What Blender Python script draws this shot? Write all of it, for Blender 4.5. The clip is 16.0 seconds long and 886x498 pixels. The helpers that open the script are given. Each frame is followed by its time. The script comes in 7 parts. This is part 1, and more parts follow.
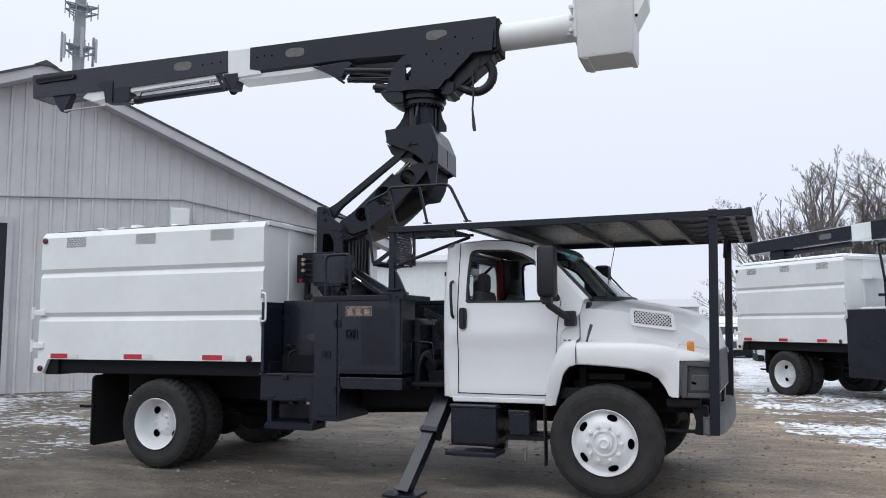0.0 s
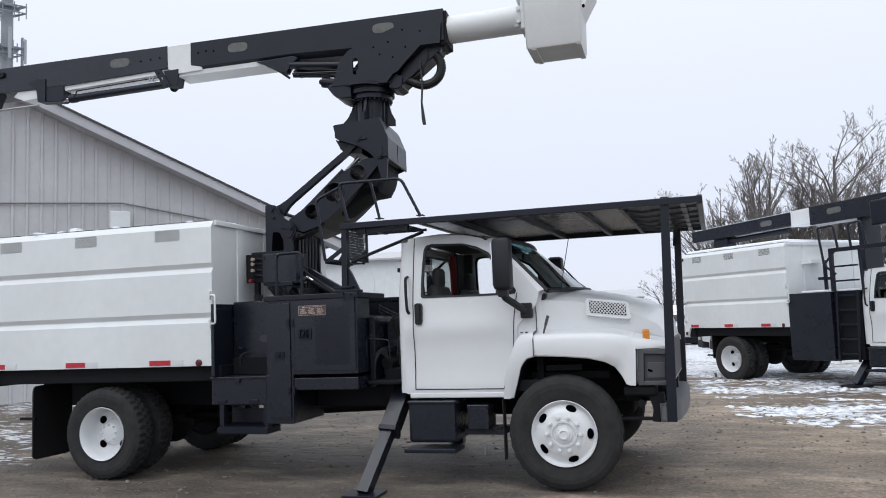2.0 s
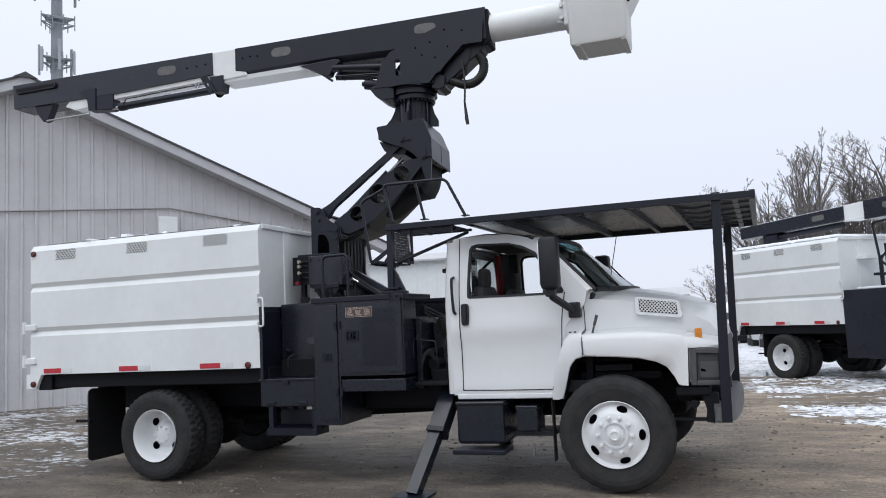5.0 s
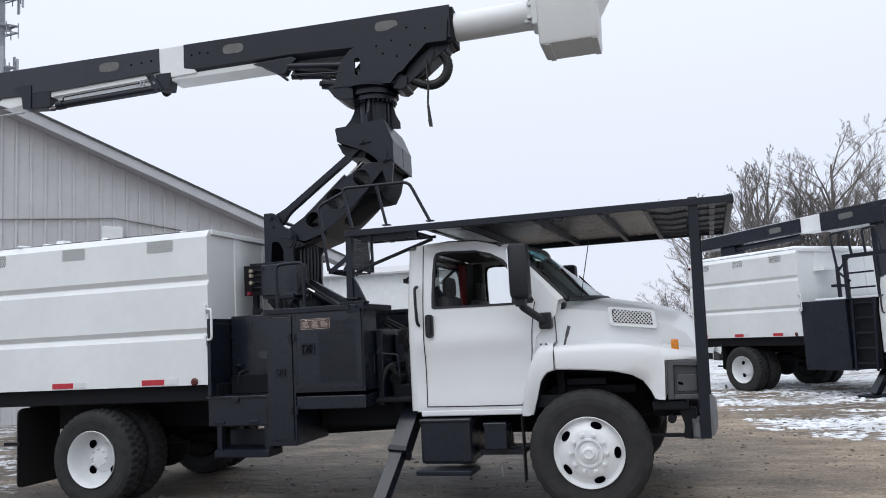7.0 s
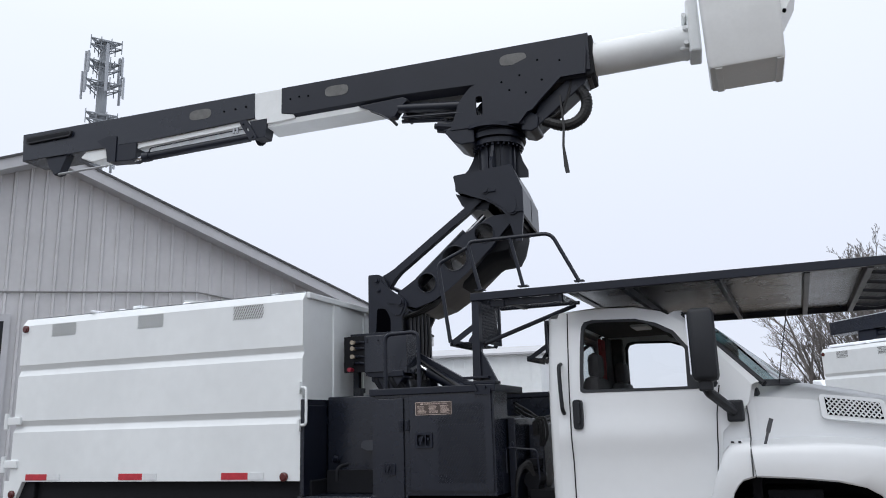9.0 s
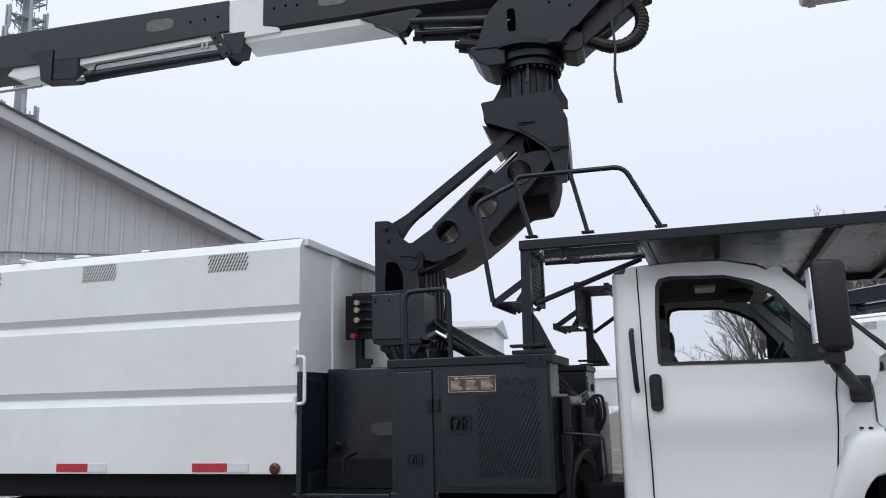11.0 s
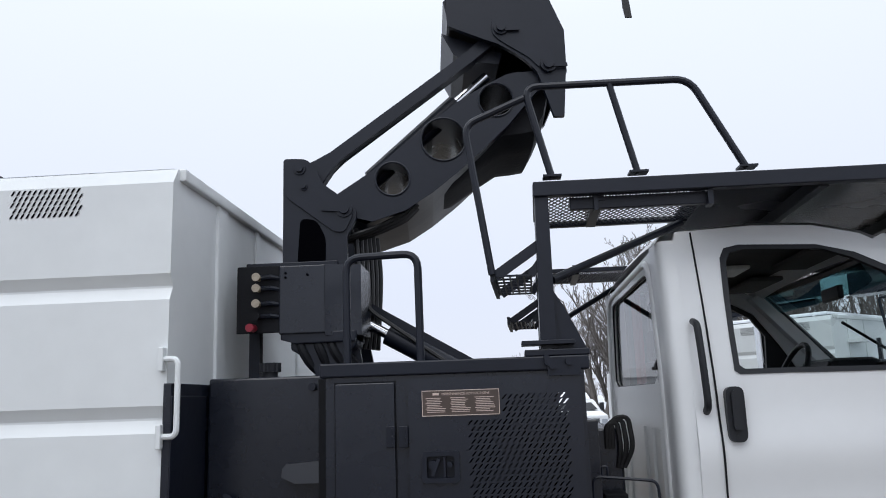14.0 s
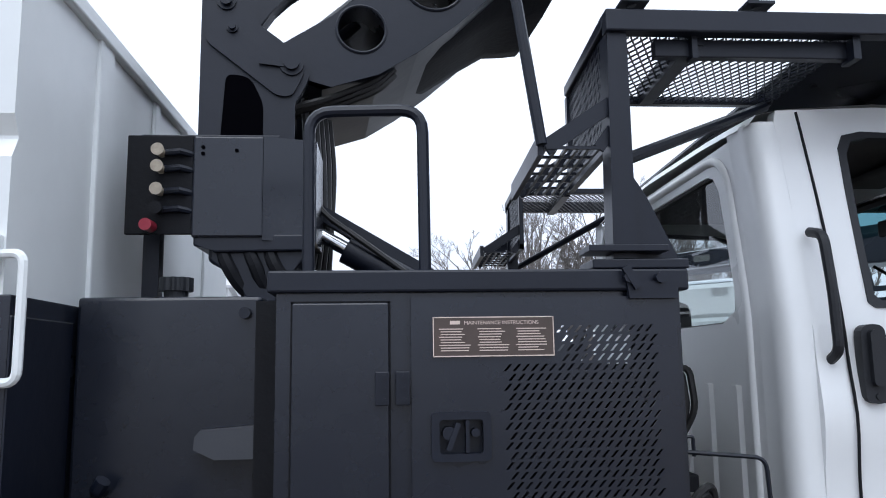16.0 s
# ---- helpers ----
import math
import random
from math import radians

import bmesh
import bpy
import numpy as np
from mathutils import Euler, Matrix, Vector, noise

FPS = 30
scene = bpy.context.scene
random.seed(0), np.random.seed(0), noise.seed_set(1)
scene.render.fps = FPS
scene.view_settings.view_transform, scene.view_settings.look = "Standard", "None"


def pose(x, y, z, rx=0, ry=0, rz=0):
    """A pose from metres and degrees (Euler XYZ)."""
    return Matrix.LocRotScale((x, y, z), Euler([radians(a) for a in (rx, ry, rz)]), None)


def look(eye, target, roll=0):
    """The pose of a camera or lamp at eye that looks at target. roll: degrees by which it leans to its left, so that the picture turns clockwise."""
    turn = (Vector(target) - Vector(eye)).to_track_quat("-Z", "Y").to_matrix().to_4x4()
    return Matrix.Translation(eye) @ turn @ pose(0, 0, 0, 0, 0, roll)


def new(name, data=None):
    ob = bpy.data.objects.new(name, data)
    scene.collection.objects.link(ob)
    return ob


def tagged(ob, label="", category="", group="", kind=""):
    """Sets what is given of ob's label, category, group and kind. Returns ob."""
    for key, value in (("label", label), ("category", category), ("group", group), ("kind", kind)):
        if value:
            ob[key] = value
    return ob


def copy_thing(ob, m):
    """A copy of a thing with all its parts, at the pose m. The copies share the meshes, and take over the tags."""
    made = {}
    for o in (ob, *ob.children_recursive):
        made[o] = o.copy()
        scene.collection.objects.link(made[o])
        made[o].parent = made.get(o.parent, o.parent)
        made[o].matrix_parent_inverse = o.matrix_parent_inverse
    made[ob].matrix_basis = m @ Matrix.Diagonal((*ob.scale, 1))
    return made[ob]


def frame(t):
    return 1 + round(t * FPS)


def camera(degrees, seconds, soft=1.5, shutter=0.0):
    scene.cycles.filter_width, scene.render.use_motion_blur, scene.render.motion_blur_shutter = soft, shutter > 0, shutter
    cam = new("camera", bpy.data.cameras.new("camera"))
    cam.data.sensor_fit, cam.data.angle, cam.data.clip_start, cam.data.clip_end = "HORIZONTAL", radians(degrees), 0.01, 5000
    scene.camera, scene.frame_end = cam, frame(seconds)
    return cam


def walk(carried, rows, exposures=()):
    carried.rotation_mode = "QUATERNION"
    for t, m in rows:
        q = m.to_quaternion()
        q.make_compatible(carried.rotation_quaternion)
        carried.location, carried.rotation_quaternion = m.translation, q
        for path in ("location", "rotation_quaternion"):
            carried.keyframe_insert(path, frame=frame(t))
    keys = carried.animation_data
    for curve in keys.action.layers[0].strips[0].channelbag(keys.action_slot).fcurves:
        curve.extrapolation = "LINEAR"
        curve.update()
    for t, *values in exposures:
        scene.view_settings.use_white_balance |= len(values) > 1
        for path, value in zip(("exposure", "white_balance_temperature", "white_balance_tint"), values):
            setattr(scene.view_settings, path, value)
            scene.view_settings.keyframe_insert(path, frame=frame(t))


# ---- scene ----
LEAN = pose(0, 0, -0.05)  # the truck's own axes: its tyres stand on the lot
cam = camera(59.37, 16.0, soft=1.0)
# seconds, eye in the truck's own axes, yaw, pitch, roll
ROWS = [
    (0, (1.028, -6.897, 1.582), (20.19, 5.54, -0.30)),
    (0.5, (0.927, -6.892, 1.577), (18.89, 5.56, -0.80)),
    (1, (0.916, -6.891, 1.573), (17.68, 5.44, -1.30)),
    (1.5, (0.936, -6.882, 1.562), (16.60, 5.27, -1.78)),
    (2, (0.942, -6.830, 1.569), (16.31, 5.25, -2.23)),
    (2.5, (0.908, -6.803, 1.562), (16.95, 5.26, -2.60)),
    (3, (0.900, -6.796, 1.554), (18.29, 5.16, -2.74)),
    (3.5, (0.894, -6.792, 1.550), (19.76, 5.06, -2.59)),
    (6, (0.884, -6.810, 1.585), (17.80, 6.02, -3.54)),
    (6.5, (0.838, -6.763, 1.568), (16.43, 6.29, -3.58)),
    (7, (0.668, -6.433, 1.553), (15.87, 6.32, -3.01)),
    (7.5, (0.424, -6.118, 1.542), (16.31, 7.12, -2.48)),
    (8, (0.153, -5.910, 1.575), (16.95, 7.60, -2.13)),
    (8.5, (-0.061, -5.610, 1.587), (18.34, 9.69, -2.33)),
    (9, (-0.232, -5.334, 1.596), (21.02, 12.74, -1.70)),
    (9.5, (-0.559, -5.117, 1.613), (20.71, 12.53, -1.63)),
    (10, (-0.830, -4.892, 1.595), (19.86, 11.36, -1.29)),
    (12.5, (-1.877, -3.692, 1.720), (9.56, 11.23, -2.66)),
    (13, (-2.089, -3.483, 1.725), (7.89, 11.54, -2.47)),
    (13.5, (-2.214, -3.230, 1.756), (6.12, 11.50, -2.09)),
    (14, (-2.254, -2.870, 1.727), (3.77, 10.97, -1.93)),
    (14.5, (-2.388, -2.646, 1.710), (1.13, 10.03, -1.93)),
    (15, (-2.673, -2.471, 1.715), (-1.27, 9.07, -1.88)),
    (15.5, (-2.698, -2.210, 1.691), (-3.69, 8.28, -1.42)),
    (16, (-2.651, -1.788, 1.658), (-4.37, 8.27, -0.84)),
]


def eye_pose(e, yaw, pitch, roll):
    return LEAN @ pose(*e, 0, 0, yaw) @ pose(0, 0, 0, 90 + pitch, 0, 0) @ pose(0, 0, 0, 0, 0, roll)


walk(cam, [(t, eye_pose(e, *a)) for t, e, a in ROWS], [(0, 0.06, 6500, 10), (6, 0.06, 6500, 10), (8.5, 0.06, 6500, 10), (9.5, 0.02, 6500, 10), (10, 0.0, 6500, 10), (13, 0.0, 6500, 10), (14.5, 0.1, 6350, 10), (15.5, 0.3, 6150, 10), (16, 0.45, 6100, 10)])

# ---- light: a bright overcast winter sky ----
world = bpy.data.worlds.new("overcast")
scene.world = world
world.use_nodes = True
wn, wl = world.node_tree.nodes, world.node_tree.links
wn.clear()
w_out, w_bg = wn.new("ShaderNodeOutputWorld"), wn.new("ShaderNodeBackground")
w_geo, w_sep, w_ramp = wn.new("ShaderNodeTexCoord"), wn.new("ShaderNodeSeparateXYZ"), wn.new("ShaderNodeValToRGB")
w_sky, w_mix = wn.new("ShaderNodeTexSky"), wn.new("ShaderNodeMix")
w_sky.sky_type, w_sky.sun_disc = "NISHITA", False
w_sky.sun_elevation, w_sky.sun_rotation = radians(48), radians(205)
stops = w_ramp.color_ramp.elements
stops[0].position, stops[0].color = 0.0, (0.725, 0.765, 0.885, 1)
stops[1].position, stops[1].color = 1.0, (1.4, 1.48, 1.58, 1)
mid = stops.new(0.12)
mid.color = (0.735, 0.78, 0.905, 1)
mid = stops.new(0.45)
mid.color = (0.86, 0.915, 1.02, 1)
wl.new(w_geo.outputs["Generated"], w_sep.inputs[0])
wl.new(w_sep.outputs["Z"], w_ramp.inputs[0])
w_mix.data_type, w_mix.blend_type = "RGBA", "MIX"
w_mix.inputs[0].default_value = 0.008
wl.new(w_ramp.outputs[0], w_mix.inputs[6])
wl.new(w_sky.outputs[0], w_mix.inputs[7])
wl.new(w_mix.outputs[2], w_bg.inputs[0])
w_bg.inputs[1].default_value = 1.0
wl.new(w_bg.outputs[0], w_out.inputs[0])
sun_data = bpy.data.lights.new("sun", "SUN")
sun_data.energy, sun_data.angle, sun_data.color = 0.95, radians(50), (0.98, 0.98, 0.98)
sun = new("sun", sun_data)
sun.matrix_world = look((-3, -9, 14), (-1, 0, 0))


# ---- materials ----
def material(name, color, rough=0.5, metal=0.0, vary=0.12, scale=6.0, bump=0.0, bump_scale=60.0, coat=0.0, second=None, spec=0.5):
    m = bpy.data.materials.new(name)
    m.use_nodes = True
    n, l = m.node_tree.nodes, m.node_tree.links
    b = n["Principled BSDF"]
    b.inputs["Roughness"].default_value, b.inputs["Metallic"].default_value = rough, metal
    b.inputs["Coat Weight"].default_value, b.inputs["Coat Roughness"].default_value = coat, 0.08
    b.inputs["Specular IOR Level"].default_value = spec
    geo, noise_a, noise_b = n.new("ShaderNodeTexCoord"), n.new("ShaderNodeTexNoise"), n.new("ShaderNodeTexNoise")
    noise_a.inputs["Scale"].default_value, noise_a.inputs["Detail"].default_value = scale, 6
    noise_b.inputs["Scale"].default_value, noise_b.inputs["Detail"].default_value = scale * 9, 4
    l.new(geo.outputs["Object"], noise_a.inputs["Vector"])
    l.new(geo.outputs["Object"], noise_b.inputs["Vector"])
    add, ramp = n.new("ShaderNodeMath"), n.new("ShaderNodeValToRGB")
    add.operation = "MULTIPLY_ADD"
    add.inputs[1].default_value, add.inputs[2].default_value = 0.35, 0.32
    l.new(noise_b.outputs["Fac"], add.inputs[0])
    mul = n.new("ShaderNodeMath")
    mul.operation = "MULTIPLY"
    l.new(noise_a.outputs["Fac"], mul.inputs[0])
    l.new(add.outputs[0], mul.inputs[1])
    e = ramp.color_ramp.elements
    dark = second or tuple(c * (1 - vary) for c in color)
    e[0].position, e[0].color = 0.15, (*dark, 1)
    e[1].position, e[1].color = 0.36, (*color, 1)
    l.new(mul.outputs[0], ramp.inputs[0])
    l.new(ramp.outputs[0], b.inputs["Base Color"])
    rr = n.new("ShaderNodeMapRange")
    rr.inputs["To Min"].default_value, rr.inputs["To Max"].default_value = max(rough - 0.08, 0.02), min(rough + 0.12, 1)
    l.new(noise_a.outputs["Fac"], rr.inputs["Value"])
    l.new(rr.outputs[0], b.inputs["Roughness"])
    if bump:
        bn, nz = n.new("ShaderNodeBump"), n.new("ShaderNodeTexNoise")
        nz.inputs["Scale"].default_value, nz.inputs["Detail"].default_value = bump_scale, 5
        bn.inputs["Strength"].default_value, bn.inputs["Distance"].default_value = bump, 0.01
        l.new(geo.outputs["Object"], nz.inputs["Vector"])
        l.new(nz.outputs["Fac"], bn.inputs["Height"])
        l.new(bn.outputs[0], b.inputs["Normal"])
    return m


WHITE = material("white_paint", (0.71, 0.725, 0.735), 0.3, vary=0.05, scale=1.6, bump=0.015, bump_scale=9, coat=0.25)
BOXWHITE = material("box_white_paint", (0.75, 0.775, 0.78), 0.38, vary=0.1, scale=1.1, bump=0.03, bump_scale=3.5, coat=0.15)
FIBRE = material("fibreglass_white", (0.76, 0.78, 0.78), 0.45, vary=0.08, scale=4, bump=0.03, bump_scale=40)
BLACK = material("black_paint", (0.007, 0.0096, 0.0188), 0.36, vary=0.25, scale=3, bump=0.07, bump_scale=25, spec=0.36)
BLACKSHEET = material("black_sheet_paint", (0.0062, 0.0086, 0.0172), 0.24, second=(0.0115, 0.0142, 0.022), scale=2.2, bump=0.09, bump_scale=6, spec=0.5)
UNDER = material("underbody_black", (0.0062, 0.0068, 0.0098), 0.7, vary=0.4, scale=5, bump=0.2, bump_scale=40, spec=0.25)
RUBBER = material("tyre_rubber", (0.021, 0.0212, 0.022), 0.8, vary=0.3, scale=8, bump=0.15, bump_scale=90, second=(0.034, 0.0335, 0.034), spec=0.25)
# near-black stands in for the dark inside holes and gaps; also on bolts
SLOT = material("hole_shade_bolt_black", (0.002, 0.002, 0.003), 1.0, spec=0.0)
BUMPER = material("dull_bumper_steel", (0.15, 0.154, 0.162), 0.5, metal=0.3, vary=0.35, scale=7, bump=0.1, bump_scale=20)
HOSE = material("hose_rubber", (0.012, 0.012, 0.013), 0.5, vary=0.3, scale=20)
TRIM = material("black_plastic", (0.0145, 0.0162, 0.0205), 0.48, vary=0.2, scale=12, bump=0.05, bump_scale=150, spec=0.35)
GREYTRIM = material("grey_plastic", (0.07, 0.073, 0.079), 0.5, vary=0.15, scale=12, bump=0.05, bump_scale=150)
# darker version of the grey plastic carries the headlamp pocket's shade
LAMPDARK = material("lamp_pocket_shade", (0.05, 0.052, 0.058), 0.4)
CHROME = material("chrome_rod", (0.75, 0.76, 0.78), 0.12, metal=1.0, vary=0.1, scale=10)
STEEL = material("galvanised_steel", (0.45, 0.46, 0.48), 0.4, metal=0.8, vary=0.25, scale=6)
RED = material("red_reflector", (0.52, 0.03, 0.045), 0.35, vary=0.25, scale=30)
REDLENS = material("dark_red_lens", (0.1, 0.018, 0.018), 0.2, vary=0.3, scale=20)
TAPEWHITE = material("white_reflector", (0.69, 0.71, 0.72), 0.3, vary=0.1, scale=30)
AMBER = material("amber_lens", (0.75, 0.26, 0.03), 0.2, vary=0.3, scale=40)
BRASS = material("gauge_lens", (0.42, 0.36, 0.28), 0.3, vary=0.3, scale=60)
REDKNOB = material("red_knob", (0.3, 0.02, 0.04), 0.35)
DECAL = material("brown_decal", (0.068, 0.047, 0.039), 0.45, vary=0.2, scale=30)
DECALINK = material("decal_ink", (0.62, 0.5, 0.44), 0.5, vary=0.1, scale=30)
PATCH = material("bare_oval_patch", (0.14, 0.14, 0.135), 0.6, vary=0.35, scale=18, bump=0.15, bump_scale=50)
SEAT = material("seat_cloth", (0.09, 0.088, 0.09), 0.85, vary=0.3, scale=12, bump=0.2, bump_scale=200)
REDCLOTH = material("red_cloth", (0.3, 0.03, 0.03), 0.85, vary=0.3, scale=12)
SIDING = material("metal_siding", (0.57, 0.565, 0.575), 0.5, metal=0.0, vary=0.16, scale=0.8, bump=0.04, bump_scale=5)
SEALANT = material("seam_sealant", (0.24, 0.24, 0.24), 0.7)
FASCIA = material("fascia_metal", (0.5, 0.5, 0.52), 0.5, vary=0.15, scale=2)
ROOFDARK = material("roof_metal", (0.06, 0.06, 0.065), 0.5, vary=0.3, scale=2)
TOWER = material("tower_steel", (0.24, 0.26, 0.28), 0.55, vary=0.2, scale=1)
ANTENNA = material("antenna_panel", (0.33, 0.35, 0.38), 0.5, vary=0.1, scale=2)
STONE = material("grey_brown_stone", (0.2, 0.175, 0.15), 0.8, vary=0.5, scale=9)
SNOW = material("snow", (0.86, 0.88, 0.92), 0.75, vary=0.06, scale=5, bump=0.3, bump_scale=14)
BARK = material("bark", (0.14, 0.125, 0.115), 0.9, vary=0.35, scale=3)
TWIG = material("twig_bark", (0.19, 0.172, 0.162), 0.9, vary=0.3, scale=3)
FARWALL = material("far_wall", (0.5, 0.5, 0.51), 0.6, vary=0.1, scale=0.5)


def glass(name, tint):
    m = bpy.data.materials.new(name)
    m.use_nodes = True
    n, l = m.node_tree.nodes, m.node_tree.links
    n.remove(n["Principled BSDF"])
    out = n["Material Output"]
    clear, gloss, fres, blend = n.new("ShaderNodeBsdfTransparent"), n.new("ShaderNodeBsdfGlossy"), n.new("ShaderNodeLayerWeight"), n.new("ShaderNodeMixShader")
    curve = n.new("ShaderNodeMath")
    curve.operation = "POWER"
    curve.inputs[1].default_value = 4.0
    floor = n.new("ShaderNodeMath")
    floor.operation = "MULTIPLY_ADD"
    floor.inputs[1].default_value, floor.inputs[2].default_value = 0.7, 0.05
    clear.inputs[0].default_value = (*tint, 1)
    gloss.inputs["Roughness"].default_value = 0.02
    fres.inputs["Blend"].default_value = 0.5
    l.new(fres.outputs["Facing"], curve.inputs[0])
    l.new(curve.outputs[0], floor.inputs[0])
    l.new(floor.outputs[0], blend.inputs[0])
    l.new(clear.outputs[0], blend.inputs[1])
    l.new(gloss.outputs[0], blend.inputs[2])
    l.new(blend.outputs[0], out.inputs[0])
    return m


GLASS = glass("window_glass", (0.62, 0.68, 0.68))
CLEARGLASS = glass("door_glass", (0.9, 0.92, 0.92))
WINDSHIELD = glass("windscreen_glass", (0.66, 0.75, 0.75))
TINTBAND = glass("teal_tint_band", (0.2, 0.4, 0.44))

# dirt lot: packed gravel and mud with ruts, and trodden patches of old snow
GROUND = bpy.data.materials.new("dirt_and_snow")
GROUND.use_nodes = True
gn, gl = GROUND.node_tree.nodes, GROUND.node_tree.links
gb = gn["Principled BSDF"]
g_tc = gn.new("ShaderNodeTexCoord")


def g_noise(scale, detail, stretch=(1, 1, 1), rough=0.6):
    mp, nz = gn.new("ShaderNodeMapping"), gn.new("ShaderNodeTexNoise")
    mp.inputs["Scale"].default_value = stretch
    nz.inputs["Scale"].default_value, nz.inputs["Detail"].default_value, nz.inputs["Roughness"].default_value = scale, detail, rough
    gl.new(g_tc.outputs["Object"], mp.inputs[0])
    gl.new(mp.outputs[0], nz.inputs["Vector"])
    return nz.outputs["Fac"]


def g_ramp(value, stops):
    r = gn.new("ShaderNodeValToRGB")
    e = r.color_ramp.elements
    e[0].position, e[0].color = stops[0][0], (*stops[0][1], 1)
    e[1].position, e[1].color = stops[-1][0], (*stops[-1][1], 1)
    for p, c in stops[1:-1]:
        e.new(p).color = (*c, 1)
    gl.new(value, r.inputs[0])
    return r.outputs[0]


def g_math(op, a, b, clamp=False):
    n = gn.new("ShaderNodeMath")
    n.operation, n.use_clamp = op, clamp
    for k, v in enumerate((a, b)):
        if isinstance(v, (int, float)):
            n.inputs[k].default_value = v
        else:
            gl.new(v, n.inputs[k])
    return n.outputs[0]


def g_mix(fac, a, b, blend="MIX"):
    n = gn.new("ShaderNodeMix")
    n.data_type, n.blend_type = "RGBA", blend
    for socket, v in ((n.inputs[0], fac), (n.inputs[6], a), (n.inputs[7], b)):
        if isinstance(v, (int, float)):
            socket.default_value = v
        elif isinstance(v, tuple):
            socket.default_value = (*v, 1)
        else:
            gl.new(v, socket)
    return n.outputs[2]


g_tracks = g_noise(0.6, 7, (0.75, 1.6, 1), 0.62)
g_blotch = g_noise(0.9, 8, (0.8, 1.2, 1), 0.65)
g_gravel = g_noise(26, 6, (1, 1, 1), 0.7)
g_pebble = gn.new("ShaderNodeTexVoronoi")
g_pebble.inputs["Scale"].default_value = 34
gl.new(g_tc.outputs["Object"], g_pebble.inputs["Vector"])
mud = g_ramp(g_tracks, [(0.4, (0.05, 0.04, 0.031)), (0.5, (0.118, 0.101, 0.083)), (0.6, (0.27, 0.232, 0.19))])
stain = g_ramp(g_blotch, [(0.4, (0.055, 0.045, 0.035)), (0.6, (0.2, 0.164, 0.127))])
grit = g_ramp(g_gravel, [(0.34, (0.035, 0.029, 0.023)), (0.52, (0.1, 0.083, 0.066)), (0.68, (0.3, 0.26, 0.22))])
dirt = g_mix(0.3, mud, stain)
g_smear = g_noise(1.9, 8, (0.8, 1.35, 1), 0.68)
smear = g_ramp(g_smear, [(0.38, (0.58, 0.57, 0.56)), (0.5, (1, 0.99, 0.97)), (0.62, (1.7, 1.63, 1.54))])
dirt = g_mix(0.85, dirt, smear, "MULTIPLY")
dirt = g_mix(0.42, dirt, grit)
stones = g_ramp(g_pebble.outputs["Distance"], [(0.08, (1.35, 1.33, 1.3)), (0.3, (1, 1, 1)), (0.7, (0.72, 0.72, 0.73))])
dirt = g_mix(0.5, dirt, stones, "MULTIPLY")
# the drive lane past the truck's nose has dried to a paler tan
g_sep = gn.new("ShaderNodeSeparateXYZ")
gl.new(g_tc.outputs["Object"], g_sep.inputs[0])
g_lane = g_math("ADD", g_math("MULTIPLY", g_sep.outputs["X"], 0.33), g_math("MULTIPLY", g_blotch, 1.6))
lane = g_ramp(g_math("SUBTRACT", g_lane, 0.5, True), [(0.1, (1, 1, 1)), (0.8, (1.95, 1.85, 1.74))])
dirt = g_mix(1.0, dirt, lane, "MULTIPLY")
g_att = gn.new("ShaderNodeAttribute")
g_att.attribute_name = "snow_cover"
snow_broad = g_noise(1.0, 6, (0.7, 1.5, 1), 0.6)
snow_lump = g_noise(6.0, 6, (0.8, 1.3, 1), 0.6)
snow_sum = g_math("ADD", g_math("ADD", g_math("MULTIPLY", snow_broad, 0.42), g_math("MULTIPLY", snow_lump, 0.58)), g_att.outputs["Fac"])
snow_map = gn.new("ShaderNodeMapRange")
snow_map.inputs["From Min"].default_value, snow_map.inputs["From Max"].default_value = 0.985, 1.03
gl.new(snow_sum, snow_map.inputs["Value"])
snow_tone = g_ramp(g_noise(9, 5), [(0.35, (0.5, 0.51, 0.54)), (0.58, (0.76, 0.78, 0.82))])
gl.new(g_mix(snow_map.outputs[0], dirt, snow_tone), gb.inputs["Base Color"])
g_rr = gn.new("ShaderNodeMapRange")
g_rr.inputs["To Min"].default_value, g_rr.inputs["To Max"].default_value = 0.42, 0.98
gl.new(g_tracks, g_rr.inputs["Value"])
gl.new(g_rr.outputs[0], gb.inputs["Roughness"])
g_high = g_math("ADD", g_math("ADD", g_math("MULTIPLY", g_tracks, 2.2), g_math("MULTIPLY", g_smear, 0.9)), g_math("ADD", g_math("MULTIPLY", g_gravel, 0.3), g_math("ADD", g_math("MULTIPLY", snow_map.outputs[0], 0.5), g_math("MULTIPLY", snow_lump, 0.7))))
g_bump = gn.new("ShaderNodeBump")
g_bump.inputs["Strength"].default_value, g_bump.inputs["Distance"].default_value = 0.95, 0.07
gl.new(g_high, g_bump.inputs["Height"])
gl.new(g_bump.outputs[0], gb.inputs["Normal"])


# ---- mesh helpers ----
def thing(name, m, label, category, group="", kind=""):
    ob = new(name)
    ob.empty_display_size = 0.2
    ob.matrix_world = m
    return tagged(ob, label, category, group, kind)


def part(name, bm, mat, parent=None, label="", smooth=False):
    """Link a bmesh as one mesh object under a thing or a part."""
    me = bpy.data.meshes.new(name)
    bmesh.ops.recalc_face_normals(bm, faces=bm.faces[:])
    bm.to_mesh(me)
    bm.free()
    me.materials.append(mat)
    if smooth:
        me.polygons.foreach_set("use_smooth", [True] * len(me.polygons))
        me.set_sharp_from_angle(angle=radians(smooth if smooth > 1 else 38))
    ob = new(name, me)
    ob.parent = parent
    if label:
        ob["label"] = label
    return ob


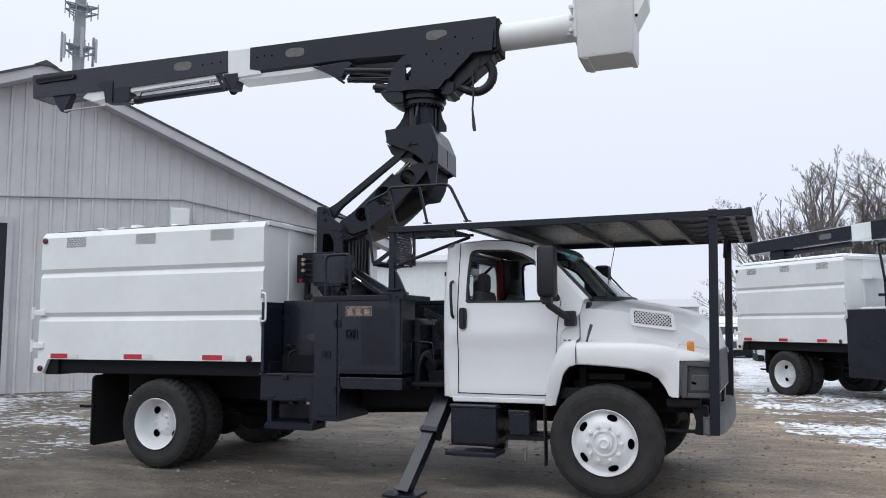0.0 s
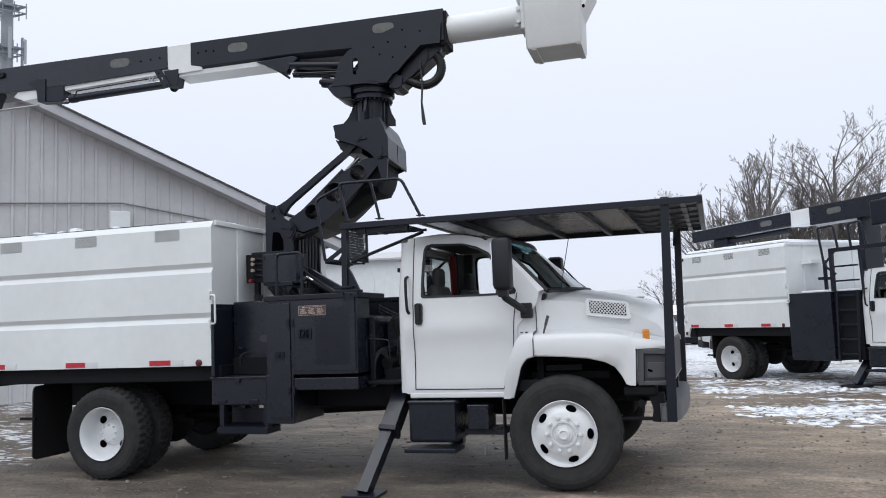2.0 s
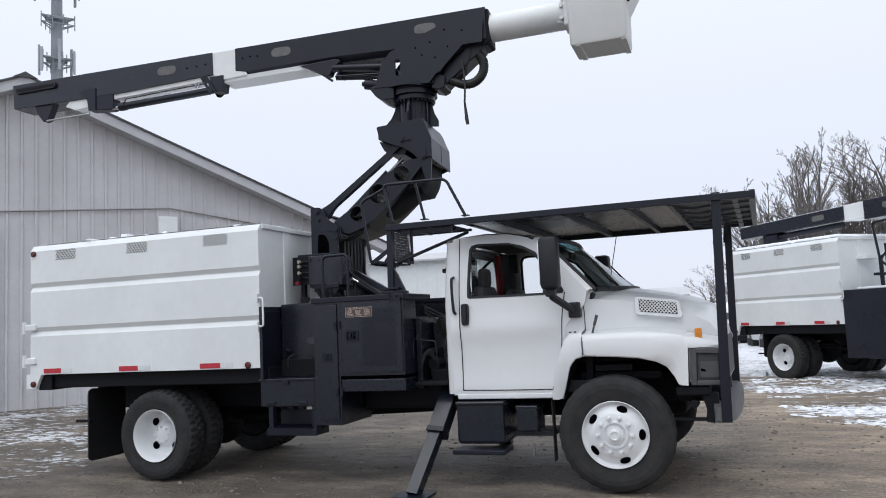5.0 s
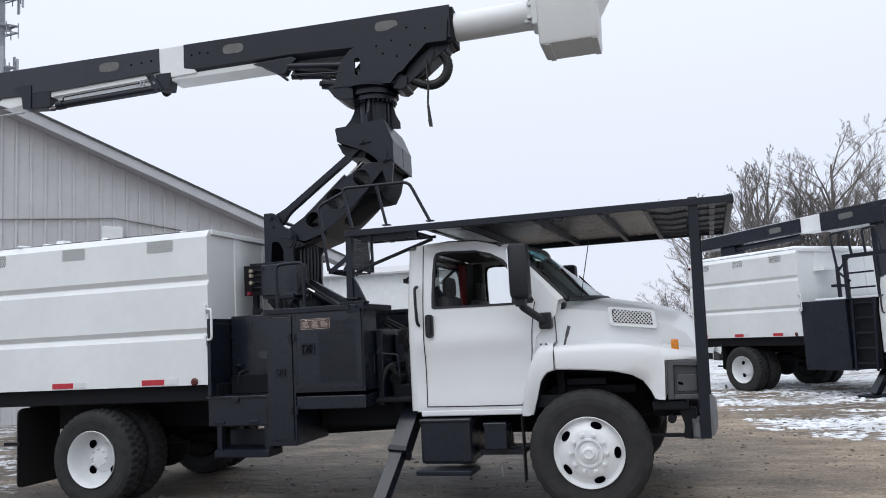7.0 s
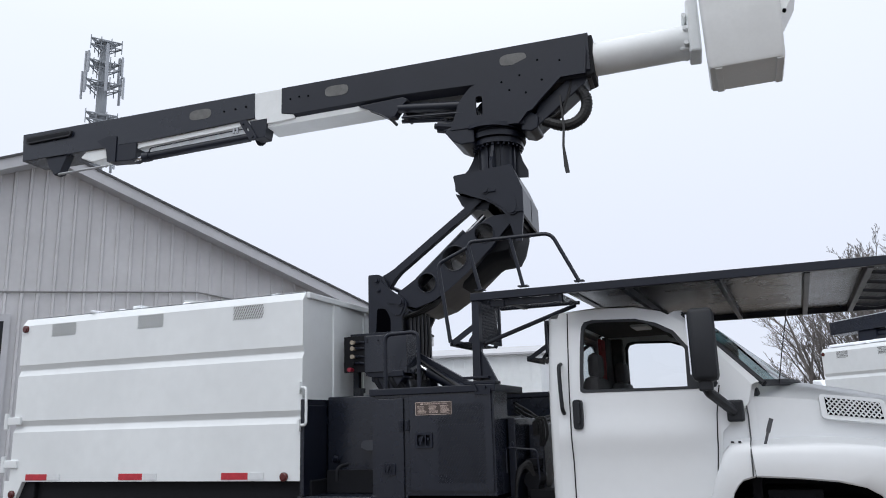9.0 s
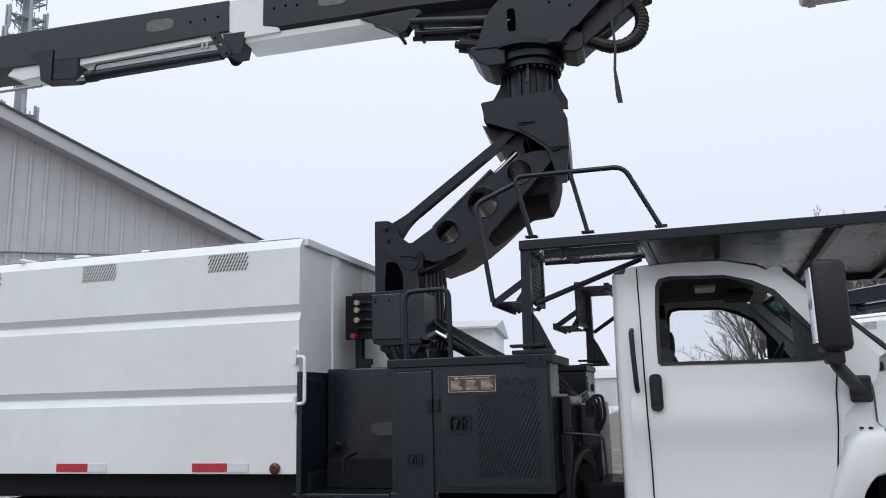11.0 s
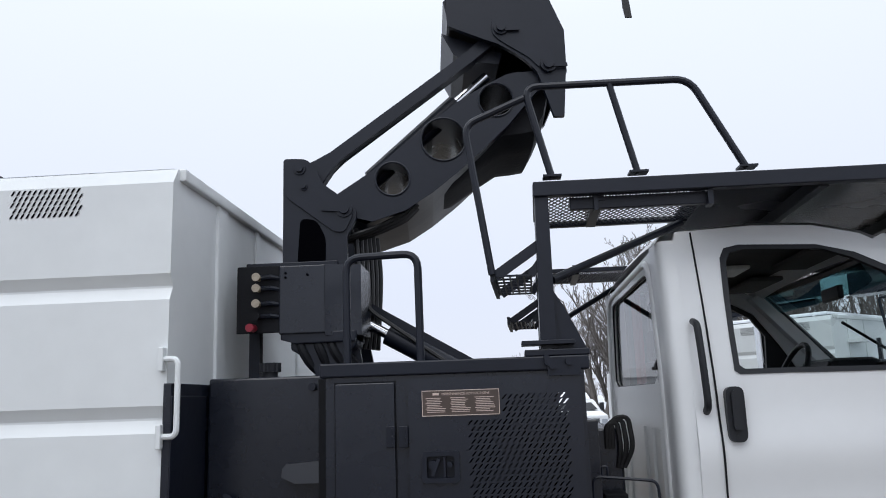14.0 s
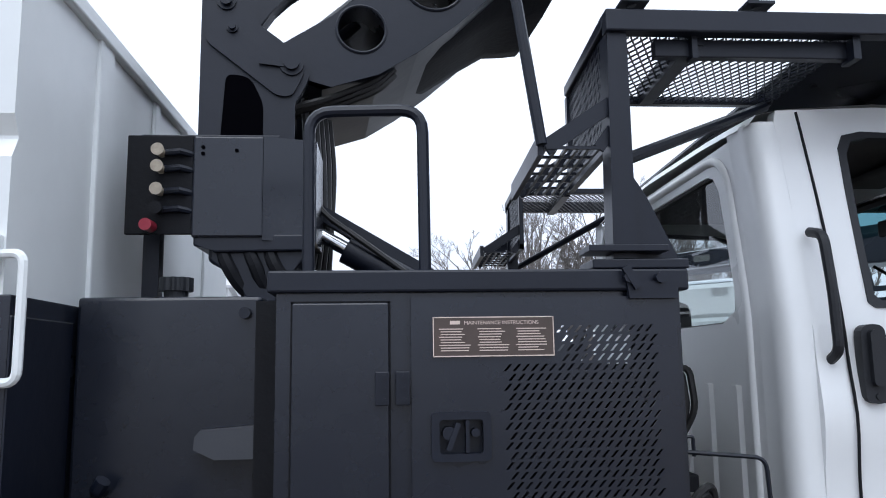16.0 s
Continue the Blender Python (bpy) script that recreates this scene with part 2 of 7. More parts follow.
def share(name, ob, m, parent=None):
    """Another object on the same mesh."""
    o = new(name, ob.data)
    o.parent = parent if parent is not None else ob.parent
    o.matrix_basis = m
    if "label" in ob:
        o["label"] = ob["label"]
    return o


def add_box(bm, x0, x1, y0, y1, z0, z1, bevel=0.0, m=None):
    r = bmesh.ops.create_cube(bm, size=1.0, matrix=Matrix.LocRotScale(((x0 + x1) / 2, (y0 + y1) / 2, (z0 + z1) / 2), None, (x1 - x0, y1 - y0, z1 - z0)))
    vs = r["verts"]
    if bevel:
        es = list({e for v in vs for e in v.link_edges})
        r = bmesh.ops.bevel(bm, geom=es, offset=bevel, segments=2, affect="EDGES", profile=0.5)
        vs = list({v for f in r["faces"] for v in f.verts} | {v for v in vs if v.is_valid})
    if m is not None:
        bmesh.ops.transform(bm, matrix=m, verts=[v for v in vs if v.is_valid])
    return vs


def box(x0, x1, y0, y1, z0, z1, bevel=0.0, m=None):
    bm = bmesh.new()
    add_box(bm, x0, x1, y0, y1, z0, z1, bevel)
    if m is not None:
        bm.transform(m)
    return bm


def add_prism(bm, pts, a0, a1, axis="y"):
    """A polygon (u, v) pushed along an axis: y takes (x, z), x takes (y, z), z takes (x, y)."""
    put = {"y": lambda u, v, w: (u, w, v), "x": lambda u, v, w: (w, u, v), "z": lambda u, v, w: (u, v, w)}[axis]
    lo, hi = [bm.verts.new(put(u, v, a0)) for u, v in pts], [bm.verts.new(put(u, v, a1)) for u, v in pts]
    bm.faces.new(lo)
    bm.faces.new(hi[::-1])
    for i in range(len(pts)):
        j = (i + 1) % len(pts)
        bm.faces.new((lo[i], hi[i], hi[j], lo[j]))
    return lo + hi


def prism(pts, a0, a1, axis="y", bevel=0.0, m=None):
    bm = bmesh.new()
    add_prism(bm, pts, a0, a1, axis)
    if bevel:
        bmesh.ops.bevel(bm, geom=bm.edges[:], offset=bevel, segments=2, affect="EDGES", profile=0.5)
    if m is not None:
        bm.transform(m)
    return bm


def rounded(pts, r, n=4):
    """Round a polygon's corners with radius r."""
    out = []
    for i, p in enumerate(pts):
        p, a, b = Vector(p), Vector(pts[i - 1]), Vector(pts[(i + 1) % len(pts)])
        da, db = (a - p), (b - p)
        k = min(r, da.length * 0.45, db.length * 0.45)
        s, e = p + da.normalized() * k, p + db.normalized() * k
        for q in range(n + 1):
            t = q / n
            out.append(tuple((1 - t) ** 2 * s + 2 * t * (1 - t) * p + t * t * e))
    return out


def add_cyl(bm, a, b, r, r2=None, seg=20, caps=True):
    a, b = Vector(a), Vector(b)
    d = b - a
    m = Matrix.Translation((a + b) / 2) @ d.to_track_quat("Z", "Y").to_matrix().to_4x4()
    bmesh.ops.create_cone(bm, cap_ends=caps, segments=seg, radius1=r, radius2=r if r2 is None else r2, depth=d.length, matrix=m)


def cyl(a, b, r, r2=None, seg=20, m=None):
    bm = bmesh.new()
    add_cyl(bm, a, b, r, r2, seg)
    if m is not None:
        bm.transform(m)
    return bm


def smooth_path(pts, r, n=5):
    """Round the inner corners of a path."""
    pts = [Vector(p) for p in pts]
    out = [pts[0]]
    for a, p, b in zip(pts, pts[1:], pts[2:]):
        k = min(r, (a - p).length * 0.45, (b - p).length * 0.45)
        s, e = p + (a - p).normalized() * k, p + (b - p).normalized() * k
        for q in range(n + 1):
            t = q / n
            out.append((1 - t) ** 2 * s + 2 * t * (1 - t) * p + t * t * e)
    return out + [pts[-1]]


def add_tube(bm, pts, r, seg=8, closed_ends=True):
    """A round bar along a path; r may be a list."""
    pts = [Vector(p) for p in pts]
    rings, up = [], None
    for i, p in enumerate(pts):
        d = (pts[min(i + 1, len(pts) - 1)] - pts[max(i - 1, 0)]).normalized()
        if up is None:
            up = Vector((0, 0, 1)) if abs(d.z) < 0.9 else Vector((1, 0, 0))
        side = d.cross(up).normalized()
        up = side.cross(d).normalized()
        rr = r[i] if isinstance(r, (list, tuple)) else r
        rings.append([bm.verts.new(p + rr * (math.cos(a) * side + math.sin(a) * up)) for a in (2 * math.pi * k / seg for k in range(seg))])
    for one, two in zip(rings, rings[1:]):
        for k in range(seg):
            bm.faces.new((one[k], one[(k + 1) % seg], two[(k + 1) % seg], two[k]))
    if closed_ends:
        bm.faces.new(rings[0][::-1])
        bm.faces.new(rings[-1])


def tube(pts, r, seg=8, bend=0.0, m=None):
    bm = bmesh.new()
    add_tube(bm, smooth_path(pts, bend) if bend else pts, r, seg)
    if m is not None:
        bm.transform(m)
    return bm


def add_bar(bm, a, b, w, h, up=(0, 0, 1)):
    """A square bar from a to b."""
    a, b = Vector(a), Vector(b)
    d = (b - a).normalized()
    side = d.cross(Vector(up)).normalized()
    top = side.cross(d)
    lo, hi = ([bm.verts.new(p + s * side * w / 2 + t * top * h / 2) for s, t in ((-1, -1), (1, -1), (1, 1), (-1, 1))] for p in (a, b))
    bm.faces.new(lo[::-1])
    bm.faces.new(hi)
    for i in range(4):
        bm.faces.new((lo[i], lo[(i + 1) % 4], hi[(i + 1) % 4], hi[i]))


def bar(a, b, w, h, up=(0, 0, 1), m=None):
    bm = bmesh.new()
    add_bar(bm, a, b, w, h, up)
    if m is not None:
        bm.transform(m)
    return bm


def add_lathe(bm, profile, seg=40, flip=1):
    """Turn a profile of (y, radius) round the y axis."""
    rings = [[bm.verts.new((r * math.cos(2 * math.pi * k / seg), y * flip, r * math.sin(2 * math.pi * k / seg))) for k in range(seg)] for y, r in profile]
    for one, two in zip(rings, rings[1:]):
        for k in range(seg):
            bm.faces.new((one[k], one[(k + 1) % seg], two[(k + 1) % seg], two[k]))
    return rings


def add_loft(bm, sections, close=False):
    rows = [[bm.verts.new(p) for p in s] for s in sections]
    for one, two in zip(rows, rows[1:]):
        n = len(one)
        for k in range(n if close else n - 1):
            bm.faces.new((one[k], one[(k + 1) % n], two[(k + 1) % n], two[k]))
    return rows


def plate(outer, inner, y, thick, shape=None):
    """A flat panel in x and z round an opening: outer and inner outlines of equal length; shape(z) bends it inward."""
    bm = bmesh.new()
    bend = shape or (lambda z: 0.0)
    loops = [[bm.verts.new((u, y + bend(v) + d, v)) for u, v in loop] for d in (0, thick) for loop in (outer, inner)]
    n = len(outer)
    for k in range(n):
        j = (k + 1) % n
        bm.faces.new((loops[0][k], loops[0][j], loops[1][j], loops[1][k]))
        bm.faces.new((loops[2][j], loops[2][k], loops[3][k], loops[3][j]))
        bm.faces.new((loops[1][k], loops[1][j], loops[3][j], loops[3][k]))
        bm.faces.new((loops[0][j], loops[0][k], loops[2][k], loops[2][j]))
    return bm


def holed(outer, holes, a0, a1):
    """A flat plate in x and z with openings cut through it."""
    bm = bmesh.new()
    edges = []
    for loop in [outer] + holes:
        vs = [bm.verts.new((u, a0, v)) for u, v in loop]
        edges += [bm.edges.new((vs[k], vs[(k + 1) % len(vs)])) for k in range(len(vs))]
    bmesh.ops.triangle_fill(bm, use_beauty=True, use_dissolve=False, edges=edges)
    grown = bmesh.ops.extrude_face_region(bm, geom=bm.faces[:])
    bmesh.ops.translate(bm, verts=[v for v in grown["geom"] if isinstance(v, bmesh.types.BMVert)], vec=(0, a1 - a0, 0))
    bmesh.ops.recalc_face_normals(bm, faces=bm.faces[:])
    return bm


# ---- the lot ----
def smoothstep(a, b, x):
    t = min(max((x - a) / (b - a), 0), 1)
    return t * t * (3 - 2 * t)


def lot_height(x, y):
    """A level lot, rutted away from the truck."""
    z = 0.016 * noise.noise(Vector((x * 0.7, y * 0.7, 0))) * smoothstep(3, 5, abs(y - 1.2) + 1.5)
    return z + 0.010 * noise.noise(Vector((x * 0.35, y * 2.6, 7))) * smoothstep(2.2, 3.5, abs(y - 1.2))


def snow_cover(x, y):
    """How thickly old snow lies: broken patches round the far truck and by the barn, none where wheels pass."""
    c = 0.36
    edge = 1.0 + 1.9 * math.exp(-(max(y, -5) - 3.6) / 1.8)  # the crust ends where wheels turn in
    c += 0.145 * smoothstep(-0.3, 0.4, x - edge) * (1 - 0.3 * smoothstep(6.2, 6.8, y) * smoothstep(8.6, 8.0, y))
    c += 0.118 * smoothstep(-6.2, -7.4, x) * smoothstep(-2.4, -0.2, y)
    c += 0.05 * smoothstep(9, 15, y) * smoothstep(-2, 1, x)
    c += 0.05 * smoothstep(14, 26, y)
    return c + 0.07 * noise.noise(Vector((x * 0.5, y * 0.5, 3)))


def ground_sheet():
    xs = sorted({round(v, 3) for v in [-2500, -900, -350, -150, -80, -50, -35, -25] + [-18 + 0.4 * i for i in range(91)] + [22, 27, 35, 50, 80, 150, 350, 900, 2500]})
    ys = sorted({round(v, 3) for v in [-2500, -800, -250, -80, -30, -18] + [-12 + 0.4 * i for i in range(31)] + [0.2 * i for i in range(1, 60)] + [12 + 0.6 * i for i in range(1, 30)] + [32, 36, 42, 50, 60, 75, 100, 150, 300, 800, 2500]})
    verts = [(x, y, lot_height(x, y)) for y in ys for x in xs]
    n = len(xs)
    faces = [(j * n + i, j * n + i + 1, (j + 1) * n + i + 1, (j + 1) * n + i) for j in range(len(ys) - 1) for i in range(n - 1)]
    me = bpy.data.meshes.new("ground")
    me.from_pydata(verts, [], faces)
    att = me.attributes.new("snow_cover", "FLOAT", "POINT")
    att.data.foreach_set("value", [snow_cover(x, y) for y in ys for x in xs])
    me.polygons.foreach_set("use_smooth", [True] * len(me.polygons))
    me.materials.append(GROUND)
    return tagged(new("ground", me), "packed dirt and gravel lot with patchy old snow", "ground", kind="structure")


ground_sheet()


# ---- parts of a bucket truck: x to the front, y to the far side, z up, the front axle at x = 0 ----
WIDE = 2.5
MID = WIDE / 2


def mirror_y():
    return Matrix.Translation((0, WIDE, 0)) @ Matrix.Diagonal((1, -1, 1, 1))


FRONT_DISC = [(0.0, 0.308), (-0.006, 0.303), (0.012, 0.292), (0.03, 0.282), (0.034, 0.268), (0.016, 0.238), (-0.004, 0.205), (-0.01, 0.19), (-0.014, 0.128), (-0.028, 0.122), (-0.03, 0.108), (-0.014, 0.1), (-0.014, 0.082), (-0.034, 0.077), (-0.036, 0.056), (-0.056, 0.05), (-0.06, 0.036), (-0.052, 0.03), (-0.052, 0.0005)]
FRONT_DISC = [(y, 0.93 * r) for y, r in FRONT_DISC]
REAR_DISC = [(0.0, 0.288), (-0.006, 0.284), (0.012, 0.276), (0.028, 0.27), (0.12, 0.264), (0.155, 0.252), (0.188, 0.225), (0.196, 0.2), (0.192, 0.15), (0.17, 0.14), (0.14, 0.112), (0.13, 0.106), (0.12, 0.09), (0.115, 0.03), (0.113, 0.0005)]


def tyre_mesh(knobbly):
    """A tyre whose tread blocks stand proud of the grooves between them, as one skin."""
    bm = bmesh.new()
    half = [(0.035, 0.298), (0.012, 0.318), (0.002, 0.35), (-0.004, 0.39), (0.0, 0.43), (0.01, 0.452)]
    if not knobbly:
        half[0], half[1] = (0.035, 0.274), (0.012, 0.292)
    if knobbly:
        half[0], half[1] = (0.035, 0.28), (0.008, 0.3)
    deep = 0.014 if knobbly else 0.006
    n = 160 if knobbly else 120
    rows = [(y, r, None) for y, r in half]
    rows += [(0.02, 0.472, None), (0.034, 0.488, 0), (0.095, 0.498, 0), (0.098, 0.482, None), (0.108, 0.482, None), (0.111, 0.499, 1), (0.159, 0.499, 1), (0.162, 0.482, None), (0.172, 0.482, None), (0.175, 0.498, 0), (0.236, 0.488, 0), (0.25, 0.472, None)]
    rows += [(0.27 - y, r, None) for y, r in reversed(half)]
    rings = []
    for y, r, zone in rows:
        ring = []
        for k in range(n):
            a = 2 * math.pi * k / n
            low = zone is not None and (k // 2 + zone) % 2 and (knobbly or zone == 0)
            q = r - (deep if low else 0.0)
            ring.append(bm.verts.new((q * math.cos(a), y, q * math.sin(a))))
        rings.append(ring)
    for one, two in zip(rings, rings[1:]):
        for k in range(n):
            bm.faces.new((one[k], one[(k + 1) % n], two[(k + 1) % n], two[k]))
    return bm


def build_wheel(parent, x, y, kind, flip=False, inner=False, z=0.503, size=1.0):
    """A painted steel wheel with its tyre, outer face at y."""
    bm = bmesh.new()
    add_lathe(bm, FRONT_DISC if kind == "front" else REAR_DISC, 48)
    wheel = part("wheel", bm, UNDER if inner else WHITE, parent, "inner dual wheel" if inner else "white-painted steel disc wheel", smooth=30)
    wheel.matrix_basis = Matrix.Translation((x, y, z)) @ Matrix.Scale(size, 4) @ (Matrix.Diagonal((1, -1, 1, 1)) if flip else Matrix.Identity(4))
    part("tyre", tyre_mesh(kind != "front"), RUBBER, wheel, "worn black rubber tyre", smooth=14)
    part("brake_drum", cyl((0, 0.06 if kind == "front" else 0.215, 0), (0, 0.26, 0), 0.27, seg=28), UNDER, wheel)
    if inner:
        return wheel
    # hand holes: black ovals set on the disc for the dark inside
    holes, ring, depth = (5, 0.223, 0.016) if kind == "front" else (4, 0.185, 0.19)
    first = None
    for k in range(holes):
        a = 2 * math.pi * k / holes + (0.0 if kind == "front" else 0.785)
        m = Matrix.Translation((ring * math.cos(a), depth, ring * math.sin(a))) @ Matrix.Rotation(-a, 4, "Y") @ Matrix.Rotation(radians(29 if kind == "front" else 0), 4, "Z")
        if first is None:
            bm = bmesh.new()
            add_cyl(bm, (0, -0.006, 0), (0, 0.01, 0), 1.0, seg=18)
            bm.transform(Matrix.Diagonal((0.03, 1, 0.046, 1)) if kind == "front" else Matrix.Diagonal((0.042, 1, 0.044, 1)))
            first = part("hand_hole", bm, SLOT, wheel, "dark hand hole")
            first.matrix_basis = m
        else:
            share("hand_hole", first, m, wheel)
    first = None
    for k in range(10 if kind == "front" else 8):
        a = 2 * math.pi * k / (10 if kind == "front" else 8)
        rr, yy = (0.146, -0.026) if kind == "front" else (0.088, 0.118)
        m = Matrix.Translation((rr * math.cos(a), yy, rr * math.sin(a)))
        if first is None:
            bm = bmesh.new()
            s = 0.018 if kind == "front" else 0.011
            add_cyl(bm, (0, -0.018, 0), (0, 0.02, 0), s, seg=6)
            add_cyl(bm, (0, -0.03, 0), (0, -0.018, 0), s * 0.6, s * 0.75, seg=8)
            first = part("wheel_nut", bm, WHITE, wheel)
            first.matrix_basis = m
        else:
            share("wheel_nut", first, m, wheel)
    return wheel


def build_wheels(parent, front=0.0, rear=-4.85, ahead=0.0, front_z=0.503, rear_z=0.503, rear_size=1.0):
    for flip in (False, True):
        build_wheel(parent, front + (ahead if flip else 0.0), WIDE - 0.02 if flip else 0.02, "front", flip, z=front_z)
        build_wheel(parent, rear, WIDE - 0.03 if flip else 0.03, "rear", flip, z=rear_z, size=rear_size)
        build_wheel(parent, rear, WIDE - 0.37 if flip else 0.37, "rear", flip, True, rear_z, rear_size)
    bm = bmesh.new()
    add_cyl(bm, (rear, 0.3, 0.503), (rear, 2.2, 0.503), 0.09, seg=14)
    bmesh.ops.create_uvsphere(bm, u_segments=18, v_segments=12, radius=0.24, matrix=Matrix.Translation((rear, MID, 0.503)))
    part("rear_axle", bm, UNDER, parent)
    bm = bmesh.new()
    add_bar(bm, (front, 0.35, 0.42), (front, 2.15, 0.42), 0.1, 0.12)
    add_tube(bm, [(-0.35, 0.5, 0.48), (-0.35, 2.0, 0.48)], 0.03)
    part("front_axle", bm, UNDER, parent)


def build_chassis(parent):
    for y in (0.83, 1.6):
        bm = bmesh.new()
        add_box(bm, -6.35, 0.95, y, y + 0.075, 0.74, 1.0, 0.008)
        part("frame_rail", bm, UNDER, parent)
    for x in (-6.2, -5.4, -4.2, -3.2, -1.9, -0.9, 0.6):
        part("cross_member", box(x, x + 0.08, 0.9, 1.6, 0.78, 0.96), UNDER, parent)
    part("drive_shaft", cyl((-4.7, MID, 0.56), (-0.9, MID, 0.72), 0.05, seg=12), UNDER, parent)
    for y in (0.7, 1.72):
        bm = bmesh.new()
        for k in range(4):
            add_box(bm, -5.45 + 0.09 * k, -4.25 - 0.09 * k, y, y + 0.08, 0.58 + 0.03 * k, 0.602 + 0.03 * k)
        part("leaf_spring", bm, UNDER, parent)
    bm = bmesh.new()
    add_box(bm, -1.45, 0.55, 0.95, 1.55, 0.6, 1.15, 0.05)
    add_box(bm, -0.5, 0.5, 0.75, 1.75, 0.75, 1.05, 0.05)
    part("engine_block", bm, UNDER, parent)


def slot_vent(x0, x1, z0, z1, y, nx, nz, slant=0.6):
    """Rows of slanting faces, coloured black for the dark in slots."""
    bm = bmesh.new()
    dx, dz = (x1 - x0) / nx, (z1 - z0) / nz
    for j in range(nz):
        for i in range(nx):
            cx, cz = x0 + dx * (i + 0.5 + (0.25 if j % 2 else -0.25)), z0 + dz * (j + 0.5)
            k, h = dz * 0.4, dx * 0.19
            vs = [bm.verts.new((cx + u, y, cz + v)) for u, v in ((-k * slant - h, -k), (-k * slant + h, -k), (k * slant + h, k), (k * slant - h, k))]
            bm.faces.new(vs)
    return bm


def build_chip_box(parent):
    prof = [(0.02, 1.208), (0.02, 1.638), (0.046, 1.686), (0.046, 1.694), (0.02, 1.74), (0.02, 2.142), (0.046, 2.19), (0.046, 2.198), (0.02, 2.244), (0.02, 2.61), (0.065, 2.675)]
    full = prof + [(WIDE - y, z) for y, z in reversed(prof)]
    bm = bmesh.new()
    rear, front = ([bm.verts.new((x, y, z)) for y, z in full] for x in (-6.54, -3.505))
    for k in range(len(full)):
        j = (k + 1) % len(full)
        bm.faces.new((rear[k], rear[j], front[j], front[k]))
    bm.faces.new(rear)
    bm.faces.new(front[::-1])
    body = part("chip_box", bm, BOXWHITE, parent, "white-painted sheet steel chip box with two pressed ribs")
    # folded channels up the front wall
    for y0, y1 in ((0.5, 0.62), (1.06, 1.12), (1.9, 2.02)):
        part("channel", box(-3.52, -3.492, y0, y1, 1.25, 2.64, 0.008), BOXWHITE, body)
    part("top_angle", box(-3.525, -3.48, 0.08, 2.42, 2.63, 2.68, 0.006), BOXWHITE, body)
    for x0, x1 in ((-6.165, -5.88), (-5.17, -4.895), (-4.17, -3.876)):
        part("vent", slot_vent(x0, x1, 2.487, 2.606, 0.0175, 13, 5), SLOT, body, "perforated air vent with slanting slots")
    for x0 in (-6.34, -5.284, -4.24):
        part("red_tape", box(x0, x0 + 0.25, 0.0145, 0.019, 1.22, 1.272), RED, body)
        part("white_tape", box(x0 + 0.252, x0 + 0.4, 0.0145, 0.019, 1.22, 1.272), TAPEWHITE, body)
    for x, z in ((-3.656, 1.24), (-6.49, 2.58), (-6.49, 1.1)):
        bm = bmesh.new()
        add_cyl(bm, (x, 0.004, z), (x, 0.03, z), 0.034, seg=18)
        add_cyl(bm, (x, -0.004, z), (x, 0.004, z), 0.022, 0.03, seg=18)
        part("marker_lamp", bm, REDLENS, body, "round dark red marker lamp")
    # tail corner plate, hinges, grab handle
    part("tail_plate", prism([(-6.6, 1.045), (-6.46, 1.045), (-6.38, 1.212), (-6.6, 1.212)], 0.02, 0.08, bevel=0.004), BOXWHITE, body)
    for z in (1.74, 1.36):
        bm = bmesh.new()
        add_box(bm, -6.64, -6.45, 0.0, 0.03, z - 0.035, z + 0.035, 0.008)
        add_cyl(bm, (-6.62, 0.01, z - 0.07), (-6.62, 0.01, z + 0.07), 0.022, seg=12)
        part("hinge", bm, BOXWHITE, body)
    bm = bmesh.new()
    add_tube(bm, smooth_path([(-3.518, 0.01, 1.912), (-3.45, -0.01, 1.912), (-3.45, -0.01, 1.626), (-3.518, 0.01, 1.626)], 0.03), 0.011, 8)
    for z in (1.912, 1.626):
        add_box(bm, -3.53, -3.51, -0.012, 0.03, z - 0.045, z + 0.045, 0.004)
    part("grab_handle", bm, BOXWHITE, body, "white bent-bar grab handle")
    # snow along the roof
    bm = bmesh.new()
    n, rows = 46, 9
    grid = [[bm.verts.new((-6.5 + 2.96 * i / n, 0.1 + 2.3 * j / rows, 2.69 + (0.0 if i in (0, n) or j in (0, rows) else 0.012 + 0.035 * max(0, noise.noise(Vector((i * 0.45, j * 0.8, 5))) + 0.25)))) for i in range(n + 1)] for j in range(rows + 1)]
    for j in range(rows):
        for i in range(n):
            bm.faces.new((grid[j][i], grid[j][i + 1], grid[j + 1][i + 1], grid[j + 1][i]))
    rng = random.Random(31)
    for k in range(15):
        x, w = -6.45 + 2.7 * (k + rng.random()) / 15, rng.uniform(0.02, 0.06)
        m = Matrix.Translation((x, rng.uniform(0.09, 0.3), 2.69)) @ Matrix.Diagonal((w, rng.uniform(0.03, 0.08), rng.uniform(0.008, 0.03), 1))
        bmesh.ops.create_icosphere(bm, subdivisions=2, radius=1.0, matrix=m)
    part("roof_snow", bm, SNOW, body, "thin crust of snow on the roof", smooth=60)
    bm = bmesh.new()
    add_box(bm, -6.1, -5.5, 0.35, 0.42, 2.69, 2.73, 0.006)
    add_box(bm, -5.52, -5.42, 0.32, 0.42, 2.69, 2.76, 0.006)
    part("roof_hatch", bm, BOXWHITE, body)
    # black bed under the box
    bm = bmesh.new()
    add_box(bm, -6.4, -3.46, 0.1, 2.4, 1.05, 1.206, 0.01)
    add_box(bm, -6.46, -6.27, 0.06, 2.44, 1.03, 1.204, 0.01)
    part("bed_frame", bm, UNDER, parent)
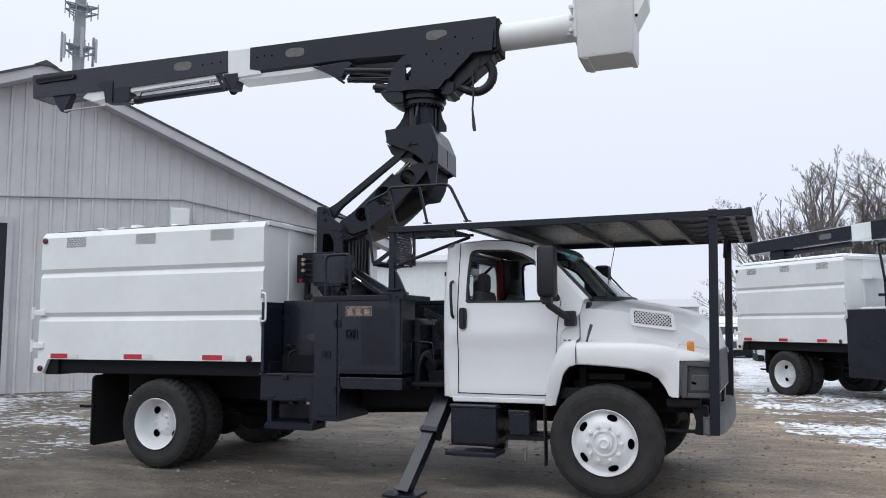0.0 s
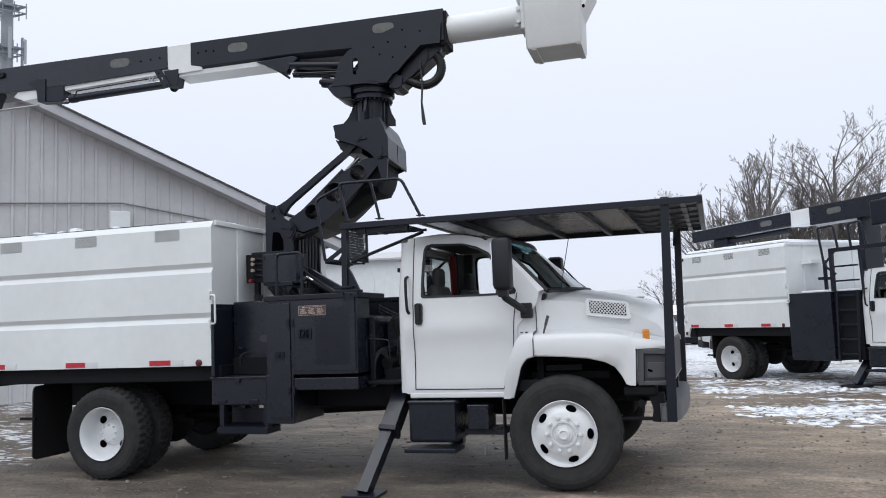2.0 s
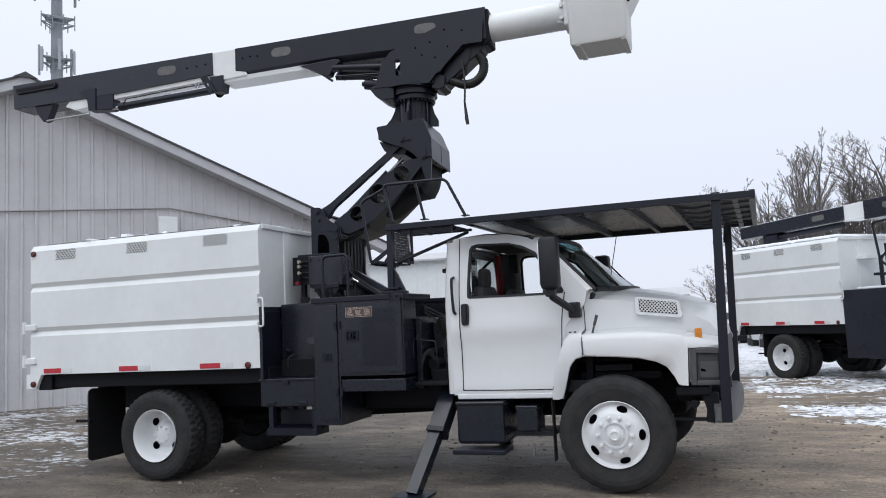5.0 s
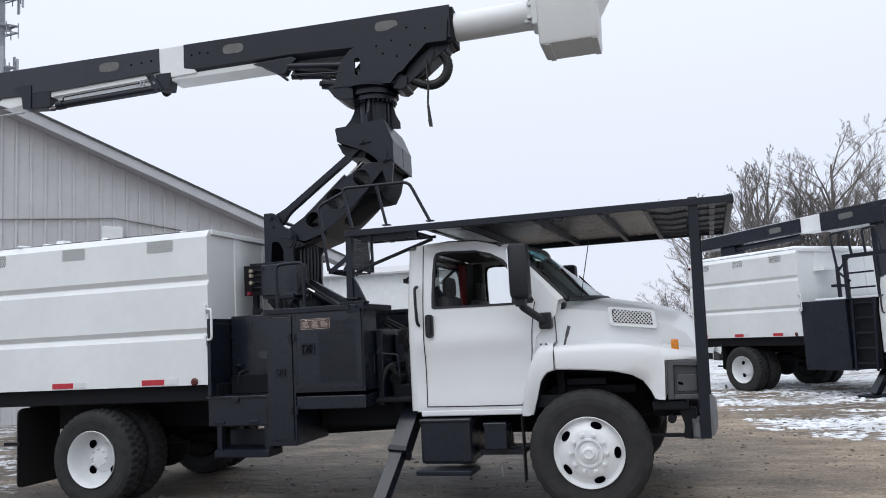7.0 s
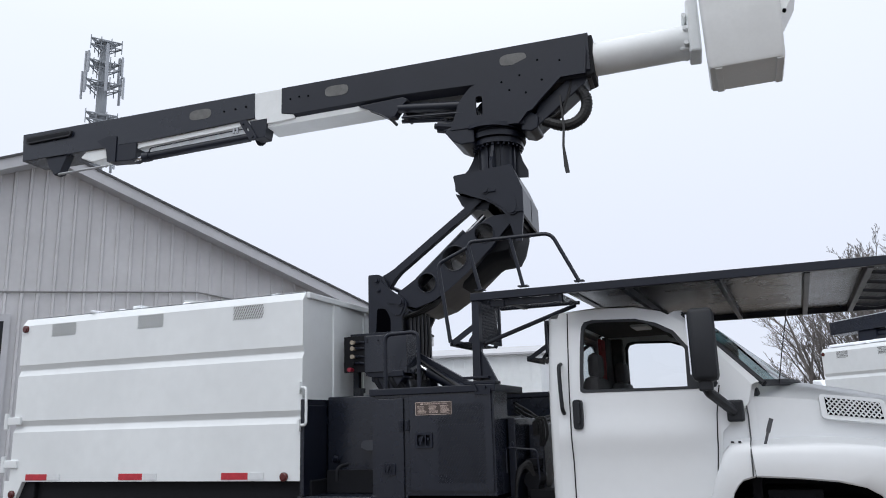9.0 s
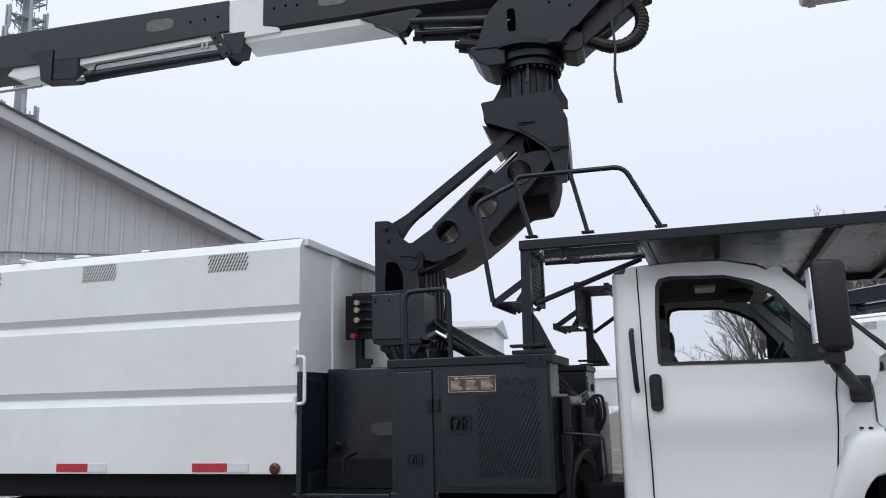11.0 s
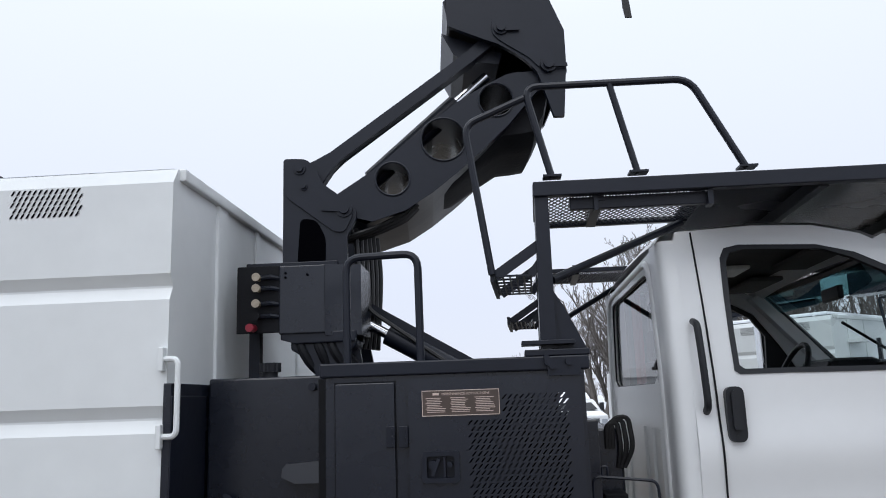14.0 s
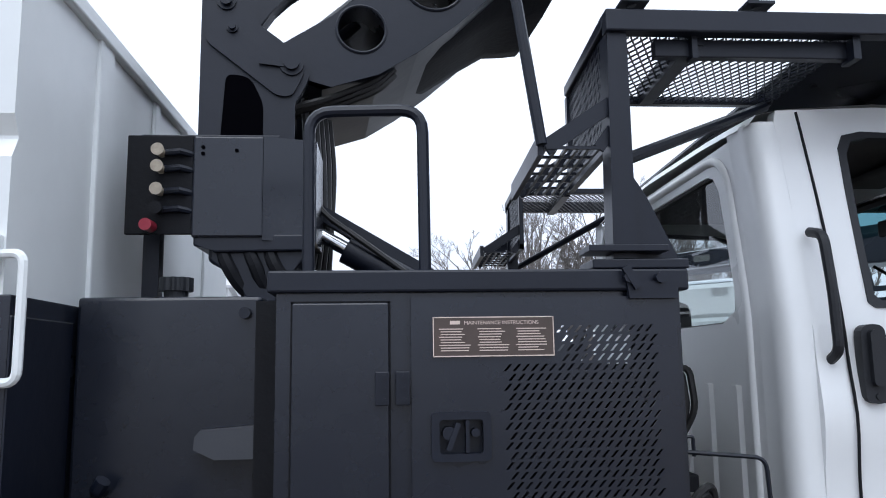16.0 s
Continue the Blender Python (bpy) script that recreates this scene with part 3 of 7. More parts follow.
    for flip in (0, 1):
        bm = bmesh.new()
        add_prism(bm, rounded([(0.09, 0.24), (0.66, 0.24), (0.66, 1.03), (0.09, 1.03)], 0.07), -5.79, -5.775, "x")
        if flip:
            bm.transform(mirror_y())
        part("mud_flap", bm, HOSE, parent, "black rubber mud flap")
    part("flap_clip", box(-5.797, -5.79, 0.1, 0.16, 0.255, 0.33), STEEL, parent)
    part("flap_bracket", bar((-5.95, 0.1, 0.68), (-5.75, 0.1, 0.68), 0.03, 0.03), UNDER, parent)
    return body


def tumble(z):
    """How far the cab side leans in above the belt line."""
    t = max(0.0, z - 1.72) / 0.7
    return 0.15 * t ** 1.25 + 0.018 * max(0.0, 1.2 - z) ** 1.5


SIDE = 0.2


def build_cab(parent):
    # door and pillar panels round the window, both sides
    outer = [(-1.53, 0.89), (-1.53, 1.3), (-1.528, 1.72), (-1.527, 2.1), (-1.527, 2.34), (-1.515, 2.376), (-1.2, 2.39), (-0.95, 2.38), (-0.76, 2.335), (-0.6, 2.24), (-0.42, 2.05), (-0.3, 1.92), (-0.19, 1.8), (-0.22, 1.68), (-0.4, 1.5), (-0.43, 1.3), (-0.5, 1.1), (-0.57, 0.89), (-1.0, 0.885)]
    inner = [(-1.345, 1.785), (-1.365, 1.8), (-1.366, 1.92), (-1.362, 2.1), (-1.352, 2.255), (-1.33, 2.295), (-1.27, 2.308), (-0.95, 2.295), (-0.8, 2.255), (-0.68, 2.19), (-0.53, 2.0), (-0.46, 1.9), (-0.405, 1.815), (-0.42, 1.79), (-0.55, 1.782), (-0.7, 1.782), (-0.85, 1.782), (-1.0, 1.783), (-1.15, 1.785)]
    for flip in (False, True):
        bm = plate(outer, inner, SIDE, 0.045, tumble)
        for k in range(18):
            bmesh.ops.bisect_plane(bm, geom=bm.verts[:] + bm.edges[:] + bm.faces[:], plane_co=(0, 0, 0.92 + 0.05 * k), plane_no=(0, 0, 1))
        for v in bm.verts:
            if v.co.z < 1.78:
                v.co.y -= 0.022 * math.exp(-((v.co.z - 1.5) / 0.12) ** 2) + 0.012 * math.exp(-((v.co.z - 0.95) / 0.1) ** 2)
        if flip:
            bm.transform(mirror_y())
        side = part("door", bm, WHITE, parent, "white-painted cab door", smooth=50)
        # seam lines, window surround, glass
        bm = bmesh.new()
        for pts in ([(-1.44, 0.93), (-1.44, 1.3), (-1.445, 1.72), (-1.45, 2.1), (-1.455, 2.37)], [(-1.44, 0.935), (-1.0, 0.93), (-0.56, 0.93)], [(-0.56, 0.93), (-0.47, 1.18), (-0.445, 1.4), (-0.43, 1.62), (-0.4, 1.8)]):
            pts = [(a[0] + (b[0] - a[0]) * q / 8, a[1] + (b[1] - a[1]) * q / 8) for a, b in zip(pts, pts[1:]) for q in range(8)] + [pts[-1]]
            path = [(u, SIDE + tumble(v) - 0.002 - (0.022 * math.exp(-((v - 1.5) / 0.12) ** 2) + 0.012 * math.exp(-((v - 0.95) / 0.1) ** 2) if v < 1.78 else 0), v) for u, v in pts]
            add_tube(bm, path, 0.0042, 5)
        if flip:
            bm.transform(mirror_y())
        part("door_seam", bm, UNDER, side)
        ring = [(u + (0.022 if u < -0.9 else -0.02), v + (0.02 if v < 2.0 else -0.02)) for u, v in inner]
        bm = plate(inner, ring, SIDE - 0.004, 0.03, tumble)
        if flip:
            bm.transform(mirror_y())
        part("window_seal", bm, TRIM, side)
        if flip:
            bm = bmesh.new()
            cx, cz = -0.9, 2.0
            mid = bm.verts.new((cx, WIDE - SIDE - tumble(cz) - 0.02, cz))
            vs = [bm.verts.new((u, WIDE - SIDE - tumble(v) - 0.02, v)) for u, v in inner]
            for k in range(len(vs)):
                bm.faces.new((mid, vs[k], vs[(k + 1) % len(vs)]))
            g = part("door_glass", bm, CLEARGLASS, side)
            g.visible_shadow = False
        # handle, grab bar
        bm = bmesh.new()
        add_prism(bm, rounded([(-1.42, 1.535), (-1.35, 1.535), (-1.35, 1.74), (-1.42, 1.74)], 0.03), SIDE - 0.034, SIDE, "y")
        add_prism(bm, rounded([(-1.403, 1.58), (-1.367, 1.58), (-1.367, 1.725), (-1.403, 1.725)], 0.014), SIDE - 0.05, SIDE - 0.033, "y")
        add_cyl(bm, (-1.385, SIDE - 0.037, 1.553), (-1.385, SIDE - 0.03, 1.553), 0.009, seg=10)
        if flip:
            bm.transform(mirror_y())
        part("door_handle", bm, TRIM, side, "black plastic paddle handle")
        bm = bmesh.new()
        y = SIDE
        add_tube(bm, smooth_path([(-1.5, y + 0.03, 1.995), (-1.5, y - 0.035, 1.98), (-1.495, y - 0.05, 1.83), (-1.488, y - 0.045, 1.67), (-1.488, y + 0.01, 1.645)], 0.04), 0.014, 10)
        if flip:
            bm.transform(mirror_y())
        part("grab_bar", bm, TRIM, parent, "black upright grab bar")
    # shell: back wall, roof, floor, sill
    bm = bmesh.new()
    roof_x = [(-1.6, 2.33), (-1.575, 2.362), (-1.5, 2.38), (-1.2, 2.402), (-0.95, 2.392), (-0.76, 2.348), (-0.62, 2.28)]
    rows = []
    for x, z in roof_x:
        y0 = SIDE + tumble(z) + 0.004
        rows.append([(x, y, z + 0.035 * (1 - ((y - MID) / (MID - y0)) ** 2) - 0.0) for y in (y0, y0 + 0.06, y0 + 0.2, 0.7, MID, WIDE - 0.7, WIDE - y0 - 0.2, WIDE - y0 - 0.06, WIDE - y0)])
    add_loft(bm, rows)
    part("cab_roof", bm, WHITE, parent, "white cab roof", smooth=60)
    # cowl side between door and hood, and the black sail in the window's front corner
    for flip in (0, 1):
        bm = bmesh.new()
        add_loft(bm, [[(-0.46, SIDE + 0.006, 1.24), (-0.34, SIDE + 0.025, 1.25), (-0.17, SIDE + 0.085, 1.25)], [(-0.45, SIDE - 0.004, 1.5), (-0.34, SIDE + 0.016, 1.5), (-0.18, SIDE + 0.085, 1.5)], [(-0.42, SIDE + 0.006, 1.7), (-0.34, SIDE + 0.02, 1.7), (-0.19, SIDE + 0.085, 1.71)], [(-0.41, SIDE + 0.02, 1.83), (-0.3, SIDE + 0.03, 1.84), (-0.17, SIDE + 0.09, 1.8)]])
        if flip:
            bm.transform(mirror_y())
        part("cowl_side", bm, WHITE, parent, smooth=50)
        bm = bmesh.new()
        tri = [(-0.61, 1.775), (-0.4, 1.775), (-0.41, 1.83), (-0.5, 1.97), (-0.61, 2.12)]
        vs = [bm.verts.new((u, SIDE + tumble(v) + 0.004, v)) for u, v in tri] + [bm.verts.new((u, SIDE + tumble(v) + 0.03, v)) for u, v in tri]
        bm.faces.new(vs[:5])
        bm.faces.new(vs[:4:-1])
        for k in range(5):
            bm.faces.new((vs[k], vs[(k + 1) % 5], vs[5 + (k + 1) % 5], vs[5 + k]))
        if flip:
            bm.transform(mirror_y())
        part("window_sail", bm, TRIM, parent, "black window sail")
    # rounded rear corners
    for flip in (0, 1):
        bm = bmesh.new()
        rows = []
        for z in (0.9, 1.2, 1.5, 1.75, 1.9, 2.1, 2.25, 2.34):
            y0 = SIDE + tumble(z)
            rows.append([(-1.522, y0 + 0.001, z), (-1.568, y0 + 0.003, z), (-1.59, y0 + 0.018, z), (-1.604, y0 + 0.06, z), (-1.592, y0 + 0.1, z), (-1.6, y0 + 0.16, z)])
        add_loft(bm, rows)
        if flip:
            bm.transform(mirror_y())
        part("rear_corner", bm, WHITE, parent, smooth=50)
    # back wall round a wide rear window
    def half_wide(z):
        return MID - SIDE - tumble(z) - 0.158
    win = rounded([(-0.765, 1.765), (0.765, 1.765), (0.665, 2.25), (-0.665, 2.25)], 0.09, 6)

    def reach(a, inside):
        lo, hi = 0.0, 4.0
        for _ in range(40):
            k = (lo + hi) / 2
            lo, hi = (k, hi) if inside(k * math.cos(a), 2.0 + k * math.sin(a)) else (lo, k)
        return (lo * math.cos(a), 2.0 + lo * math.sin(a))

    def in_win(u, v):
        odd = False
        for (a0, b0), (a1, b1) in zip(win, win[1:] + win[:1]):
            if (b0 > v) != (b1 > v) and u < a0 + (v - b0) * (a1 - a0) / (b1 - b0):
                odd = not odd
        return odd
    corners = [math.atan2(v - 2.0, u) for u, v in [(half_wide(1.58), 1.58), (-half_wide(1.58), 1.58), (half_wide(2.32), 2.32), (-half_wide(2.32), 2.32)]]
    angles = sorted([2 * math.pi * k / 72 - math.pi for k in range(72)] + corners)
    hole = [reach(a, in_win) for a in angles]
    edge = [reach(a, lambda u, v: 1.58 <= v <= 2.32 and abs(u) <= half_wide(v)) for a in angles]
    bm = bmesh.new()
    loops = [[bm.verts.new((x, MID + u, v)) for u, v in loop] for x, loop in ((-1.6, edge), (-1.6, hole), (-1.575, hole))]
    n = len(angles)
    for one, two in zip(loops, loops[1:]):
        for k in range(n):
            bm.faces.new((one[k], one[(k + 1) % n], two[(k + 1) % n], two[k]))
    low = [bm.verts.new((-1.6, MID + s * half_wide(z), z)) for s, z in ((-1, 0.9), (1, 0.9), (1, 1.58), (-1, 1.58))]
    bm.faces.new(low)
    top = [bm.verts.new(p) for p in ((-1.6, MID - half_wide(2.32), 2.32), (-1.6, MID + half_wide(2.32), 2.32), (-1.535, MID + half_wide(2.32), 2.338), (-1.535, MID - half_wide(2.32), 2.338))]
    bm.faces.new(top)
    wall = part("cab_back", bm, WHITE, parent, "white cab back wall with a wide rear window")
    arch_line = [(u * 1.09 + 0.0, 1.6 + (v - 1.6) * 1.085) for u, v in rounded([(-0.765, 1.6), (-0.765, 1.8), (-0.675, 2.24), (0.675, 2.24), (0.765, 1.8), (0.765, 1.6)], 0.13, 6)[7:-7]]
    bm = bmesh.new()
    add_tube(bm, [(-1.598, MID + u, v) for u, v in [(-0.83, 1.0)] + arch_line + [(0.83, 1.0)]], 0.016, 8)
    part("moulded_arch", bm, WHITE, wall, smooth=60)
    for y in (0.53, 0.745, 0.96, 1.54, 1.755, 1.97):
        bm = bmesh.new()
        add_prism(bm, [(y - 0.03, 0.0), (y - 0.014, -0.011), (y + 0.014, -0.011), (y + 0.03, 0.0)], 0.0, 0.605, "z")
        bm.transform(Matrix(((0, 1, 0, -1.599), (1, 0, 0, 0), (0, 0, 1, 0.97), (0, 0, 0, 1))))
        part("pressed_rib", bm, WHITE, wall)
    bm = bmesh.new()
    bm.faces.new([bm.verts.new((-1.578, MID + u, v)) for u, v in hole])
    g = part("rear_window", bm, GLASS, wall, "tinted rear window")
    g.visible_shadow = False
    part("window_gasket", tube([(-1.588, MID + u, v) for u, v in hole + hole[:1]], 0.006, 5), TRIM, wall)
    # windscreen with its black surround
    def screen(inset, lift):
        rows = []
        for t in (0.0, 0.5, 1.0):
            row = []
            for s in [j / 10 for j in range(11)]:
                y0 = SIDE + tumble(1.8 + 0.5 * (1 - t)) + 0.035 + inset
                y = y0 + (WIDE - 2 * y0) * s
                bow = 1 - (2 * s - 1) ** 2
                x = -0.62 + 0.5 * t + bow * (0.12 + 0.1 * t) + lift
                z = 2.3 - 0.5 * t + 0.02 * bow + lift
                row.append((x, y, z))
            rows.append(row)
        return rows
    bm = bmesh.new()
    add_loft(bm, screen(0.02, 0.0))
    g = part("windscreen", bm, WINDSHIELD, parent, "laminated windscreen", smooth=60)
    g.visible_shadow = False
    bm = bmesh.new()
    rows = screen(0.03, -0.006)
    add_loft(bm, [rows[0], [tuple(Vector(p).lerp(Vector(q), 0.42)) for p, q in zip(rows[0], rows[1])]])
    g = part("tint_band", bm, TINTBAND, parent, "teal sun band along the windscreen top", smooth=60)
    g.visible_shadow = False
    for y in (0.5, 1.4):
        part("sun_visor", box(-0.9, -0.72, y, y + 0.55, 2.3, 2.325, 0.01), SEAT, parent)
    part("map_lamp", box(-1.12, -0.98, 1.1, 1.4, 2.325, 2.35, 0.01), TAPEWHITE, parent)
    bm = bmesh.new()
    rows = screen(0.0, 0.004)
    add_tube(bm, [r[0] for r in rows], 0.022, 6)
    add_tube(bm, [r[-1] for r in rows], 0.022, 6)
    add_tube(bm, rows[0], 0.02, 6)
    add_tube(bm, rows[-1], 0.025, 6)
    part("windscreen_seal", bm, TRIM, parent)
    for flip in (0, 1):
        bm = bmesh.new()
        secs = []
        for t in (0.0, 0.25, 0.5, 0.75, 1.0):
            x, z = -0.7 + 0.51 * t, 2.32 - 0.52 * t
            y = SIDE + tumble(z)
            secs.append([(x - 0.05, y + 0.002, z - 0.03), (x + 0.03, y + 0.004, z + 0.01), (x + 0.08, y + 0.05, z + 0.015), (x + 0.0, y + 0.07, z - 0.04)])
        add_loft(bm, secs, close=True)
        if flip:
            bm.transform(mirror_y())
        part("windscreen_post", bm, WHITE, parent, smooth=50)
    for flip in (0, 1):
        bm = tube([(0.0 + 0.02, 0.75, 1.83), (-0.12, 0.95, 1.93), (-0.3, 1.1, 2.12)] if not flip else [(0.05, 1.6, 1.84), (-0.08, 1.75, 1.93), (-0.25, 1.9, 2.1)], 0.009, 6)
        part("wiper", bm, TRIM, parent)
    # hood and nose
    def hood_row(x, top, half, drop, low):
        ys = [-1, -0.97, -0.9, -0.75, -0.5, -0.25, 0, 0.25, 0.5, 0.75, 0.9, 0.97, 1]
        row = [(x, MID - half - 0.015, low)]
        for s in ys:
            row.append((x, MID + s * half, top - drop * abs(s) ** 3.2))
        return row + [(x, MID + half + 0.015, low)]
    bm = bmesh.new()
    secs = [hood_row(-0.24, 1.85, 0.96, 0.13, 1.3), hood_row(-0.1, 1.845, 0.94, 0.13, 1.25), hood_row(0.15, 1.82, 0.88, 0.13, 1.2), hood_row(0.45, 1.765, 0.83, 0.14, 1.15), hood_row(0.7, 1.705, 0.8, 0.16, 1.1), hood_row(0.86, 1.635, 0.78, 0.17, 1.0), hood_row(0.94, 1.55, 0.77, 0.2, 1.0), hood_row(0.975, 1.42, 0.76, 0.2, 0.95)]
    rows = add_loft(bm, secs)
    bm.faces.new(rows[-1])
    part("hood", bm, WHITE, parent, "white sloping engine hood", smooth=45)
    for flip in (0, 1):
        # fender with a flared wheel arch, in two mouldings that meet at the hood's rear seam
        rear_arch = [(-0.46, 0.842), (-0.421, 0.948), (-0.3648, 1.12), (-0.335, 1.165), (-0.3044, 1.197), (-0.222, 1.221)]
        rear_edge = [(-0.566, 0.842), (-0.5305, 1.037), (-0.4732, 1.21), (-0.4085, 1.361), (-0.344, 1.425), (-0.2387, 1.43)]
        fore_arch = [(-0.219, 1.221), (-0.1, 1.216), (0.0458, 1.209), (0.2636, 1.19), (0.4116, 1.157), (0.4918, 1.109), (0.5491, 1.029), (0.5846, 0.954)]
        fore_edge = [(-0.2325, 1.408), (-0.1, 1.413), (0.04, 1.416), (0.28, 1.415), (0.494, 1.395), (0.655, 1.362), (0.68, 1.262), (0.664, 0.95)]
        fender = None
        for arch_pts, out_pts in ((fore_arch, fore_edge), (rear_arch, rear_edge)):
            bm = bmesh.new()
            liner = bmesh.new()
            secs, back = [], []
            for k, ((ax, az), (ox, oz)) in enumerate(zip(arch_pts, out_pts)):
                yo = 0.045 + 0.11 * smoothstep(0.45, 0.95, ox) + 0.1 * smoothstep(-0.46, -0.6, ox) + (0.012 if arch_pts is rear_arch else 0.0)
                wrap = 1.0 if oz > 1.3 else 0.3
                soft = 0.0 if ox > 0.66 else 1.0
                mid = [(ax + (ox - ax) * q, az + (oz - az) * q) for q in (0.35, 0.7, 0.9)]
                secs.append([(ax, yo + 0.05, az + 0.004), (ax, yo + 0.012, az), (ax, yo + 0.002, az + 0.01), (mid[0][0], yo - 0.004, mid[0][1]), (mid[1][0], yo + 0.002, mid[1][1]), (mid[2][0], yo + 0.014 * soft, mid[2][1]), (ox, yo + 0.032 * soft, oz), (ox, yo + 0.05, oz + 0.006 * wrap), (ox, yo + 0.13, oz + 0.012 * wrap), (ox, yo + 0.2, oz + 0.03 * wrap), (ox, yo + 0.42, oz + 0.04 * wrap)])
                back.append([(ax + 0.004, yo + 0.014, az + 0.006), (ax, yo + 0.5, az + 0.05)])
            add_loft(bm, secs)
            add_loft(liner, back)
            if flip:
                bm.transform(mirror_y())
                liner.transform(mirror_y())
            piece = part("fender" if fender is None else "fender_extension", bm, WHITE, parent, "white moulded fender with a flared arch", smooth=38)
            part("fender_liner", liner, UNDER, piece)
            fender = piece
        for u in (-0.345, -0.3):
            bm = cyl((u, 0.09, 1.43), (u, 0.09, 1.44), 0.011, seg=8)
            if flip:
                bm.transform(mirror_y())
            part("fender_bolt", bm, TRIM, fender)
        # brow over the headlamp
        bm = bmesh.new()
        secs = []
        for x, lo, hi in ((0.655, 1.262, 1.362), (0.74, 1.262, 1.345), (0.84, 1.262, 1.325), (0.93, 1.26, 1.31), (0.975, 1.26, 1.3)):
            yo = 0.045 + 0.11 * smoothstep(0.45, 0.95, x) + 0.03 * smoothstep(0.9, 0.975, x) + 0.006 * smoothstep(0.74, 0.66, x)
            secs.append([(x, yo + 0.1, lo), (x, yo + 0.002, lo), (x, yo, lo + 0.02), (x, yo + 0.014, hi - 0.02), (x, yo + 0.035, hi), (x, yo + 0.13, hi + 0.012), (x, yo + 0.3, hi + 0.03)])
        rows = add_loft(bm, secs)
        bm.faces.new(rows[-1])
        if flip:
            bm.transform(mirror_y())
        part("lamp_brow", bm, WHITE, parent, smooth=40)
        # seam between cowl and hood
        bm = tube([(-0.238, 0.052, 1.225), (-0.236, 0.05, 1.36), (-0.235, 0.09, 1.425), (-0.235, SIDE + 0.05, 1.45), (-0.235, SIDE + 0.05, 1.6), (-0.25, SIDE + 0.045, 1.78)], 0.005, 5)
        if flip:
            bm.transform(mirror_y())
        part("hood_seam", bm, GREYTRIM, parent)
        # headlamp recess
        pieces = []
        for outl, y0, y1, mat, name in (
                ([(0.685, 0.935), (0.735, 0.935), (0.75, 1.2), (0.7, 1.205)], 0.118, 0.24, GREYTRIM, "headlamp"),
                ([(0.735, 1.165), (0.955, 1.155), (0.965, 1.19), (0.75, 1.2)], 0.118, 0.24, GREYTRIM, "surround_bar"),
                ([(0.735, 0.935), (0.95, 0.935), (0.952, 0.968), (0.737, 0.968)], 0.118, 0.24, GREYTRIM, "surround_bar"),
                ([(0.93, 0.968), (0.951, 0.968), (0.955, 1.155), (0.935, 1.156)], 0.118, 0.24, GREYTRIM, "surround_bar"),
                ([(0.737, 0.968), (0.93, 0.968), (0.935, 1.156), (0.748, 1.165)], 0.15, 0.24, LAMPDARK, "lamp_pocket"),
                ([(0.76, 0.985), (0.925, 0.985), (0.928, 1.1), (0.77, 1.1)], 0.138, 0.15, GREYTRIM, "lamp_lens"),
                ([(0.775, 1.035), (0.815, 1.03), (0.815, 1.045), (0.775, 1.055)], 0.133, 0.14, SLOT, "lamp_notch")):
            outl = [(u, 0.948 + (v - 0.935) * 1.17) for u, v in outl]
            bm = prism(outl, y0, y1, "y", 0.006)
            if flip:
                bm.transform(mirror_y())
            lamp = part(name, bm, mat, parent if not pieces else pieces[0], "grey headlamp surround" if not pieces else "")
            pieces.append(lamp)
        bm = box(0.74, 0.8, 0.19, 0.25, 1.315, 1.425, 0.012)
        if flip:
            bm.transform(mirror_y())
        part("turn_signal", bm, AMBER, parent, "amber turn signal lamp")
        # louvre on the hood side
        y = 0.42
        bm = bmesh.new()
        outl = rounded([(0.215, 1.555), (0.625, 1.505), (0.605, 1.665), (0.21, 1.715)], 0.03)
        add_prism(bm, outl, y - 0.05, y + 0.02, "y")
        bm.transform(Matrix.Translation((0.42, y, 1.6)) @ Matrix.Rotation(radians(7), 4, "Z") @ Matrix.Rotation(radians(-12), 4, "X") @ Matrix.Translation((-0.42, -y, -1.6)))
        if flip:
            bm.transform(mirror_y())
        louvre = part("hood_louvre", bm, WHITE, parent, smooth=40)
        bm = bmesh.new()
        inl = [(0.25, 1.578), (0.585, 1.538), (0.575, 1.643), (0.245, 1.69)]
        add_prism(bm, inl, y - 0.054, y - 0.049, "y")
        bm.transform(Matrix.Translation((0.42, y, 1.6)) @ Matrix.Rotation(radians(7), 4, "Z") @ Matrix.Rotation(radians(-12), 4, "X") @ Matrix.Translation((-0.42, -y, -1.6)))
        if flip:
            bm.transform(mirror_y())
        # black sheet puts the dark behind the mesh into colour
        part("louvre_back", bm, SLOT, louvre)
        bm = bmesh.new()
        n = 11
        for k in range(-3, n + 1):
            for s in (1, -1):
                u0 = 0.25 + 0.335 * k / n
                pts = []
                for t in [q / 8 for q in range(9)]:
                    u = u0 + s * 0.1 * (t - 0.5) + (0.05 if s > 0 else 0.05)
                    if 0.248 < u < 0.583:
                        base = 1.578 - 0.119 * (u - 0.25)
                        pts.append((u, y - 0.058, base + t * 0.108))
                if len(pts) > 1:
                    add_tube(bm, [pts[0], pts[-1]], 0.0045, 4)
        bm.transform(Matrix.Translation((0.42, y, 1.6)) @ Matrix.Rotation(radians(7), 4, "Z") @ Matrix.Rotation(radians(-12), 4, "X") @ Matrix.Translation((-0.42, -y, -1.6)))
        if flip:
            bm.transform(mirror_y())
        part("louvre_mesh", bm, WHITE, louvre, "white expanded mesh")
        # mirror on its bent arm
        bm = bmesh.new()
        add_box(bm, -0.545, -0.375, -0.16, 0.0, 1.815, 2.28, 0.035)
        if flip:
            bm.transform(mirror_y())
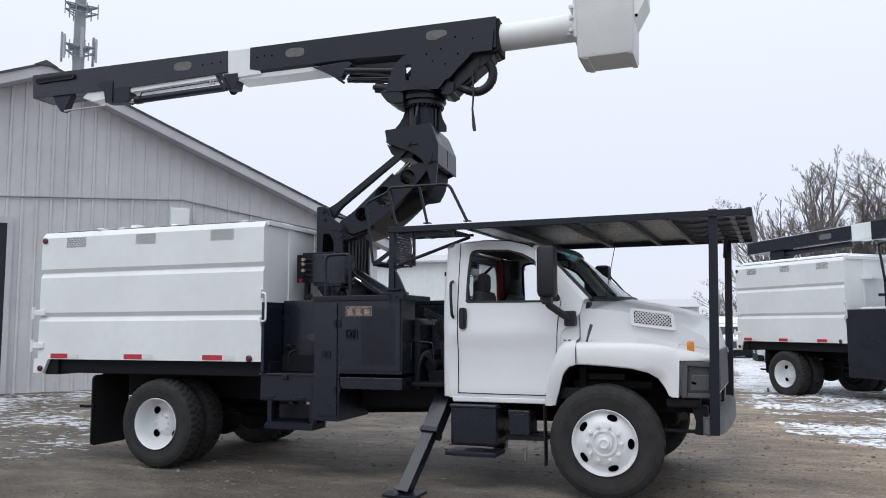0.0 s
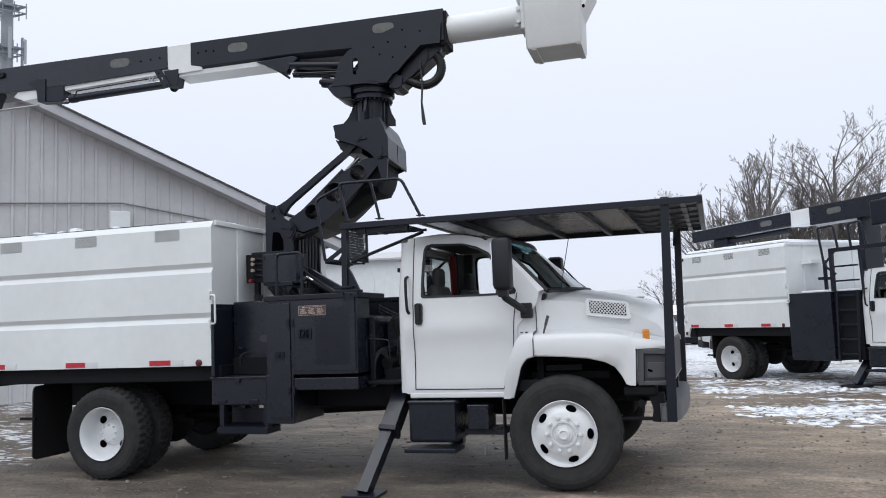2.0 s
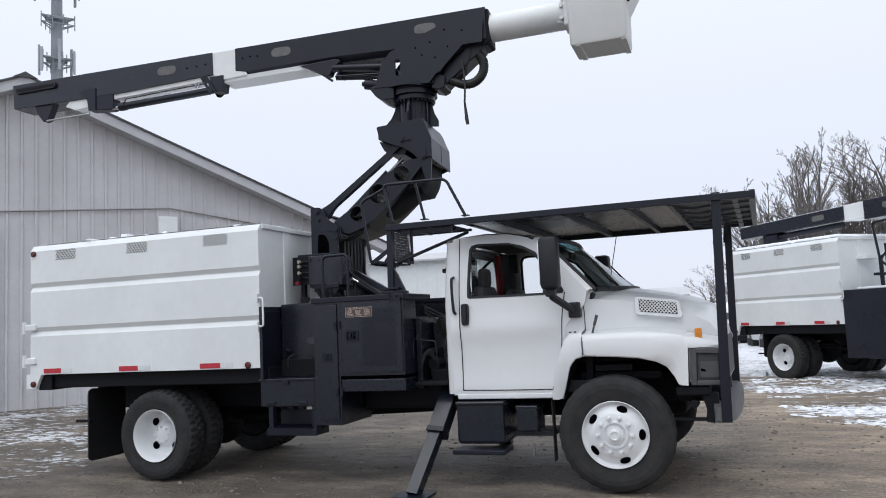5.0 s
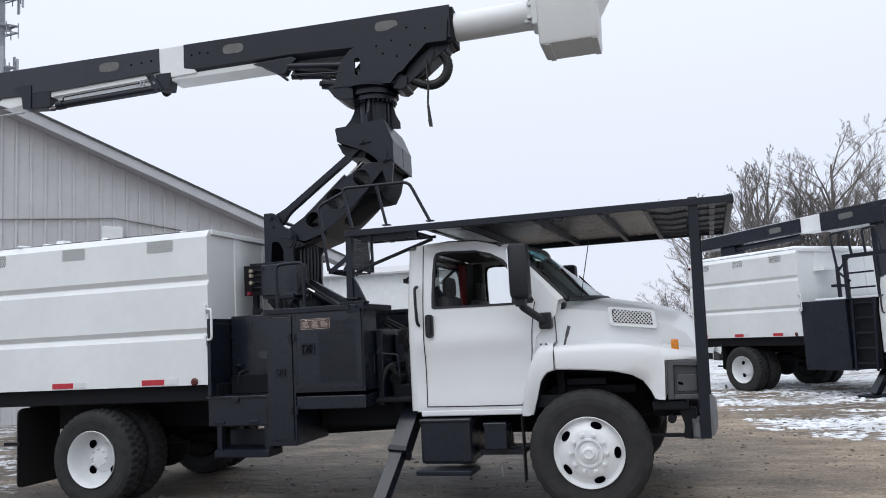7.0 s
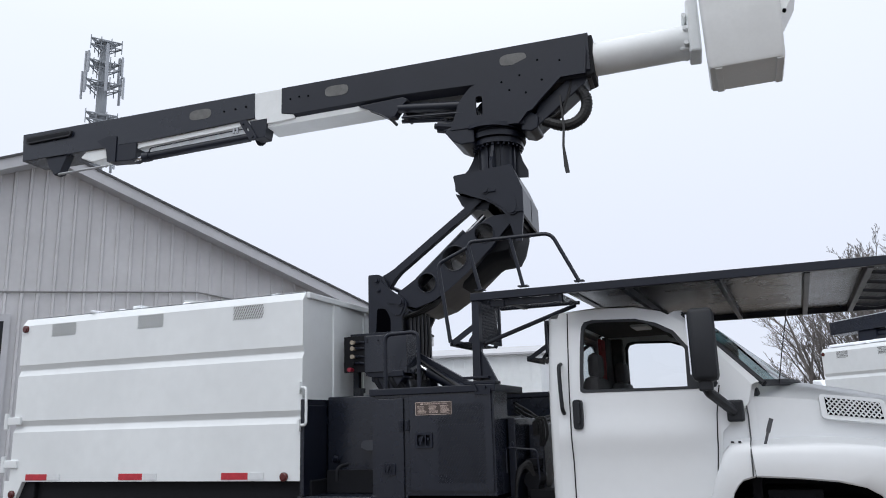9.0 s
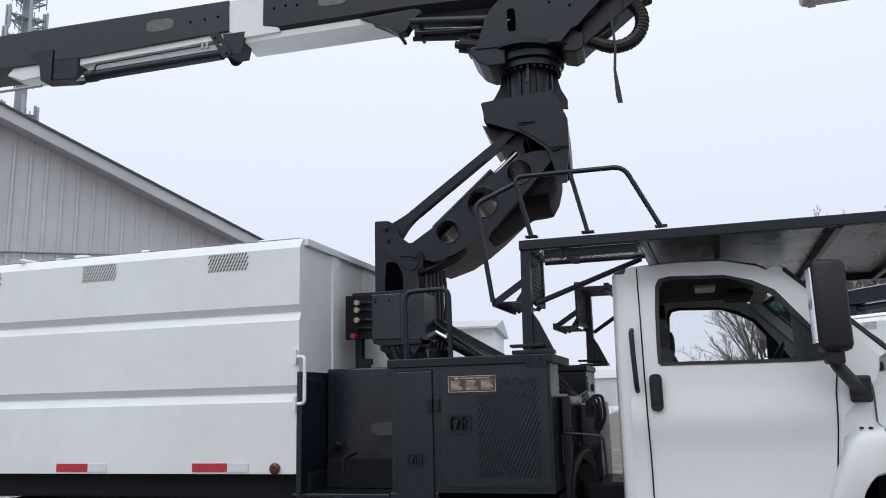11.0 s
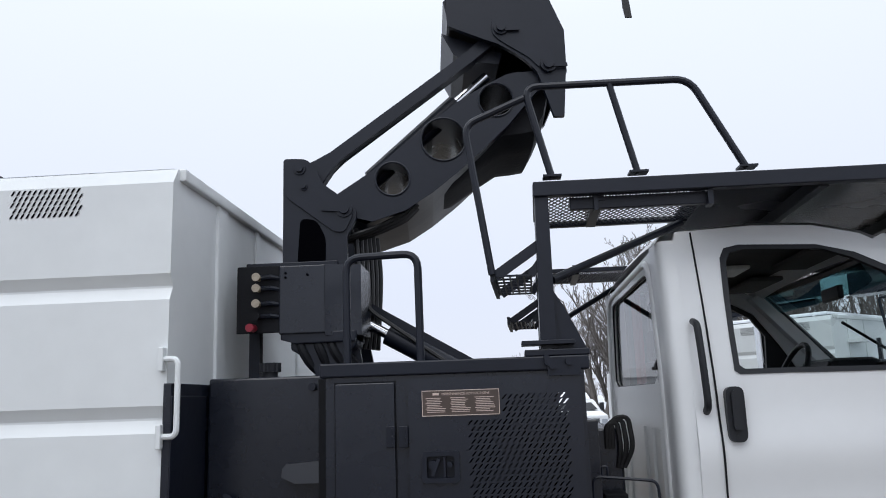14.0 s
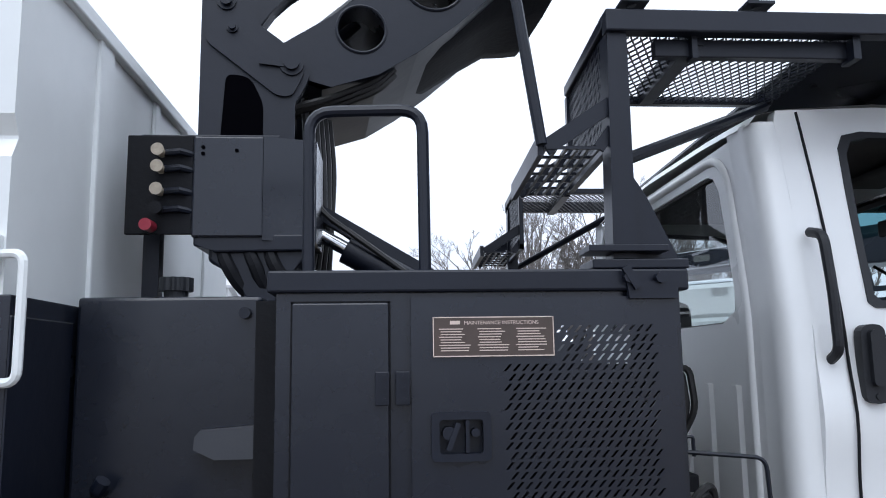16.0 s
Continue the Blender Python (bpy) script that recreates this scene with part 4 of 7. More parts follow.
        mirror = part("door_mirror", bm, TRIM, parent, "tall black door mirror housing", smooth=45)
        bm = bmesh.new()
        add_tube(bm, smooth_path([(-0.47, -0.07, 1.8), (-0.455, -0.06, 1.75), (-0.32, 0.16, 1.63)], 0.05), 0.034, 10)
        add_box(bm, -0.365, -0.255, 0.15, 0.245, 1.56, 1.7, 0.015)
        add_box(bm, -0.51, -0.42, -0.12, -0.03, 1.755, 1.825, 0.01)
        if flip:
            bm.transform(mirror_y())
        part("mirror_arm", bm, TRIM, mirror)
        part("mirror_glass", box(-0.553, -0.544, -0.14, -0.02, 1.86, 2.24) if not flip else box(-0.553, -0.544, WIDE + 0.02, WIDE + 0.14, 1.86, 2.24), CHROME, mirror)
    # hood latch on the fender, aerial
    bm = bmesh.new()
    add_bar(bm, (-0.15, 0.12, 1.4), (-0.12, 0.1, 1.49), 0.012, 0.014)
    add_bar(bm, (-0.12, 0.1, 1.49), (-0.09, 0.09, 1.575), 0.01, 0.026)
    add_box(bm, -0.18, -0.1, 0.1, 0.15, 1.385, 1.402, 0.004)
    part("hood_latch", bm, GREYTRIM, parent, "grey rubber hood latch")
    part("aerial", tube([(-0.02, 0.42, 1.8), (0.02, 0.4, 2.0), (0.09, 0.38, 2.3)], 0.004, 5), TRIM, parent, "thin whip aerial")
    # lower sill, dash, seats, wheel, floor
    part("sill", box(-1.5, -0.56, SIDE - 0.01, SIDE + 0.08, 0.85, 0.9, 0.01), WHITE, parent)
    part("cab_floor", box(-1.58, -0.1, SIDE + 0.06, WIDE - SIDE - 0.06, 0.9, 1.0), TRIM, parent)
    part("firewall", box(-0.26, -0.2, 0.3, 2.2, 1.0, 1.78), UNDER, parent)
    bm = bmesh.new()
    add_box(bm, -0.5, -0.15, SIDE + 0.1, WIDE - SIDE - 0.1, 1.45, 1.79, 0.04)
    add_box(bm, -0.5, -0.2, 1.5, 2.0, 1.74, 1.88, 0.05)
    add_box(bm, -0.45, -0.2, 0.45, 0.9, 1.74, 1.83, 0.04)
    part("dashboard", bm, TRIM, parent, "dark grey dashboard")
    for y in (0.5, 1.65):
        bm = bmesh.new()
        add_box(bm, -1.32, -0.85, y, y + 0.48, 1.2, 1.36, 0.05)
        add_box(bm, -1.42, -1.28, y, y + 0.48, 1.3, 1.92, 0.06)
        add_box(bm, -1.4, -1.3, y + 0.13, y + 0.35, 1.9, 2.1, 0.045)
        part("seat", bm, SEAT, parent, "dark grey cloth seat", smooth=40)
    part("seat_belt", tube([(-1.44, 0.42, 2.2), (-1.42, 0.42, 1.9), (-1.38, 0.44, 1.5)], 0.022, 4), SEAT, parent)
    part("rear_lining", box(-1.5, -1.47, 1.62, 1.8, 1.5, 2.3, 0.01), REDCLOTH, parent, "red cloth lining by the rear window")
    part("corner_lining", box(-1.5, -1.46, 1.8, 2.08, 1.0, 2.33, 0.01), SEAT, parent)
    part("pillar_lining", box(-1.46, -1.36, 2.06, 2.12, 1.0, 2.33, 0.01), SEAT, parent)
    part("headliner", box(-1.5, -0.75, 0.42, 2.08, 2.345, 2.365), SEAT, parent)
    bm = bmesh.new()
    add_tube(bm, [(-0.62 + 0.09 * math.sin(a), 1.78 + 0.21 * math.cos(a), 1.78 + 0.19 * math.sin(a)) for a in (2 * math.pi * k / 24 for k in range(25))], 0.016, 8)
    add_tube(bm, [(-0.62, 1.78, 1.78), (-0.42, 1.78, 1.66)], 0.03, 8)
    add_tube(bm, [(-0.62, 1.58, 1.78), (-0.6, 1.98, 1.78)], 0.014, 6)
    part("steering_wheel", bm, TRIM, parent)
    part("rear_view_mirror", box(-0.55, -0.52, 1.13, 1.37, 2.16, 2.23, 0.01), TRIM, parent)
    # front: grille and bumper
    bm = bmesh.new()
    add_box(bm, 0.93, 0.985, 0.66, 1.84, 0.96, 1.34, 0.02)
    part("grille", bm, GREYTRIM, parent, "grey grille")
    bm = bmesh.new()
    add_prism(bm, rounded([(0.86, 0.08), (0.96, 0.08), (1.03, 0.3), (1.06, 0.8), (1.06, 1.7), (1.03, 2.2), (0.96, 2.42), (0.86, 2.42)], 0.05), 0.64, 0.79, "z")
    bmesh.ops.bevel(bm, geom=[e for e in bm.edges if abs(e.verts[0].co.z - e.verts[1].co.z) < 0.001], offset=0.02, segments=2, affect="EDGES")
    part("bumper", bm, BUMPER, parent, "dented grey steel bumper")
    bm = bmesh.new()
    add_box(bm, 0.55, 0.93, 0.3, 2.2, 0.8, 0.93, 0.02)
    add_box(bm, 0.55, 0.84, 0.14, 0.34, 0.86, 0.935, 0.015)
    for y in (0.16, 2.24):
        add_prism(bm, rounded([(0.76, 0.88), (0.9, 0.88), (0.9, 0.68), (0.86, 0.63), (0.78, 0.64), (0.8, 0.74)], 0.02), y, y + 0.1, "y")
        add_box(bm, 0.5, 0.8, y + 0.02, y + 0.07, 0.645, 0.672, 0.006)
        add_cyl(bm, (0.7, y, 0.79), (0.7, y + 0.12, 0.79), 0.035, seg=12)
    part("bumper_mount", bm, UNDER, parent)
    bm = bmesh.new()
    add_box(bm, -0.52, 0.55, 0.5, 2.0, 1.15, 1.3)
    add_box(bm, -0.35, 0.35, 0.36, 0.56, 1.0, 1.06)
    add_box(bm, -0.2, 0.12, 0.25, 0.3, 1.08, 1.13)
    part("wheel_well", bm, UNDER, parent)
    # step tank and battery box under the door
    bm = bmesh.new()
    add_box(bm, -1.5, -1.03, 0.12, 0.75, 0.45, 0.83, 0.03)
    add_box(bm, -1.505, -1.025, 0.11, 0.6, 0.8, 0.835, 0.012)
    part("fuel_tank", bm, BLACKSHEET, parent, "black step tank below the door")
    part("cab_step", box(-1.53, -1.02, 0.06, 0.35, 0.365, 0.405, 0.008), BLACK, parent)
    bm = bmesh.new()
    add_box(bm, -0.92, -0.72, 0.16, 0.45, 0.56, 0.765, 0.012)
    add_box(bm, -0.925, -0.715, 0.155, 0.45, 0.755, 0.79, 0.008)
    add_box(bm, -1.0, -0.6, 0.3, 0.7, 0.5, 0.54)
    part("battery_box", bm, BLACKSHEET, parent)
    part("drain_cock", cyl((-0.83, 0.4, 0.3), (-0.83, 0.4, 0.42), 0.012), STEEL, parent)
    part("splash_flap", box(-0.572, -0.564, 0.14, 0.24, 0.3, 0.84), HOSE, parent)


# ---- the truck in front ----
truck = thing("bucket_truck", LEAN, "white and black forestry bucket truck with raised boom on snowy lot", "truck")
build_wheels(truck, -0.035, -4.84, ahead=0.1, front_z=0.552, rear_z=0.53, rear_size=0.955)
build_chassis(truck)
build_chip_box(truck)
build_cab(truck)


def build_cabinets(parent):
    """Black tool cabinets, engine housing and oil tank between the box and the cab."""
    # hollow, with an open corner at the back where the engine breathes
    bm = bmesh.new()
    add_box(bm, -2.915, -2.62, 0.03, 0.7, 0.635, 1.105, 0.006)
    walls = []
    for x0, x1, y0, y1, z0, z1 in ((-2.9, -2.6, 0.03, 0.05, 1.105, 1.82), (-2.9, -2.88, 0.05, 0.7, 1.105, 1.82), (-2.88, -1.965, 0.05, 0.7, 1.105, 1.125), (-2.9, -2.105, 0.7, 0.72, 1.105, 1.82), (-2.105, -1.945, 0.7, 0.72, 1.105, 1.655), (-1.965, -1.945, 0.03, 0.36, 1.105, 1.82), (-1.965, -1.945, 0.36, 0.7, 1.105, 1.645), (-2.6, -2.56, 0.032, 0.05, 1.105, 1.82), (-2.56, -1.965, 0.032, 0.05, 1.79, 1.82), (-2.56, -1.965, 0.032, 0.05, 1.105, 1.16)):
        walls.append(box(x0, x1, y0, y1, z0, z1))
    body = part("engine_cabinet", bm, BLACKSHEET, parent, "black sheet-steel engine cabinet")
    for wall in walls:
        part("cabinet_wall", wall, BLACKSHEET, body)
    part("engine_block", box(-2.5, -2.14, 0.2, 0.6, 1.126, 1.6, 0.03), UNDER, body)
    part("air_filter", cyl((-2.45, 0.4, 1.62), (-2.2, 0.4, 1.62), 0.08, seg=18), UNDER, body)
    part("top_flange", box(-2.92, -1.925, 0.012, 0.74, 1.82, 1.872, 0.006), BLACK, body)
    part("cabinet_door", box(-2.862, -2.642, 0.015, 0.031, 0.69, 1.796, 0.004), BLACKSHEET, body)
    # engine door: rows of slanting slots cut through, and a pocket for the latch
    slots = []
    dx, dz = 0.36 / 17, 0.552 / 25
    for j in range(25):
        for i in range(17):
            cx, cz = -2.372 + dx * (i + 0.5 + (0.25 if j % 2 else -0.25)), 1.19 + dz * (j + 0.5)
            if cx < -2.24 and cz > 1.655:
                continue
            slots.append([(cx + u, cz + v) for u, v in ((-0.0105, -0.008), (-0.0035, -0.008), (0.0105, 0.008), (0.0035, 0.008))])
    pocket = rounded([(-2.53, 1.45), (-2.426, 1.45), (-2.426, 1.53), (-2.53, 1.53)], 0.012)
    panel = part("engine_panel", holed([(-2.59, 1.14), (-1.96, 1.14), (-1.96, 1.806), (-2.59, 1.806)], [pocket] + slots, 0.015, 0.0195), BLACKSHEET, body, "black steel engine door with a perforated grille")
    for u0, u1, v0, v1 in ((-2.59, -2.575, 1.14, 1.806), (-1.975, -1.96, 1.14, 1.806), (-2.575, -1.975, 1.791, 1.806), (-2.575, -1.975, 1.14, 1.155)):
        part("panel_fold", box(u0, u1, 0.0195, 0.0315, v0, v1), BLACKSHEET, panel)
    for u0, u1, v0, v1 in ((-2.867, -2.637, 1.796, 1.801), (-2.867, -2.862, 0.69, 1.8), (-2.642, -2.637, 0.69, 1.8)):
        part("door_gap", box(u0, u1, 0.0285, 0.0305, v0, v1), UNDER, body)
    # maintenance plate
    decal = part("instruction_plate", box(-2.54, -2.257, 0.0105, 0.015, 1.669, 1.761), DECAL, panel, "brown instruction plate with pale lettering")
    bm = bmesh.new()
    for u0, u1, v0, v1 in ((-2.54, -2.257, 1.7585, 1.761), (-2.54, -2.257, 1.669, 1.6715), (-2.54, -2.5378, 1.67, 1.76), (-2.2592, -2.257, 1.67, 1.76)):
        add_box(bm, u0, u1, 0.0096, 0.0106, v0, v1)
    rng = random.Random(4)
    for col in range(3):
        u = -2.526 + 0.09 * col
        z = 1.734
        for row in range(9):
            add_box(bm, u + (0.004 if row % 3 else 0), u + 0.05 + rng.random() * 0.025, 0.0096, 0.0106, z - 0.0022, z)
            z -= 0.0062
    part("small_print", bm, DECALINK, decal)
    text = bpy.data.curves.new("heading", "FONT")
    text.body, text.size, text.align_x = "MAINTENANCE INSTRUCTIONS", 0.0122, "CENTER"
    text.extrude = 0.0004
    letters = new("heading", text)
    letters.data.materials.append(DECALINK)
    letters.parent = decal
    letters.matrix_basis = Matrix.Translation((-2.38, 0.0098, 1.743)) @ Matrix.Rotation(radians(90), 4, "X")
    part("heading_bar", box(-2.5, -2.477, 0.0096, 0.0106, 1.7435, 1.752), DECALINK, decal)
    # paddle latches: a raised rounded frame round a sunk handle
    for u, v, own, deep, q in ((-2.478, 1.49, panel, 0.034, 1.0), (-2.755, 1.29, body, 0.0135, 0.7)):
        outer = rounded([(u - 0.068 * q, v - 0.055 * q), (u + 0.068 * q, v - 0.055 * q), (u + 0.068 * q, v + 0.055 * q), (u - 0.068 * q, v + 0.055 * q)], 0.014)
        inner = rounded([(u - 0.05 * q, v - 0.038 * q), (u + 0.05 * q, v - 0.038 * q), (u + 0.05 * q, v + 0.038 * q), (u - 0.05 * q, v + 0.038 * q)], 0.01)
        latch = part("latch", holed(outer, [inner], 0.004, 0.015), BLACK, own, "recessed black paddle latch")
        part("latch_pocket", box(u - 0.056 * q, u + 0.056 * q, deep, deep + 0.004, v - 0.044 * q, v + 0.044 * q), BLACK, latch)
        bm = bmesh.new()
        add_bar(bm, (u - 0.03 * q, 0.006, v - 0.03 * q), (u - 0.006 * q, 0.008, v + 0.03 * q), 0.012, 0.012, (0, 1, 0))
        add_box(bm, u + 0.01 * q, u + 0.018 * q, 0.004, deep, v - 0.036 * q, v + 0.036 * q)
        add_cyl(bm, (u - 0.028 * q, 0.004, v + 0.008 * q), (u - 0.028 * q, deep, v + 0.008 * q), 0.015, seg=14)
        add_cyl(bm, (u + 0.033 * q, 0.006, v + 0.008 * q), (u + 0.033 * q, deep, v + 0.008 * q), 0.01, seg=12)
        part("latch_paddle", bm, BLACK, latch)
    for v in (1.6, 0.95):
        bm = bmesh.new()
        for u in (-2.657, -2.61):
            add_box(bm, u - 0.016, u + 0.016, 0.005, 0.0145, v - 0.038, v + 0.038, 0.002)
            for w in (-0.026, 0.0, 0.026):
                add_cyl(bm, (u + 0.004, 0.0, v + w), (u + 0.004, 0.006, v + w), 0.0055, seg=8)
        part("hinge", bm, BLACK, body)
    # the matching cabinet across the truck
    far_cab = part("far_cabinet", box(-2.9, -1.935, 1.78, 2.45, 1.105, 1.82, 0.006), BLACKSHEET, parent, "black sheet-steel tool cabinet")
    part("top_flange", box(-2.92, -1.925, 1.765, 2.47, 1.82, 1.866, 0.006), BLACK, far_cab)
    part("end_panel", box(-1.936, -1.93, 1.83, 2.4, 1.16, 1.78, 0.0), BLACKSHEET, far_cab)
    part("latch", box(-1.932, -1.915, 2.12, 2.17, 1.66, 1.72, 0.004), BLACK, far_cab)
    for k in range(3):
        part("hydraulic_hose", tube([(-2.0, 0.74, 1.75 - 0.03 * k), (-1.98, 1.0, 1.7 - 0.04 * k), (-1.96 + 0.03 * k, 1.4, 1.62 - 0.02 * k), (-1.94, 1.78, 1.66 - 0.02 * k)], 0.011, 6, 0.1), HOSE, far_cab)
    # lower shelf and underside
    part("lower_shelf", box(-2.61, -1.945, 0.025, 0.6, 0.955, 1.07, 0.006), BLACKSHEET, body)
    # black block fills the gap under the cabinet with painted shade
    part("shelf_gap", box(-2.6, -1.96, 0.06, 0.6, 1.07, 1.105), SLOT, body)
    part("under_tray", box(-2.6, -1.75, 0.5, 1.6, 0.74, 0.98, 0.02), UNDER, parent)
    bm = bmesh.new()
    add_prism(bm, [(-2.075, 1.8), (-1.96, 1.8), (-1.955, 1.84), (-2.08, 1.84)], 0.0, 0.014, "y")
    add_cyl(bm, (-2.0, -0.012, 1.848), (-2.0, 0.014, 1.848), 0.013, seg=8)
    add_cyl(bm, (-2.075, -0.01, 1.85), (-2.075, 0.014, 1.85), 0.014, seg=8)
    add_bar(bm, (-2.085, -0.006, 1.875), (-2.055, -0.006, 1.825), 0.012, 0.02)
    part("flange_clamp", bm, BLACK, body)
    # oil tank with cap, sight bracket and bolt
    tank = part("oil_tank", box(-3.468, -2.98, 0.235, 1.0, 1.1, 1.832, 0.01), BLACKSHEET, parent, "black hydraulic oil tank")
    tank.matrix_basis = Matrix.Translation((-0.005, 0.13, 0.012))
    bm = bmesh.new()
    add_cyl(bm, (-3.245, 0.37, 1.83), (-3.245, 0.37, 1.858), 0.034, seg=18)
    lobes = [(0.048 if k % 4 < 2 else 0.043, math.tau * k / 48) for k in range(48)]
    add_prism(bm, [(-3.245 + r * math.cos(a), 0.37 + r * math.sin(a)) for r, a in lobes], 1.858, 1.897, "z")
    part("filler_cap", bm, TRIM, tank)
    part("tank_bolt", cyl((-3.022, 0.21, 1.785), (-3.022, 0.24, 1.785), 0.016, seg=8), BLACK, tank)
    bm = bmesh.new()
    add_prism(bm, [(-3.185, 1.462), (-3.17, 1.48), (-2.985, 1.492), (-2.985, 1.405), (-3.13, 1.405), (-3.185, 1.43)], 0.17, 0.236, "y")
    for v in bm.verts:
        if v.co.y < 0.2:
            v.co.y -= 0.3 * (1.492 - v.co.z) - 0.03
    bm.transform(Matrix.Translation((0.045, 0, 0)))
    part("tank_bracket", bm, BLACK, tank, "tilted black bracket plate")
    part("tank_elbow", tube([(-3.38, 0.24, 1.33), (-3.38, 0.19, 1.33), (-3.36, 0.18, 1.36)], 0.02, 8, 0.02), BLACK, tank)
    # added dark plate stands in for the shade between tank and cabinet
    part("tank_web", box(-2.99, -2.9, 0.3, 0.36, 1.1, 1.825), UNDER, parent)
    bulk = part("bulkhead", box(-3.515, -3.484, 0.014, 1.6, 1.1, 1.822, 0.003), BLACKSHEET, parent, "black sheet bulkhead against the chip box")
    part("folded_edge", box(-3.484, -3.479, 0.014, 0.36, 1.1, 1.772, 0.001), BLACK, bulk)
    # thin grey strip paints the highlight along the sheet's edge
    part("edge_wear", box(-3.4835, -3.478, 0.014, 0.36, 1.772, 1.7745), GREYTRIM, bulk)
    bm = bmesh.new()
    add_box(bm, -3.44, -2.93, 0.3, 0.9, 1.1, 1.27)
    add_tube(bm, smooth_path([(-3.25, 0.12, 1.2), (-3.25, 0.12, 1.3), (-3.2, 0.2, 1.32)], 0.04), 0.014, 8)
    part("valve_block", bm, UNDER, parent)
    # low tool box and step
    bm = bmesh.new()
    add_box(bm, -3.54, -2.925, 0.05, 0.6, 0.815, 1.09, 0.012)
    low = part("tool_box", bm, BLACKSHEET, parent, "low black tool box")
    part("lid", box(-3.55, -2.92, 0.035, 0.6, 1.07, 1.095, 0.006), BLACKSHEET, low)
    bm = bmesh.new()
    add_box(bm, -3.27, -3.21, 0.03, 0.05, 1.03, 1.075, 0.006)
    part("hasp", bm, BLACK, low)
    for u in (-3.42, -3.06):
        part("lid_hinge", box(u - 0.05, u + 0.05, 0.038, 0.05, 0.84, 0.87, 0.004), BLACK, low)
    bm = bmesh.new()
    add_box(bm, -3.47, -2.91, 0.03, 0.3, 0.535, 0.6, 0.008)
    for u in (-3.45, -2.96):
        add_box(bm, u, u + 0.05, 0.05, 0.12, 0.58, 0.82)
    teeth = [(-3.45 + 0.0185 * k, 0.62 if k % 2 else 0.598) for k in range(28)]
    add_prism(bm, teeth + [(-2.95, 0.59), (-3.45, 0.59)], 0.03, 0.3, "y")
    add_box(bm, -3.45, -2.95, 0.28, 0.3, 0.6, 0.76)
    part("step", bm, BLACK, low, "serrated black step")
    # gear between cabinet and cab
    pump = part("pump_box", box(-1.86, -1.745, 0.6, 1.3, 0.95, 1.585, 0.012), BLACKSHEET, parent, "black pump box behind the cab")
    part("side_panel", box(-1.93, -1.875, 0.3, 0.9, 0.95, 1.63, 0.006), BLACKSHEET, pump)
    part("pump_tray", box(-1.92, -1.6, 0.2, 0.9, 0.98, 1.02, 0.01), UNDER, pump)
    part("pump_flange", box(-1.85, -1.76, 0.44, 0.6, 1.28, 1.33, 0.006), UNDER, pump)
    part("pump_body", cyl((-1.8, 0.42, 1.18), (-1.8, 0.6, 1.18), 0.06, seg=16), UNDER, pump)
    part("valve_stack", box(-1.84, -1.75, 0.42, 0.58, 1.06, 1.14, 0.01), UNDER, pump)
    for k in range(3):
        x0 = -1.81 + 0.012 * k
        pts = [(x0, 0.6, 1.5), (x0, 0.58, 1.6 + 0.012 * k), (x0 + 0.045 + 0.01 * k, 0.58, 1.61 + 0.012 * k), (x0 + 0.055 + 0.012 * k, 0.58, 1.5), (x0 + 0.04, 0.6, 1.42)]
        part("hydraulic_hose", tube(pts, 0.01, 7, 0.05), HOSE, pump)
    for k in range(3):
        pts = [(-1.9, 0.3 + 0.03 * k, 1.0), (-1.87, 0.28, 1.2 + 0.03 * k), (-1.82 + 0.02 * k, 0.3, 1.3 + 0.02 * k), (-1.76, 0.34, 1.22)]
        part("hydraulic_hose", tube(pts, 0.011, 7, 0.06), HOSE, pump)
    part("wire_guard", tube([(-1.92, 0.2, 1.25), (-1.92, 0.2, 1.425), (-1.69, 0.18, 1.405), (-1.68, 0.18, 1.2)], 0.006, 6, 0.03), BLACK, parent)
    part("guard_loop", tube([(-1.885, 0.2, 1.42), (-1.885, 0.2, 1.46), (-1.865, 0.2, 1.46), (-1.865, 0.2, 1.41)], 0.005, 6, 0.01), BLACK, parent)
    # outrigger leg on the near side
    foot, knee, hip = Vector((-1.79, -0.3, 0.02)), Vector((-1.69, 0.12, 0.55)), Vector((-1.63, 0.48, 0.99))
    leg = part("outrigger", bar(foot + Vector((0, 0, 0.05)), knee + (hip - knee) * 0.3, 0.105, 0.105, (1, 0, 0)), BLACKSHEET, parent, "black steel outrigger leg set on the ground")
    part("outer_sleeve", bar(knee, hip + Vector((0.02, 0.12, 0.12)), 0.15, 0.15, (1, 0, 0)), BLACKSHEET, leg)
    part("sleeve_collar", bar(knee - (hip - knee) * 0.03, knee + (hip - knee) * 0.05, 0.165, 0.165, (1, 0, 0)), BLACK, leg)
    part("foot_pad", box(-1.95, -1.63, -0.42, -0.14, 0.054, 0.076, 0.004), BLACK, leg)
    bm = bmesh.new()
    add_box(bm, -1.82, -1.55, 0.4, 1.0, 0.85, 1.12, 0.01)
    part("outrigger_beam", bm, UNDER, parent)
    far = part("far_outrigger", bar((-1.76, 2.75, -0.1), (-1.63, 2.0, 0.95), 0.12, 0.12, (1, 0, 0)), BLACKSHEET, parent)
    part("far_foot_pad", box(-1.93, -1.6, 2.62, 2.92, -0.13, -0.1), BLACK, far)


build_cabinets(truck)


